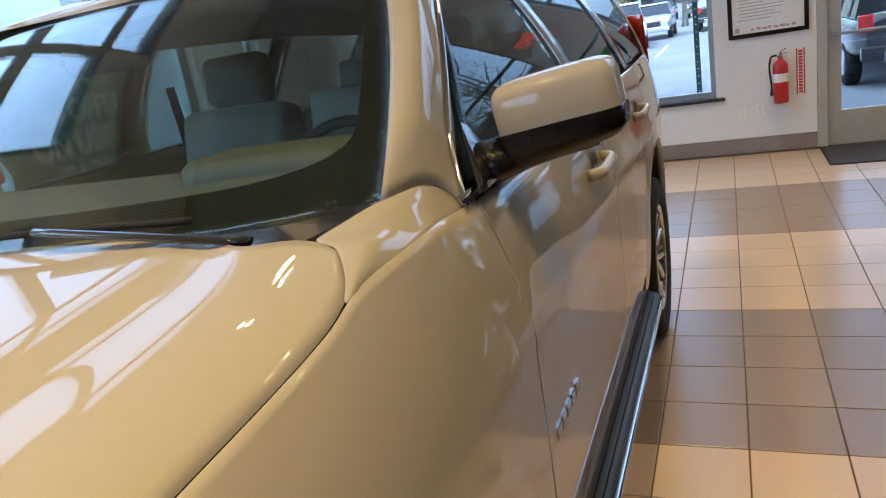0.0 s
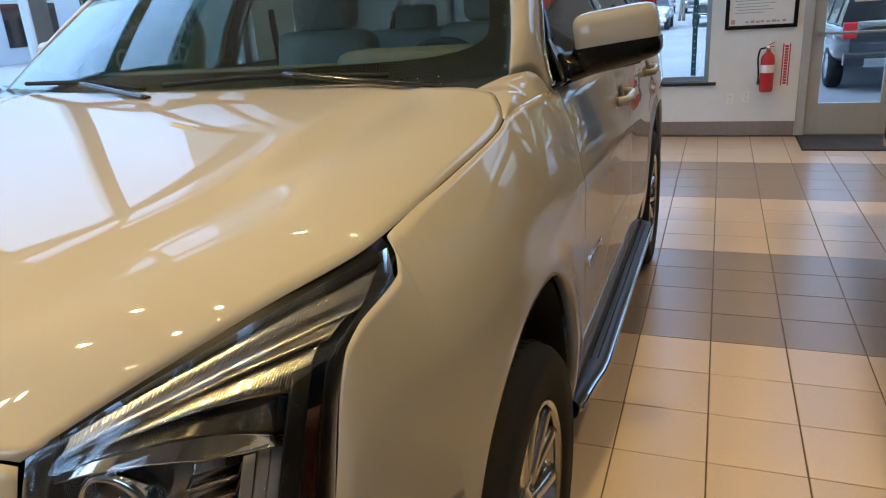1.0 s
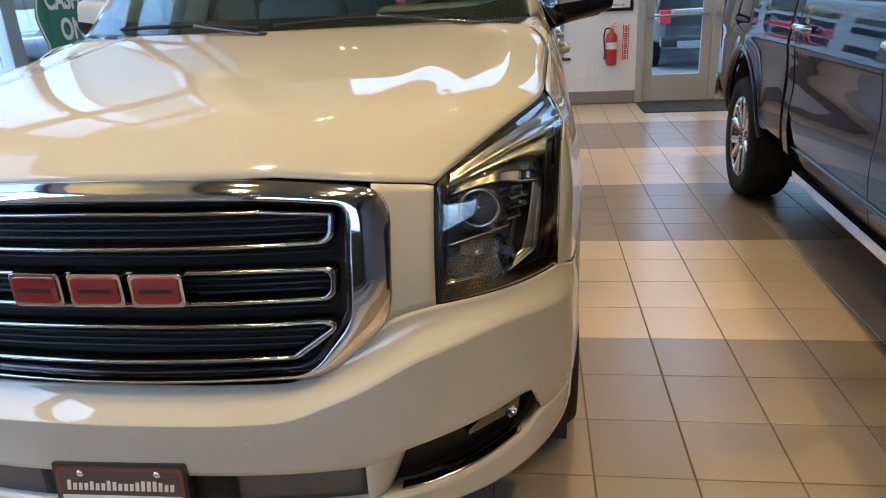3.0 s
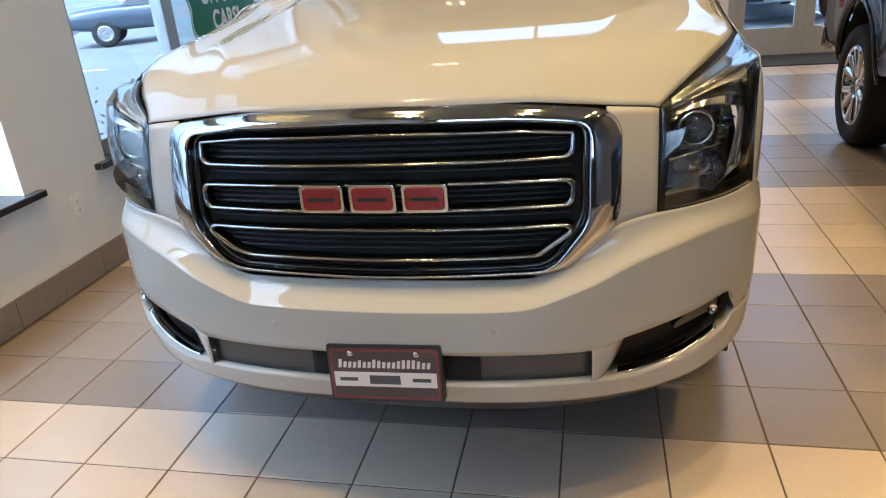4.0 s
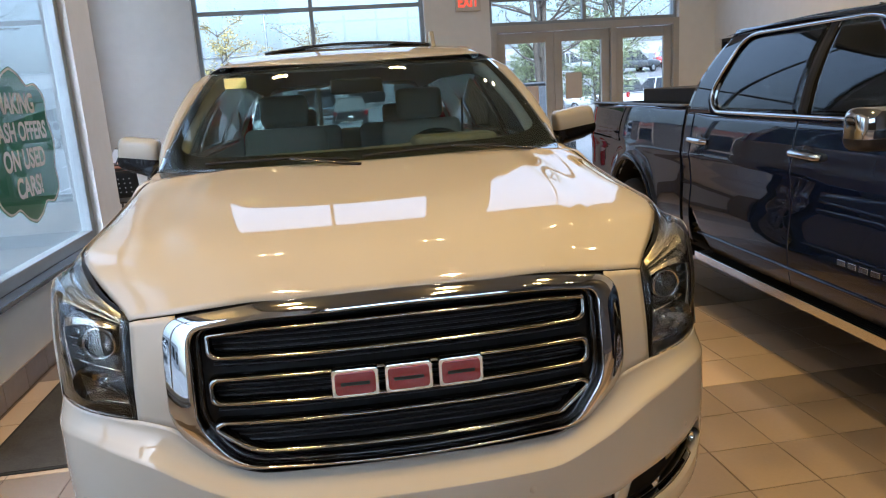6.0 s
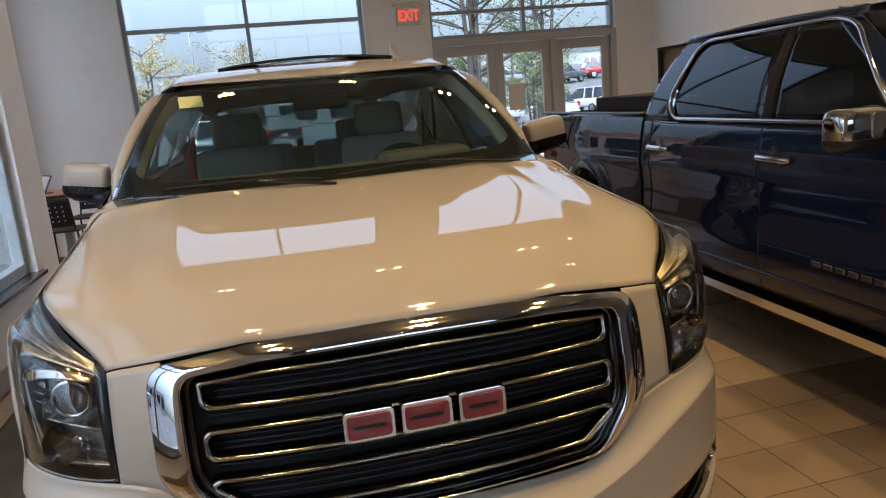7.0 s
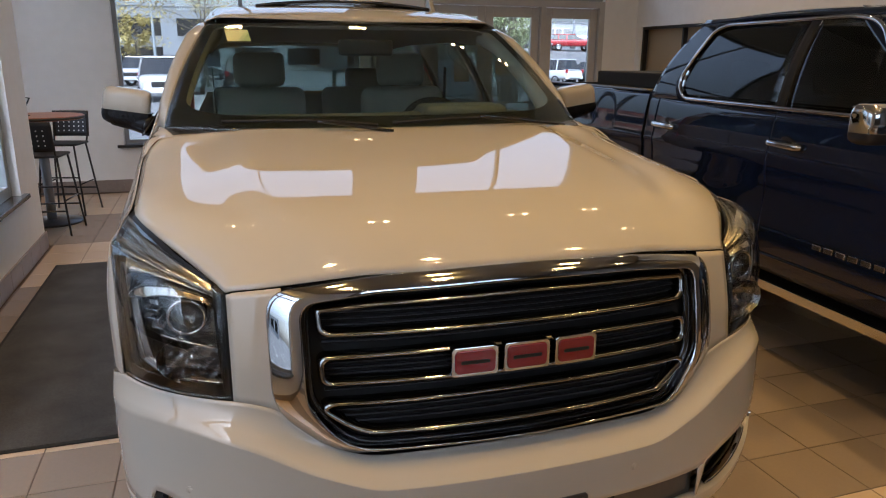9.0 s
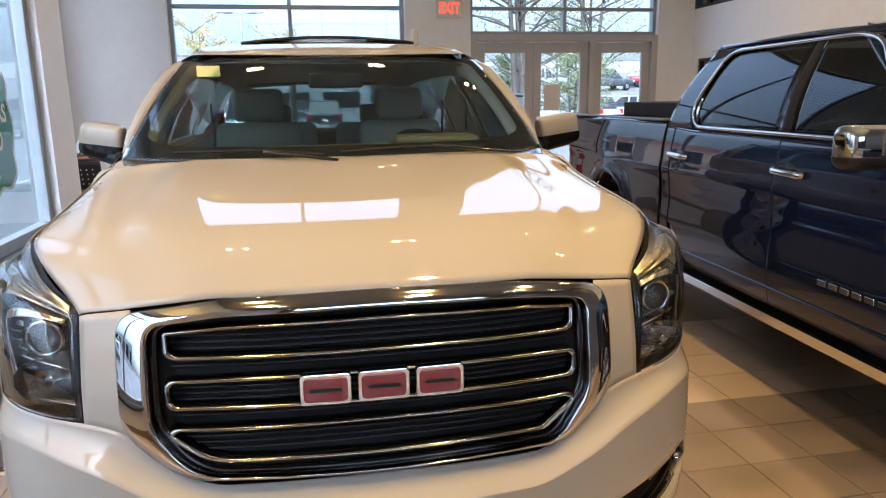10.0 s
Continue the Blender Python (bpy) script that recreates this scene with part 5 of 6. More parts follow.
t_panel("fender", [.12, T_F - T_ARCH, T_F, T_F + T_ARCH, 1.515], lambda y: t_arch(y, .50), lambda y: t_belt(y), NAVY_CAR, "navy front fender")
t_fd = t_panel("front_door", [1.52, 2.0, 2.455], lambda y: .50, lambda y: t_belt(y) - .003, NAVY_CAR, "navy front door")
t_rd = t_panel("rear_door", [2.461, 3.0, 3.62], lambda y: .50 + .25 * step(3.35, 3.62, y), lambda y: t_belt(y) - .003, NAVY_CAR, "navy rear door")
t_panel("cab_corner", [3.626, 3.745], lambda y: .50 + .25 * step(3.35, 3.62, y) * (1 - step(3.6, 3.62, y)), lambda y: t_belt(y), NAVY_CAR, "navy cab corner")
t_panel("bed_side", [3.775, T_R - T_ARCH, T_R, T_R + T_ARCH, 5.85], lambda y: t_arch(y, .56), lambda y: 1.432, NAVY_CAR, "navy bed side")


def t_sheet(name, f, nu, nv, mat, label="", solid=.003, parent=None):
    return sheet(name, f, nu, nv, mat, parent or truck, label, solid)


t_up = lambda y, z: (lambda k: (.968 - .195 * k) + .03 * math.sin(math.pi * k))(min(1, max(0, (z - 1.39) / .48)))
a_front = path((0, 1.40, 1.40), (0, 1.72, 1.62), (0, 2.08, 1.83))
for s in (-1, 1):
    # dark glass of the doors, the frame round it in body colour, and its chrome outline
    glass_o = rounded([(1.60, 1.402), (3.36, 1.408), (3.455, 1.50), (3.30, 1.80), (3.18, 1.832), (2.16, 1.838), (2.0, 1.80)], [.02, .09, .07, .07, .08, .1, .1], 6)

    def on_side(y, z, out=0.0):
        return Vector((s * (t_up(y, z) + out), y, 1.40 + (z - 1.40) * 1.085))
    for nm, a, b in (("front_glass", 1.62, 2.42), ("rear_glass", 2.50, 3.44)):
        def gf(u, v):
            z = 1.40 + .435 * v
            y0 = max(a, 1.60 + (z - 1.40) * 1.05) if nm == "front_glass" else a
            y1 = min(b, 3.45 - max(0, z - 1.52) * .55 - max(0, 1.46 - z) * 1.2) if nm == "rear_glass" else b
            return on_side(y0 + (y1 - y0) * u, z, -.014)
        t_sheet(nm, gf, 16, 12, TRUCK_GLASS, "dark tinted side window", .004)
    t_sheet("pillar_cover", lambda u, v: on_side(2.425 + .07 * u, 1.40 + .435 * v, -.0115), 3, 10, VOID, "black pillar cover")
    part("window_trim", tube(lambda t: on_side(*[(lambda k, r: glass_o[k % len(glass_o)][q] * (1 - r) + glass_o[(k + 1) % len(glass_o)][q] * r)(int(t * len(glass_o)), t * len(glass_o) - int(t * len(glass_o))) for q in (0, 1)], .002), .013, 110, 8, closed=True, flat=1.0), CHROME, truck, "chrome window surround", True)

    def frame_top(u, v):
        y = a_front(1).y - .1 + (3.46 - a_front(1).y + .1) * u
        return on_side(y, 1.835 + .035 * v)
    t_sheet("cant_rail", frame_top, 20, 3, NAVY_CAR, "navy roof rail")

    def c_pillar(u, v):
        z = 1.40 + .46 * v
        y0 = 3.455 - max(0, z - 1.50) * .55 - max(0, 1.48 - z) * .9
        y1 = 3.745 - .30 * max(0, (z - 1.42) / .44) ** 1.4
        return on_side(y0 + (y1 - y0) * u, z)
    t_sheet("rear_pillar", c_pillar, 8, 14, NAVY_CAR, "navy rear cab pillar")

    def a_pil(u, v):
        p = a_front(v)
        return on_side(p.y - .075 + (.10 + .06 * (1 - v)) * u + .05, p.z - .0 + .012 * (1 - u), -.03 * (1 - u))
    t_sheet("a_pillar", a_pil, 6, 16, NAVY_CAR, "navy windscreen pillar")

    # handles
    for d, y in ((t_fd, 2.33), (t_rd, 3.50)):
        dd = d[0] if s < 0 else d[1]
        w0 = TW(y, 1.225)
        part("handle", tube(path((s * (w0 + .004), y - .12, 1.218), (s * (w0 + .034), y - .09, 1.220), (s * (w0 + .038), y, 1.222), (s * (w0 + .034), y + .09, 1.224), (s * (w0 + .004), y + .12, 1.226)), .019, 22, 10), CHROME, dd, "chrome pull handle", True)
        part("handle_cup", lathe([(.001, .002), (.04, .004), (.055, .001)], 20, m=Matrix.Translation((s * (w0 - .001), y, 1.222)) @ pose(0, 0, 0, 0, 90 * s, 0)), GLOSSY_BLACK, dd, smooth=True)
    # nameplate of plain chrome bars
    bm = bmesh.new()
    for k in range(6):
        y = 1.60 + k * .077
        w0 = TW(y, .735)
        box(min(s * (w0 - .002), s * (w0 + .007)), max(s * (w0 - .002), s * (w0 + .007)), y, y + .058, .722, .750, bm=bm)
    part("nameplate", bm, CHROME_S, t_fd[0 if s < 0 else 1], "chrome nameplate", bevel=.002, seg=1)
    part("door_moulding", tube(path(*[(s * (TW(y, .60) + .004), y, .60 + .0 * y) for y in (1.56, 2.0, 2.44, 3.0, 3.5)]), .010, 20, 8), NAVY_CAR, truck, "", True)
    # step
    ends = lambda a, b: sorted((s * a, s * b))
    sb = part("side_step", box(*ends(.785, .904), 1.20, 3.70, .368, .418), BLACK, truck, "black side step with a bright side face", bevel=.006)
    part("step_face", box(*ends(.9045, .920), 1.195, 3.705, .366, .421), CHROME_S, sb, "bright flat side face", bevel=.004)
    for y in (1.192, 3.702):
        part("end_cap", box(*ends(.79, .903), y, y + .006, .372, .414), RUBBER, sb, bevel=.002)
    for k in range(5):
        part("tread", box(*ends(.800 + .021 * k, .812 + .021 * k), 1.30, 3.60, .4185, .4225), RUBBER, sb)
    for y in (1.6, 2.5, 3.4):
        part("bracket", bar((s * .80, y, .39), (s * .62, y, .46), .05, .02), STEEL_BK, sb)
    # mirror
    mx = s * 1.20

    def shell(u, v):
        a, b = math.pi * (u - .5), 2 * math.pi * v
        sx = math.sin(a)
        k = math.cos(a) ** .38
        cb, sb2 = math.cos(b), math.sin(b)
        y = -.10 * k * (abs(cb) ** .7) * (1 if cb > 0 else -1)
        return (mx + .125 * abs(sx) ** .5 * (1 if sx > 0 else -1), 1.585 + (y if y < 0 else y * .35), 1.405 + .088 * k * (abs(sb2) ** .5) * (1 if sb2 > 0 else -1))
    tm = part("mirror", grid(shell, 24, 30), CHROME, truck, "chrome capped door mirror", True)

    def shell_low(u, v):
        p = Vector(shell(u, v))
        return Vector((mx + (p.x - mx) * 1.02, 1.585 + (p.y - 1.585) * 1.03, 1.405 + min(p.z - 1.405, -.035) * 1.04))
    part("mirror_base", grid(shell_low, 24, 30), BLACK, tm, "black lower shell", True)
    part("mirror_lamp", prism(rounded([(-.022, -.05), (.022, -.05), (.022, .05), (-.022, .05)], .015, 3), -.004, .004, Matrix.Translation((mx - s * .02, 1.483, 1.42)) @ pose(0, 0, 0, 90)), CHROME_S, tm)
    part("mirror_glass", box(mx - .10, mx + .10, 1.623, 1.627, 1.335, 1.475), CHROME, tm)
    part("mirror_arm", tube(path((s * .95, 1.60, 1.37), (s * 1.05, 1.59, 1.37), (s * 1.13, 1.585, 1.38)), .034, 10, 10, flat=.8), BLACK, tm, "", True)
    # lamps at the tail, wheels and their arches
    t_sheet("tail_lamp", lambda u, v: (s * (TW(5.80, .95 + .45 * v) + .004 - .09 * u ** 2), 5.76 + .115 * u, .93 + .47 * v), 8, 8, RED_LAMP, "red tail lamp", .008)
    for c in (T_F, T_R):
        t_sheet("wheel_liner", lambda u, v: (s * (.985 - .40 * v), c - (T_ARCH - .004) * math.cos(math.pi * (-.1 + 1.2 * u)), T_Z + (T_RISE - .004) * math.sin(math.pi * (-.1 + 1.2 * u))), 22, 2, VOID, "black wheel arch liner")
        t_sheet("arch_trim", lambda u, v: (lambda a: (s * (TW(c - (T_ARCH + .045 * v) * math.cos(a), T_Z + (T_RISE + .045 * v) * math.sin(a)) + .012 * math.sin(v * 3.14) + .003), c - (T_ARCH + .045 * v) * math.cos(a), T_Z + (T_RISE + .045 * v) * math.sin(a)))(math.pi * (.05 + .90 * u)), 32, 4, NAVY_CAR, "navy arch moulding", .004)
        wheel(truck, s * .875, c, .415, .415, .285, s, .275, 6, CHROME, .033)

t_roof = lambda u, v: (lambda q: (q * .80, 2.06 + .10 * abs(q) ** 2 + (3.44 - 2.06) * v, 1.944 - .012 * (1 - 2 * v) ** 2 - .055 * abs(q) ** 5 + .012 * math.sin(v * 3.14)))(2 * u - 1)
t_sheet("roof", t_roof, 30, 24, NAVY_CAR, "navy cab roof")
t_sheet("windscreen", lambda u, v: (lambda q: (q * (.86 - .10 * v), 1.36 + .72 * v + .12 * abs(q) ** 2, 1.36 + .565 * v))(2 * u - 1), 20, 12, TRUCK_GLASS, "dark windscreen", .004)
t_sheet("back_glass", lambda u, v: ((2 * u - 1) * (.80 - .08 * v), 3.70 - .26 * v, 1.42 + .47 * v), 12, 8, TRUCK_GLASS, "dark rear window", .004)
t_sheet("cab_back", lambda u, v: ((2 * u - 1) * .96, 3.742, .55 + .87 * v), 6, 6, NAVY_CAR, "navy cab back")
t_hood = lambda u, v: (lambda q: (q * (.86 + .09 * v), .14 + .05 * abs(q) ** 2 + 1.30 * v, 1.20 + .17 * v + .03 * (1 - abs(q) ** 3) - .05 * (1 - v) ** 6))(2 * u - 1)
t_sheet("bonnet", t_hood, 24, 20, NAVY_CAR, "navy bonnet")
t_sheet("front_grille", lambda u, v: (lambda q: (q * .72, .10 + .05 * abs(q) ** 2, .72 + .46 * v))(2 * u - 1), 16, 8, CHROME, "chrome grille")
for s in (-1, 1):
    t_sheet("headlamp", lambda u, v: (s * (.73 + .23 * u), .14 + .10 * u ** 2, .88 + .30 * v), 8, 6, CHROME_S, "bright headlamp", .01)
t_sheet("front_bumper", lambda u, v: (lambda q: (q * .98, .0 + .14 * abs(q) ** 3, .48 + .24 * v))(2 * u - 1), 24, 6, CHROME, "chrome front bumper", .01)
t_sheet("tailgate", lambda u, v: ((2 * u - 1) * .86, 5.86, .78 + .65 * v), 8, 8, NAVY_CAR, "navy tailgate", .03)
t_sheet("rear_bumper", lambda u, v: (lambda q: (q * .98, 5.93 - .10 * abs(q) ** 4, .50 + .22 * v))(2 * u - 1), 20, 4, CHROME, "chrome rear bumper", .02)
t_sheet("bed_floor", lambda u, v: ((2 * u - 1) * .86, 3.80 + 2.05 * v, .88), 4, 4, BLACK, "black bed floor", .02)
for s in (-1, 1):
    t_sheet("bed_rail", lambda u, v: (s * (.965 - .085 * v), 3.78 + 2.06 * u, 1.435 + .012 * math.sin(v * 3.14)), 20, 4, BLACK, "black bed rail cap", .006)
    t_sheet("bed_wall", lambda u, v: (s * .88, 3.80 + 2.04 * u, .88 + .55 * v), 4, 4, BLACK, "", .01)
t_sheet("bed_front", lambda u, v: ((2 * u - 1) * .95, 3.785, .60 + .83 * v), 4, 4, NAVY_CAR, "", .01)
part("folded_cover", box(-.86, .86, 3.79, 4.80, 1.452, 1.56), VOID, truck, "folded black bed cover", bevel=.01)
t_sheet("underbody", lambda u, v: ((2 * u - 1) * .80, .4 + 5.2 * v, .44), 4, 8, VOID, "black underbody", .08)
t_sheet("inner_floor", lambda u, v: ((2 * u - 1) * .94, 1.4 + 2.3 * v, .62), 4, 4, VOID, "", .02)
for x in (-.45, .45):
    for y in (2.55, 3.3):
        st = part("seat", cushion(x, y, 1.15, .50, .18, .62, .06, -12), TRIM_DK, truck, "dark cab seat", True)
        part("headrest", cushion(x, y + .08, 1.56, .27, .10, .18, .045, -8), TRIM_DK, st, "", True)
truck.matrix_world = pose(3.10, -.69, 0, 0, 0, -2.86)

# ---- things in the showroom ----
# green window sign
sgn = thing("window_sign", "green scalloped window sign with white block letters", "sign")
SX, SY, SZ = XL - .115, 3.84, 1.455
rim = spline((0, .60), (20, .575), (38, .68), (50, .66), (64, .555), (78, .60), (90, .63))
so = []
for k in range(120):
    a = 3 * k
    f = a % 180
    f = f if f <= 90 else 180 - f
    so.append((rim(f) * math.cos(radians(a)) * .97, rim(f) * math.sin(radians(a)) * .865))
sm = Matrix.Translation((SX + .012, SY, SZ)) @ pose(0, 0, 0, 90, 0, 90)
part("board", prism(so, 0, .002, sm), GREEN, sgn)
bm = bmesh.new()
for k in range(120):
    p, q = so[k], so[(k + 1) % 120]
    f = [Vector((p[0] * .985, p[1] * .985, .0026)), Vector((q[0] * .985, q[1] * .985, .0026)), Vector((q[0] * .955, q[1] * .955, .0026)), Vector((p[0] * .955, p[1] * .955, .0026))]
    bm.faces.new([bm.verts.new(sm @ v) for v in f])
part("border", bm, PAPER, sgn)
for txt, dz, sz in (("MAKING", .30, .185), ("CASH OFFERS", .10, .17), ("ON USED", -.10, .185), ("CARS!", -.30, .185)):
    m = sm @ pose(0, dz * .96, .0022) @ Matrix.Diagonal((.88, 1.04, 1, 1))
    ob = text_mesh(txt, sz, .001, PAPER, "lettering", sgn, m)

# exit sign
ex = thing("exit_sign", "lit red exit sign in a pale box on the pier", "exit sign")
part("housing", box(1.69, 2.03, YB - .055, YB - .001, 2.66, 2.89), EXIT_BOX, ex, bevel=.006)
part("canopy", box(1.75, 1.97, YB - .04, YB - .001, 2.895, 2.95), EXIT_BOX, ex, bevel=.006)
for x in (1.66, 2.06):
    part("lamp_head", lathe([(.001, -.02), (.03, -.018), (.035, .03), (.02, .045), (.001, .045)], 18, m=Matrix.Translation((x, YB - .05, 2.93)) @ pose(0, 0, 0, 60)), EXIT_BOX, ex, smooth=True)
    part("lamp_bracket", bar((1.86, YB - .03, 2.93), (x, YB - .03, 2.93), .012, .012), EXIT_BOX, ex)
text_mesh("EXIT", .19, .002, EXIT_RED, "lettering", ex, Matrix.Translation((1.86, YB - .057, 2.775)) @ pose(0, 0, 0, 90) @ Matrix.Diagonal((.72, 1.0, 1, 1)))

# framed notice
po = thing("wall_poster", "white printed notice in a black frame on the wall", "poster")
bm = bmesh.new()
x0, x1, z0, z1 = 1.405, 2.10, 1.12, 2.06
for b in ((x0, x0 + .04, z0, z1), (x1 - .04, x1, z0, z1), (x0 + .04, x1 - .04, z0, z0 + .04), (x0 + .04, x1 - .04, z1 - .04, z1)):
    box(b[0], b[1], YB - .028, YB - .001, b[2], b[3], bm=bm)
part("frame", bm, GLOSSY_BLACK, po, bevel=.004)
part("sheet", box(x0 + .04, x1 - .04, YB - .012, YB - .001, z0 + .04, z1 - .04), PAPER, po)
def bars(name, rects, mat, parent, y=YB - .0145):
    bm = bmesh.new()
    for a, b, c, d in rects:
        box(a, b, y, y + .002, c, d, bm=bm)
    return part(name, bm, mat, parent)
rp = random.Random(3)
bars("print", [(x0 + .09 + (k % 2) * .02, x0 + .20 + rp.uniform(.1, .40), z0 + .16 + k * .030, z0 + .168 + k * .030) for k in range(14)], PRINT_GREY, po)
bars("print_band", [(x0 + .07, x1 - .07, z0 + .62, z0 + .74)], GREEN_INK, po)
PALE_RED = material("faded_red_print", (0.50, 0.33, 0.31), 0.7, stain=.1, stain_size=30)
bars("print_mark", [(x0 + .06, x0 + .10, z0 + .055, z0 + .100)], PALE_RED, po)
bars("print_line", [(x0 + .20 + k * .050, x0 + .228 + k * .050 + .008 * (k % 3), z0 + .062, z0 + .080 + .006 * (k % 2)) for k in range(8)], PALE_RED, po)

# fire extinguisher and its sign
fe = thing("fire_extinguisher", "red fire extinguisher with a black hose on the wall", "fire extinguisher", pose(1.845, YB - .085, .48))
part("cylinder", lathe([(.001, 0), (.055, .0), (.066, .012), (.068, .04), (.068, .33), (.060, .37), (.035, .40), (.022, .41), (.022, .43)], 32, cap=False), RED_PAINT, fe, smooth=True)
part("label", lathe([(.0686, .20), (.0686, .28)], 32), PAPER, fe, "white label", smooth=True)
part("label", lathe([(.0684, .10), (.0684, .19)], 32), RED_PAINT, fe, "red printed label", smooth=True)
vl = part("valve", lathe([(.018, .425), (.022, .43), (.022, .455), (.012, .46), (.012, .47)], 16), CHROME_S, fe, smooth=True)
part("lever", bar((0, -.0, .475), (.05, -.03, .505), .018, .006), RED_PAINT, vl)
part("lever", bar((0, -.0, .462), (.055, -.03, .465), .018, .006), RED_PAINT, vl)
part("gauge", lathe([(.001, .012), (.014, .010), (.014, 0)], 14, m=pose(-.018, -.018, .445, 90)), CHROME_S, vl)
part("hose", tube(path((-.02, 0, .45), (-.075, -.01, .44), (-.095, -.01, .34), (-.085, -.02, .22), (-.080, -.02, .16)), .009, 24, 8), RUBBER, fe, "black rubber hose", True)
part("nozzle", lathe([(.008, 0), (.016, -.08)], 14, m=pose(-.080, -.02, .16)), BLACK, fe, smooth=True)
part("bracket", box(-.03, .03, .055, .083, .18, .30), STEEL_BK, fe)
part("hanger_tag", bar((.03, -.01, .44), (.075, -.02, .40), .02, .002), YELLOW, fe, "yellow inspection tag")
fs = thing("extinguisher_sign", "narrow red and white sign beside the extinguisher", "sign")
part("panel", box(1.985, 2.06, YB - .006, YB - .001, .53, .96), PAPER, fs)
bars("border", [(1.985, 1.997, .53, .96), (2.048, 2.06, .53, .96)], INK_RED, fs, YB - .0085)
bars("print", [(2.006, 2.040, .545 + k * .029, .568 + k * .029) for k in range(14)], INK_RED, fs, YB - .0085)

# wall outlets
def outlet(m):
    o = thing("wall_outlet", "white double wall socket", "socket", m, group="wall sockets")
    part("plate", prism(rounded([(-.037, -.06), (.037, -.06), (.037, .06), (-.037, .06)], .006, 3), .0005, .006), PAPER, o, bevel=.0015)
    for z in (-.025, .025):
        so_ = part("socket", prism(rounded([(-.017, z - .015), (.017, z - .015), (.017, z + .015), (-.017, z + .015)], .01, 3), .006, .0085), PAPER, o)
        for x in (-.006, .006):
            part("slot", box(x - .0013, x + .0013, z - .004, z + .006, .0086, .0092), INK, so_)
        part("slot", lathe([(.001, .0092), (.0025, .0092), (.0025, .0086)], 8, m=pose(0, z - .009, 0)), INK, so_)
    part("screw", lathe([(.001, .0072), (.003, .0065), (.003, .006)], 8), CHROME_S, o)


outlet(pose(XL, 1.62, .42, 90, 0, 90))
outlet(pose(1.50, YB, .40, 90, 0, 0))
outlet(pose(1.66, YB, .42, 90, 0, 0))

# bar table and stools
tb = thing("bar_table", "round cherry laminate bar table on a steel column", "table", pose(-2.30, 6.62, 0))
part("tabletop", lathe([(.001, 1.045), (.40, 1.045), (.41, 1.055), (.41, 1.075), (.40, 1.082), (.001, 1.082)], 48), WOOD, tb, smooth=False, bevel=.003)
part("edge_band", lathe([(.4105, 1.052), (.415, 1.056), (.415, 1.072), (.4105, 1.076)], 48), TRIM_DK, tb, smooth=True)
part("column", tube(line((0, 0, .04), (0, 0, 1.045)), .045, 4, 20), ALU, tb, smooth=True)
part("foot_plate", lathe([(.001, .045), (.06, .042), (.28, .018), (.29, .0), (.001, 0)], 40), STEEL_BK, tb, smooth=True)
part("top_flange", lathe([(.12, 1.045), (.12, 1.035), (.05, 1.02)], 24), STEEL_BK, tb, smooth=True)


def stool(m, first=[]):
    if first:
        return copy_thing(first[0], m)
    st = thing("bar_stool", "black bar stool with a perforated back on thin steel legs", "stool", m, group="stools at the bar table")
    first.append(st)
    part("seat", prism(rounded([(-.20, -.19), (.20, -.19), (.20, .20), (-.20, .20)], .06, 5), .735, .755), BLACK, st, "black moulded seat", bevel=.006)
    feet = {}
    for sx in (-1, 1):
        for sy in (-1, 1):
            top = (sx * .17, sy * .15, .735)
            foot = (sx * .235, sy * .225, .0)
            feet[sx, sy] = (top, foot)
            part("leg", tube(line(top, foot), .010, 3, 10), STEEL_BK, st, smooth=True)
    at = lambda a, t: tuple(Vector(feet[a][0]).lerp(Vector(feet[a][1]), t))
    for a, b, t in (((-1, -1), (1, -1), .68), ((-1, 1), (1, 1), .68), ((-1, -1), (-1, 1), .55), ((1, -1), (1, 1), .55), ((-1, -1), (1, -1), .45)):
        part("stretcher", tube(line(at(a, t), at(b, t)), .008, 2, 8), STEEL_BK, st, smooth=True)
    for sx in (-1, 1):
        part("back_post", tube(path((sx * .17, .17, .74), (sx * .175, .21, .85), (sx * .175, .235, 1.05)), .010, 10, 8), STEEL_BK, st, smooth=True)
    bk = part("backrest", grid(lambda u, v: (-.19 + .38 * u, .215 + .05 * v - .03 * math.sin(3.14 * u) * -1, .80 + .27 * v), 12, 6), BLACK, st, "black perforated back", True)
    bk.modifiers.new("solid", "SOLIDIFY").thickness = .012
    bm = bmesh.new()
    for r in range(4):
        for c in range(6):
            x, z = -.13 + c * .052, .86 + r * .045
            lathe([(.001, .0), (.008, .0)], 8, bm=bm, m=Matrix.Translation((x, .25 + .05 * (z - .80) / .27 + .03 * math.sin(3.14 * (x + .19) / .38), z)) @ pose(0, 0, 0, 90))
            lathe([(.001, .0), (.008, .0)], 8, bm=bm, m=Matrix.Translation((x, .2 + .05 * (z - .80) / .27 + .03 * math.sin(3.14 * (x + .19) / .38), z)) @ pose(0, 0, 0, 90))
    part("perforation", bm, PAPER, st)["kind"] = "stuff"
    return st


stool(pose(-2.22, 6.18, 0, 0, 0, 172))
stool(pose(-2.20, 7.12, 0, 0, 0, -14))
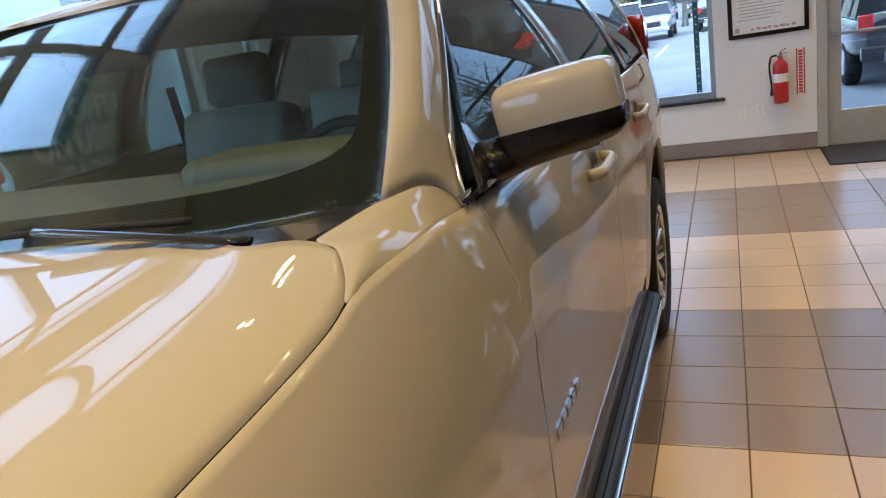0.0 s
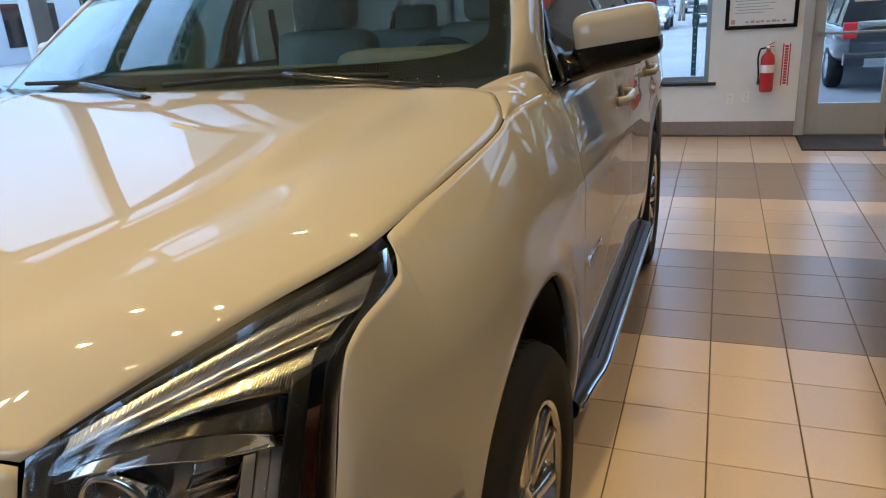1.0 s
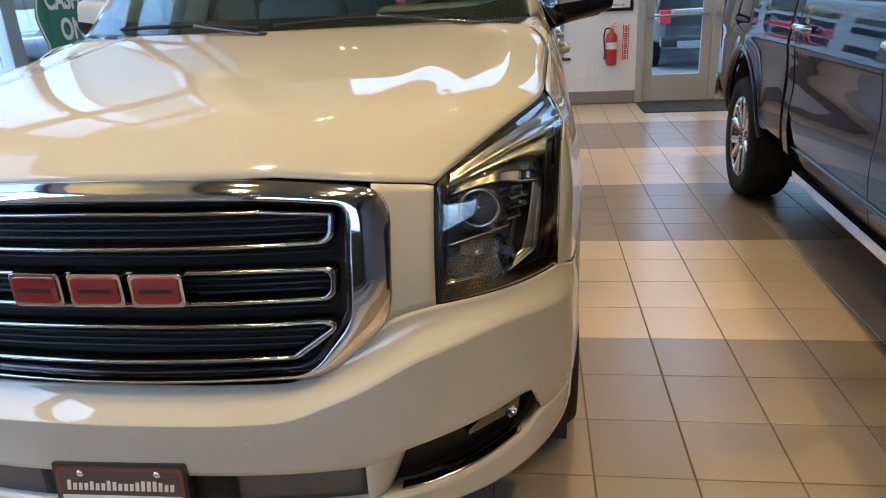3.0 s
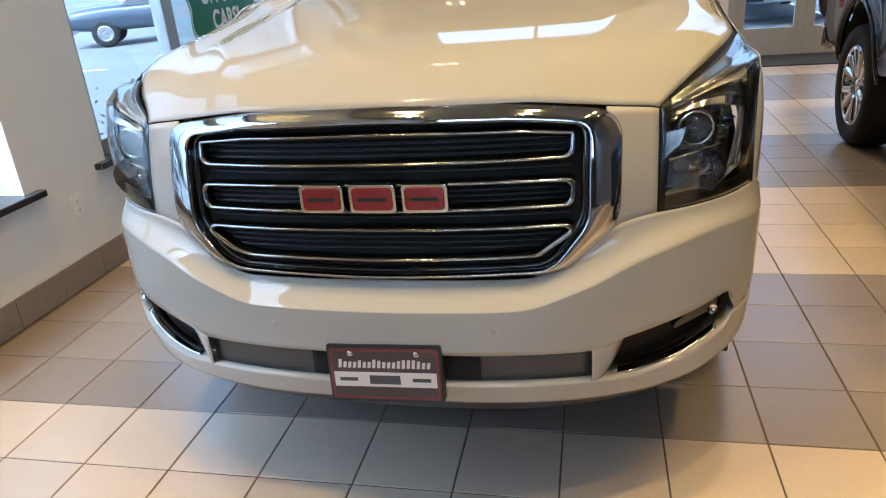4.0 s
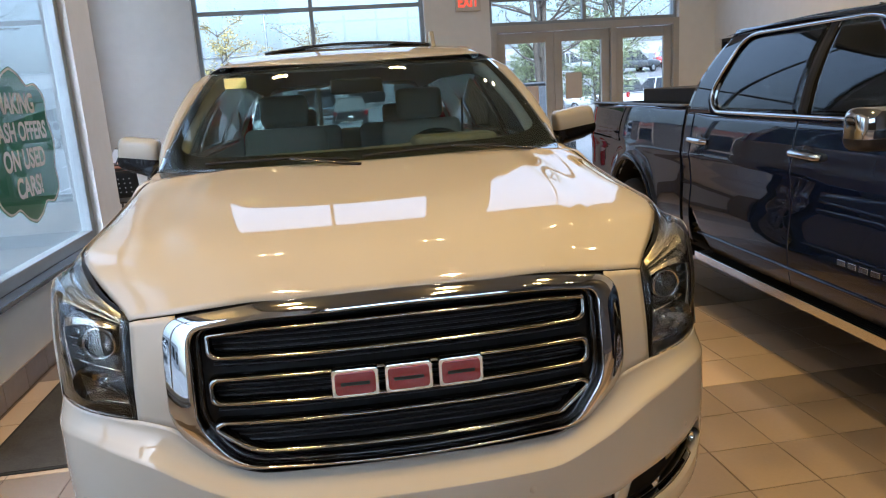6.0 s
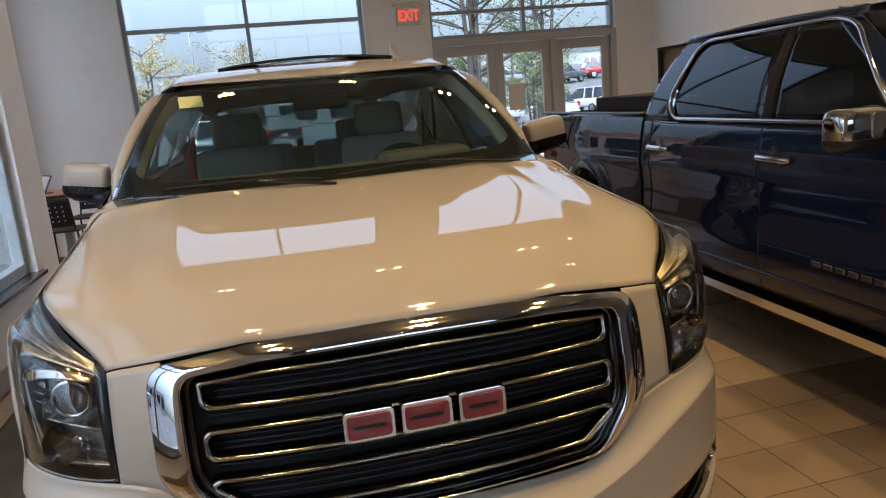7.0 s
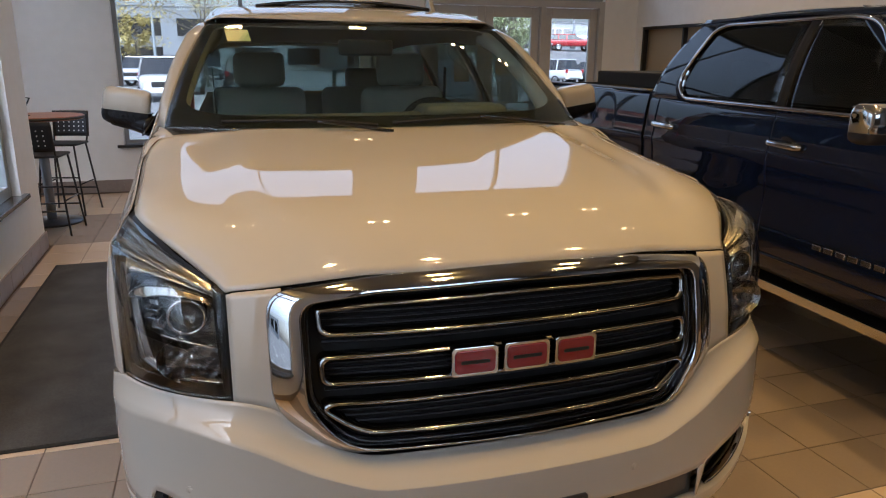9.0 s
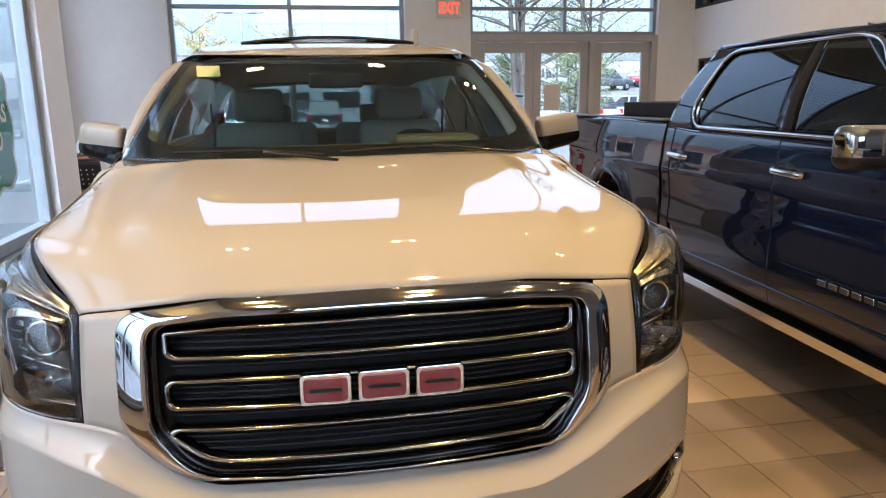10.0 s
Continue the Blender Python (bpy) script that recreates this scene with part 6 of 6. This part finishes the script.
# tablet stand on the table
tv = thing("display_stand", "tilted black display on the bar table", "display", pose(-2.47, 6.55, 1.083, 0, 0, -60))
part("screen", box(-.13, .13, -.006, .006, .02, .20, m=pose(0, 0, 0, -28)), GLOSSY_BLACK, tv, bevel=.004)
part("bezel_light", box(-.115, .115, -.0075, -.0065, .035, .185, m=pose(0, 0, 0, -28)), PAPER, tv)
part("foot", box(-.08, .08, -.03, .09, .0, .008), STEEL_BK, tv)

# ---- outside: pavement, car park, cars, trees, buildings ----
GZ = -.13
tagged(obj("pavement", box(-4.6, XR + 3, YB + .305, YB + 2.0, GZ + .001, -.02), CONCRETE, bevel=.01), "grey concrete pavement behind the building", "pavement", kind="structure")
tagged(obj("pavement_side", box(-3.75, XL - .305, YF, 5.19, GZ + .001, -.02), CONCRETE, bevel=.01), "grey concrete pavement along the side windows", "pavement", kind="structure")
bm = bmesh.new()
for i in range(9):
    box(-9.0 + i * 2.75, -8.9 + i * 2.75, 13.2, 18.2, GZ, GZ + .004, bm=bm)
    box(-9.0 + i * 2.75, -8.9 + i * 2.75, 24.5, 29.5, GZ, GZ + .004, bm=bm)
for i in range(8):
    box(-14.0, -9.0, -9 + i * 2.9, -8.9 + i * 2.9, GZ, GZ + .004, bm=bm)
tagged(obj("lane_marking", bm, LINE_PAINT), "white painted parking bays", "road marking", kind="structure")

paints = {}


def car_paint(rgb):
    if rgb not in paints:
        paints[rgb] = material("parked_car_paint", rgb, 0.35, 0.2, coat=1.0, coat_rough=.04, stain=.02)
    return paints[rgb]


def parked(m, rgb, label, tall=1.70, length=4.8, bed=False):
    """A parked car: nose at -y, tail at +y, centred on its wheels."""
    c = thing("parked_car", label, "car", m, group="cars in the car park")
    paint = car_paint(rgb)
    L = length / 2
    body = spline((-L, .86), (-L + .25, .93), (0, .94), (L - .3, .93), (L, .86))
    hood = spline((-L, .86), (-L + .2, .98), (-L + 1.35, 1.06), (L - .1, 1.06), (L, .98))

    def shell(u, v):
        y = -L + 2 * L * u
        a = -math.pi * .5 + 2 * math.pi * v
        q = (a + math.pi / 2) / (2 * math.pi)
        w, t, b = body(y), hood(y), .38 + .10 * abs(2 * u - 1) ** 6
        ca, sa = math.cos(a), math.sin(a)
        k = 1 - .10 * abs(2 * u - 1) ** 10
        return (w * k * abs(ca) ** .35 * (1 if ca > 0 else -1), y, (t + b) / 2 + (t - b) / 2 * abs(sa) ** .5 * (1 if sa > 0 else -1))
    bm = grid(shell, 26, 28)
    for s in (0, 1):
        bm.faces.new([bm.verts.new(shell(s, j / 28)) for j in range(28)])
    part("body", bm, paint, c, smooth=True)
    r0, r1 = (-L + 1.45, L - .35) if not bed else (-L + 1.45, .75)

    def house(inset, z0, z1, name, mat):
        bm = bmesh.new()
        n = 10
        lo, hi = [], []
        for s in (-1, 1):
            for i in range(n + 1):
                u = i / n
                lo.append(bm.verts.new((s * (.86 - inset), r0 + (r1 - r0) * u, z0)))
                hi.append(bm.verts.new((s * (.66 - inset), r0 + .78 + (r1 - .24 - r0 - .78) * u, z1)))
        k = n + 1
        for s in (0, 1):
            for i in range(n):
                q = s * k + i
                bm.faces.new((lo[q], lo[q + 1], hi[q + 1], hi[q]))
        bm.faces.new((lo[0], lo[k], hi[k], hi[0]))
        bm.faces.new((lo[n], lo[k + n], hi[k + n], hi[n]))
        for i in range(n):
            bm.faces.new((hi[i], hi[i + 1], hi[k + i + 1], hi[k + i]))
        return part(name, bm, mat, c)
    house(.0, 1.0, tall - .06, "glasshouse", GLOSSY_BLACK)
    bm = bmesh.new()
    box(-.665, .665, r0 + .72, r1 - .20, tall - .07, tall, bm=bm)
    part("roof", bm, paint, c, bevel=.03)
    for s in (-1, 1):
        for y in ((r0 + r1) / 2 + .1, r1 - .55):
            part("pillar", bar((s * .868, y, 1.02), (s * .67, y - .05, tall - .05), .10, .012, up=(1, 0, 0)), paint, c)
        part("head_lamp", box(s * .74 - .13, s * .74 + .13, -L - .012, -L + .1, .74, .88), LENS_FAR, c, bevel=.02)
        part("tail_lamp", box(s * .78 - .10, s * .78 + .10, L - .06, L + .014, .82, 1.06), RED_LAMP, c, bevel=.02)
        for y in (-L + .92, L - .95):
            t = part("tyre", lathe([(.20, -.11), (.31, -.11), (.345, -.07), (.345, .07), (.31, .11), (.20, .11)], 24, m=Matrix.Translation((s * .82, y, .345)) @ pose(0, 0, 0, 0, 90, 0)), RUBBER, c, smooth=True)
            part("rim", lathe([(.001, .115), (.06, .118), (.17, .095), (.205, .112), (.21, .09)], 20, m=Matrix.Translation((s * .82, y, .345)) @ pose(0, 0, 0, 0, 90 * s, 0)), CHROME_S, t, smooth=True)
    part("grille", box(-.5, .5, -L - .014, -L + .05, .58, .80), BLACK, c, bevel=.02)
    part("rear_bumper", box(-.84, .84, L - .08, L + .03, .42, .62), BLACK if bed else paint, c, bevel=.03)
    if not bed:
        part("skid_plate", box(-.56, .56, L + .0305, L + .045, .40, .53), CHROME_S, c, bevel=.01)
        part("tail_trim", box(-.66, .66, L - .02, L + .012, .99, 1.03), CHROME_S, c)
    part("bumper", box(-.84, .84, -L - .03, -L + .08, .36, .55), paint, c, bevel=.03)
    part("plate", box(-.15, .15, L + .0305, L + .034, .70, .80) if not bed else box(-.15, .15, L + .0305, L + .034, .47, .57), PAPER, c)
    return c


LENS_FAR = material("far_lamp", (0.6, 0.62, 0.64), 0.1, coat=.8)
WHITE, SILVER, DGREY, BLK, RED, BLUEGREY, SLATE = (.72, .73, .74), (.36, .37, .39), (.06, .065, .07), (.012, .012, .014), (.35, .015, .02), (.10, .12, .14), (.035, .05, .075)
rise = spline((48, 0), (57, 2.1), (75, 3.4), (140, 6.5))
hill = lambda y: GZ + rise(y)
tagged(obj("bank", grid(lambda u, v: (6 + 120 * u + 14 * (1 - u) * (1 - v), 47.6 + 92 * v ** 1.5, hill(47.6 + 92 * v ** 1.5) + (.0 if v > 0 else -.05)), 12, 30), ASPHALT, smooth=True), "grey rising bank of the far car park", "ground", kind="structure")
fleet = [
    (pose(3.92, 14.8, GZ, 0, 0, 181), (.02, .022, .025), "dark grey parked utility vehicle with red tail lamps", 1.82, 4.9, False),
    (pose(1.05, 37.7, GZ, 0, 0, 180), BLK, "black parked utility vehicle in a parking bay", 1.75, 4.7, False),
    (pose(-2.5, 31.3, GZ, 0, 0, 6), WHITE, "white parked utility vehicle facing the showroom", 1.76, 4.7, False),
    (pose(-4.7, 47.5, GZ, 0, 0, -8), WHITE, "white parked wagon in a far parking bay", 1.72, 4.6, False),
    (pose(-7.0, 46.0, GZ, 0, 0, 120), RED, "red parked pickup seen from behind", 1.85, 5.4, True),
    (pose(-3.0, 60.0, GZ, 0, 0, 0), BLK, "black parked utility vehicle in a far bay", 1.80, 4.7, False),
    (pose(-0.4, 59.0, GZ, 0, 0, 0), DGREY, "dark grey parked utility vehicle in a far bay", 1.80, 4.7, False),
    (pose(-8.6, 60.0, GZ, 0, 0, 0), SILVER, "silver parked saloon in a far bay", 1.50, 4.6, False),
    (pose(-1.75, 36.4, GZ, 0, 0, 0), SILVER, "silver parked hatchback in a parking bay", 1.55, 4.4, False),
    (pose(15.0, 36.3, GZ, 0, 0, 205), WHITE, "white parked utility vehicle with red tail lamps", 1.76, 4.7, False),
    (pose(22.2, 45.0, GZ, 0, 0, 200), WHITE, "white parked wagon with red tail lamps", 1.74, 4.7, False),
    (pose(25.6, 46.0, GZ, 0, 0, 196), DGREY, "dark parked hatchback in a parking bay", 1.55, 4.2, False),
    (pose(18.2, 46.5, GZ, 0, 0, 100), SILVER, "silver parked saloon in a parking bay", 1.46, 4.6, False),
    (pose(11.5, 40.5, GZ, 0, 0, 95), BLUEGREY, "blue grey parked saloon in a parking bay", 1.46, 4.7, False),
    (pose(26.0, 58.0, hill(58), 0, 0, 110), DGREY, "dark parked pickup up on the bank", 1.85, 5.5, True),
    (pose(32.0, 60.5, hill(60.5), 0, 0, 75), RED, "dark red parked saloon up on the bank", 1.50, 4.7, False),
    (pose(37.0, 71.0, hill(71), 0, 0, 70), WHITE, "white parked utility vehicle up on the bank", 1.74, 4.7, False),
    (pose(20.5, 59.5, hill(59.5), 0, 0, 100), SILVER, "silver parked pickup up on the bank", 1.85, 5.5, True),
    (pose(26.5, 71.0, hill(71), 0, 0, 85), BLUEGREY, "blue grey parked saloon up on the bank", 1.46, 4.7, False),
    (pose(-8.6, 4.9, GZ, 0, 0, 2), BLUEGREY, "blue grey parked utility vehicle beside the building", 1.78, 4.8, False),
    (pose(-11.0, 17.4, GZ, 0, 0, -62), SLATE, "dark slate parked utility vehicle by the bushes", 1.74, 5.2, False),
    (pose(-13.6, 8.2, GZ, 0, 0, 88), RED, "red parked van in a parking bay", 1.95, 4.9, False),
    (pose(-13.6, 1.4, GZ, 0, 0, 92), WHITE, "white parked saloon in a parking bay", 1.5, 4.6, False),
]
for m, rgb, label, tall, length, bed in fleet:
    parked(m, rgb, label, tall, length, bed)

# sign post by the back window, lamp posts
ps = thing("sign_post", "green perforated steel post on the pavement", "post", pose(1.08, YB + 1.0, -.02))
part("post", box(-.028, .028, -.02, .02, 0, 2.2), material("post_green", (0.03, 0.09, 0.075), 0.5, 0.3, stain=.1), ps)
for k in range(25):
    part("hole", lathe([(.001, 0), (.007, 0)], 8, m=pose(0, -.0205, .1 + k * .08, 90)), PAPER, ps)
part("sign_plate", box(-.20, .20, -.028, -.022, 1.55, 2.15), ALU_G, ps)


def lamp_post(m, hgt):
    lp = thing("street_lamp", "tall grey car park lamp post with two heads", "street lamp", m, group="car park lamps")
    part("pole", tube(line((0, 0, 0), (0, 0, hgt)), lambda t: .11 - .04 * t, 6, 12), ALU, lp, smooth=True)
    part("arm", box(-1.1, 1.1, -.05, .05, hgt - .06, hgt + .04), ALU, lp)
    for s in (-1, 1):
        part("head", box(s * 1.1 - .55, s * 1.1 + .55, -.25, .25, hgt - .02, hgt + .14), ALU, lp, bevel=.03)
    part("base", tube(line((0, 0, 0), (0, 0, .7)), .28, 2, 16), CONCRETE, lp, smooth=True)


lamp_post(pose(-3.9, 52, GZ), 7.8)
lamp_post(pose(34.0, 64, hill(64)), 8.0)
lamp_post(pose(12.3, 31, GZ), 5.2)

# trees
BARK = material("bark", (0.09, 0.075, 0.06), 0.9, grain=.25, grain_size=12, stretch=(1, 1, .2), bump=.6, bump_size=30)
LEAF_Y = material("yellow_leaf", (0.36, 0.29, 0.09), 0.6, vary=.3, grain=.3, grain_size=2)
LEAF_G = material("green_leaf", (0.20, 0.235, 0.11), 0.6, vary=.3, grain=.3, grain_size=2)


def tree(x, y, hgt, seed, leaf, label, leaves=1500, spread=.45, trunks=1, size=.11):
    r = random.Random(seed)
    t = thing("tree", label, "tree", pose(x, y, GZ), group="car park trees")
    tips = []
    bark = bmesh.new()
    limbs = bmesh.new()
    for k in range(trunks):
        lean = Vector((r.uniform(-.2, .2), r.uniform(-.2, .2), 0)) * (1.6 if trunks > 1 else .5) * hgt * .25
        base = Vector((r.uniform(-.2, .2), r.uniform(-.2, .2), 0)) * (trunks > 1)
        top = base + lean + Vector((0, 0, hgt * .86))
        mid = base + lean * .35 + Vector((r.uniform(-.1, .1), r.uniform(-.1, .1), hgt * .42))
        cv = path(tuple(base), tuple(mid), tuple(top))
        rad = .018 * hgt / (1.5 if trunks > 1 else 1)
        tube(cv, lambda q: rad * (1 - .85 * q) + .008, 14, 7, bm=bark)
        for j in range(9 if trunks > 1 else 16):
            q = r.uniform(.28, .97)
            a = r.uniform(0, 2 * math.pi)
            ln = hgt * spread * (1.05 - q * .75) * r.uniform(.6, 1.1)
            p0 = cv(q)
            p1 = p0 + Vector((math.cos(a), math.sin(a), r.uniform(.25, .8))) * ln * .5
            p2 = p1 + Vector((math.cos(a + r.uniform(-.5, .5)), math.sin(a + r.uniform(-.5, .5)), r.uniform(.1, .7))) * ln * .5
            bc = path(tuple(p0), tuple(p1), tuple(p2))
            tube(bc, lambda w: rad * .35 * (1 - .8 * w) + .005, 7, 5, bm=limbs)
            for w in (.45, .6, .75, .88, 1.0):
                tips.append((bc(w), ln))
                if r.random() < .7:
                    d = Vector((r.uniform(-1, 1), r.uniform(-1, 1), r.uniform(-.2, .8))).normalized() * ln * .28
                    tube(line(bc(w), bc(w) + d), lambda w2: .008 * (1 - w2) + .003, 2, 4, bm=limbs)
                    tips.append((bc(w) + d, ln))
    part("trunk", bark, BARK, t, smooth=True)
    part("limbs", limbs, BARK, t, smooth=True)["kind"] = "stuff"
    vs, fs = [], []
    for i in range(leaves):
        p, ln = tips[r.randrange(len(tips))]
        c = p + Vector((r.gauss(0, 1), r.gauss(0, 1), r.gauss(0, .8))) * ln * .13
        u = Vector((r.uniform(-1, 1), r.uniform(-1, 1), r.uniform(-.6, .6))).normalized() * size * r.uniform(.6, 1.3)
        w = u.cross(Vector((r.uniform(-1, 1), r.uniform(-1, 1), r.uniform(-1, 1)))).normalized() * size * .45
        k = len(vs)
        vs += [c - u, c + w, c + u, c - w]
        fs.append((k, k + 1, k + 2, k + 3))
    me = bpy.data.meshes.new("crown")
    me.from_pydata(vs, [], fs)
    me.materials.append(leaf)
    o = new("crown", me)
    o.parent = t
    o["kind"] = "stuff"


tree(-5.8, 43.0, 7.0, 1, LEAF_Y, "thin autumn tree with sparse yellow leaves", 2600, .62, 2, .075)
tree(-0.7, 44.5, 6.7, 2, LEAF_Y, "thin autumn tree with sparse yellow leaves", 2300, .62, 2, .075)
tree(-5.2, 57.0, 5.0, 9, LEAF_Y, "small dense yellow autumn tree", 1800, .5, 2, .13)
tree(7.2, 22.0, 9.5, 3, LEAF_G, "many stemmed tree with sparse green leaves", 2600, .40, 5, .05)
tree(11.6, 27.0, 9.5, 5, LEAF_G, "many stemmed tree with sparse green leaves", 3600, .42, 4, .055)
tree(15.4, 41.0, 8.5, 6, LEAF_G, "tree with thin green leaves", 4200, .42, 2, .07)
tree(9.6, 23.5, 3.8, 7, LEAF_G, "low green shrub tree by the parking bays", 5200, .5, 4, .05)
tree(7.6, 24.5, 3.6, 8, LEAF_G, "low green shrub tree by the parking bays", 5200, .5, 4, .05)

# bush under the side window
BUSH = material("bush_leaf", (0.10, 0.055, 0.045), 0.65, vary=.3, grain=.4, grain_size=8)
r = random.Random(11)
for bx, by, bh in ((-4.35, 4.05, .80), (-4.45, 6.5, .75), (-4.35, 1.0, .7)):
    b = thing("bush", "low russet bush in the planting strip", "bush", pose(bx, by, GZ), group="bushes by the side windows")
    stems = bmesh.new()
    vs, fs = [], []
    for i in range(46):
        a, el = r.uniform(0, 2 * math.pi), r.uniform(.25, 1.4)
        d = Vector((math.cos(a) * math.cos(el), math.sin(a) * math.cos(el), math.sin(el)))
        ln = bh * r.uniform(.75, 1.1)
        cv = path((0, 0, 0), tuple(d * ln * .5 + Vector((0, 0, .03))), tuple(d * ln))
        tube(cv, lambda q: .006 * (1 - .7 * q) + .0015, 5, 4, bm=stems)
        for j in range(60):
            p = cv(r.uniform(.35, 1.0)) + Vector((r.gauss(0, .05), r.gauss(0, .05), r.gauss(0, .05)))
            u = Vector((r.uniform(-1, 1), r.uniform(-1, 1), r.uniform(-1, 1))).normalized() * .024 * r.uniform(.7, 1.5)
            w = u.cross(Vector((r.uniform(-1, 1), r.uniform(-1, 1), r.uniform(-1, 1)))).normalized() * .013
            k = len(vs)
            vs += [p - u, p + w, p + u, p - w]
            fs.append((k, k + 1, k + 2, k + 3))
    part("stems", stems, BARK, b)["kind"] = "stuff"
    me = bpy.data.meshes.new("leaves")
    me.from_pydata(vs, [], fs)
    me.materials.append(BUSH)
    o = new("leaves", me)
    o.parent = b
    o["kind"] = "stuff"

# far buildings
FACADE = material("pale_facade", (0.42, 0.43, 0.44), 0.8, stain=.05, stain_size=.1, grain=.03, grain_size=1)
FACADE_G = material("grey_facade", (0.20, 0.215, 0.23), 0.6, stain=.05, stain_size=.1)
BRICKY = material("tan_facade", (0.36, 0.26, 0.20), 0.85, stain=.06, stain_size=.2, grain=.06, grain_size=3)
ORANGE = material("orange_fascia", (0.28, 0.07, 0.035), 0.6, stain=.04)


def building(x, y, w, d, h, mat, label, floors=1, bays=6, band=None):
    b = thing("building", label, "building", pose(x, y, GZ))
    part("wall", box(-w / 2, w / 2, 0, d, 0, h), mat, b)
    part("roof_edge", box(-w / 2 - .15, w / 2 + .15, -.15, d, h, h + .35), FACADE_G, b)
    if band:
        part("fascia_band", box(-w / 2 - .1, w / 2 + .1, -.12, -.005, h - .9, h - .1), band, b)
    for f in range(floors):
        for i in range(bays):
            x0 = -w / 2 + w * (i + .14) / bays
            x1 = -w / 2 + w * (i + .86) / bays
            z0 = .7 + f * (h - .8) / floors
            z1 = z0 + (h - .8) / floors * .62
            wd = part("window", box(x0, x1, -.06, -.01, z0, z1), GLOSSY_BLACK, b)
            part("window_sill", box(x0 - .05, x1 + .05, -.14, -.061, z0 - .1, z0), CONCRETE, wd)


building(-8.0, 96, 60, 14, 7.6, FACADE_G, "grey glass fronted building across the car park", 2, 9)
building(60.0, 142, 60, 16, 9.0, FACADE, "long pale warehouse across the car park", 1, 12)
building(-23.0, 44, 16, 9, 4.6, BRICKY, "low shop with an orange fascia", 1, 5, ORANGE)
building(62.0, 58, 34, 14, 6.5, BRICKY, "tan low building at the far side", 1, 8)
wb = thing("building", "pale building beside the car park", "building", pose(-40, 10, GZ, 0, 0, 90))
part("wall", box(-30, 30, 0, 8, 0, 5.5), FACADE, wb)
for i in range(10):
    part("window", box(-28 + i * 5.7, -24 + i * 5.7, -.05, -.005, 1.0, 3.6), GLOSSY_BLACK, wb)

# ---- ground outside and the tiled floor ----
tagged(obj("ground", box(-900, 900, -900, 900, -.4, -.13), ASPHALT), "grey asphalt of the car park", "ground", kind="structure")
floor = tagged(obj("floor", box(-3.55, XR + .25, YF - .3, YB + .3, -.12, -.0035), GROUT), "sand and taupe striped ceramic tile floor with dark joints", "floor", kind="structure")
half, inset = TP / 2 - .0027, .0018


def tile_mesh(name, mat):
    me = bpy.data.meshes.new(name)
    v = [(x * half, y * half, -.006) for x, y in ((-1, -1), (1, -1), (1, 1), (-1, 1))]
    v += [(x * half, y * half, -.0014) for x, y in ((-1, -1), (1, -1), (1, 1), (-1, 1))]
    v += [(x * (half - inset), y * (half - inset), 0) for x, y in ((-1, -1), (1, -1), (1, 1), (-1, 1))]
    f = [(8, 9, 10, 11)] + [(i, (i + 1) % 4, (i + 1) % 4 + 4, i + 4) for i in range(4)] + [(i + 4, (i + 1) % 4 + 4, (i + 1) % 4 + 8, i + 8) for i in range(4)]
    me.from_pydata(v, [], f)
    me.materials.append(mat)
    return me


LIGHT, DARK = tile_mesh("tile_sand", TILE_L), tile_mesh("tile_taupe", TILE_D)
rest = {True: ([], []), False: ([], [])}
rng = random.Random(4)
for j in range(-36, 25):
    for i in range(-17, 13):
        x, y = TX + (i + .5) * TP, TY + (j + .5) * TP
        if not (-3.25 < x < XR and YF < y < YB) or (x < XL and y < 5.5):
            continue
        dark = (j % 8) < 4
        if XL < x < 2.35 and -1.15 < y < 5.65:
            t = new("tile", DARK if dark else LIGHT)
            t.parent = floor
            t.location = (x, y, rng.uniform(-.0004, .0003))
            t.rotation_euler = (rng.uniform(-.0007, .0007), rng.uniform(-.0007, .0007), rng.uniform(-.001, .001))
        else:
            vs, fs = rest[dark]
            k = len(vs)
            dz = rng.uniform(-.0004, .0003)
            src = (DARK if dark else LIGHT)
            vs += [(q.co.x + x, q.co.y + y, q.co.z + dz) for q in src.vertices]
            fs += [tuple(a + k for a in p.vertices) for p in src.polygons]
for dark, mat in ((True, TILE_D), (False, TILE_L)):
    me = bpy.data.meshes.new("far_tiles")
    me.from_pydata(rest[dark][0], [], rest[dark][1])
    me.materials.append(mat)
    o = new("far_tiles", me)
    o.parent = floor
    o["kind"] = "stuff"
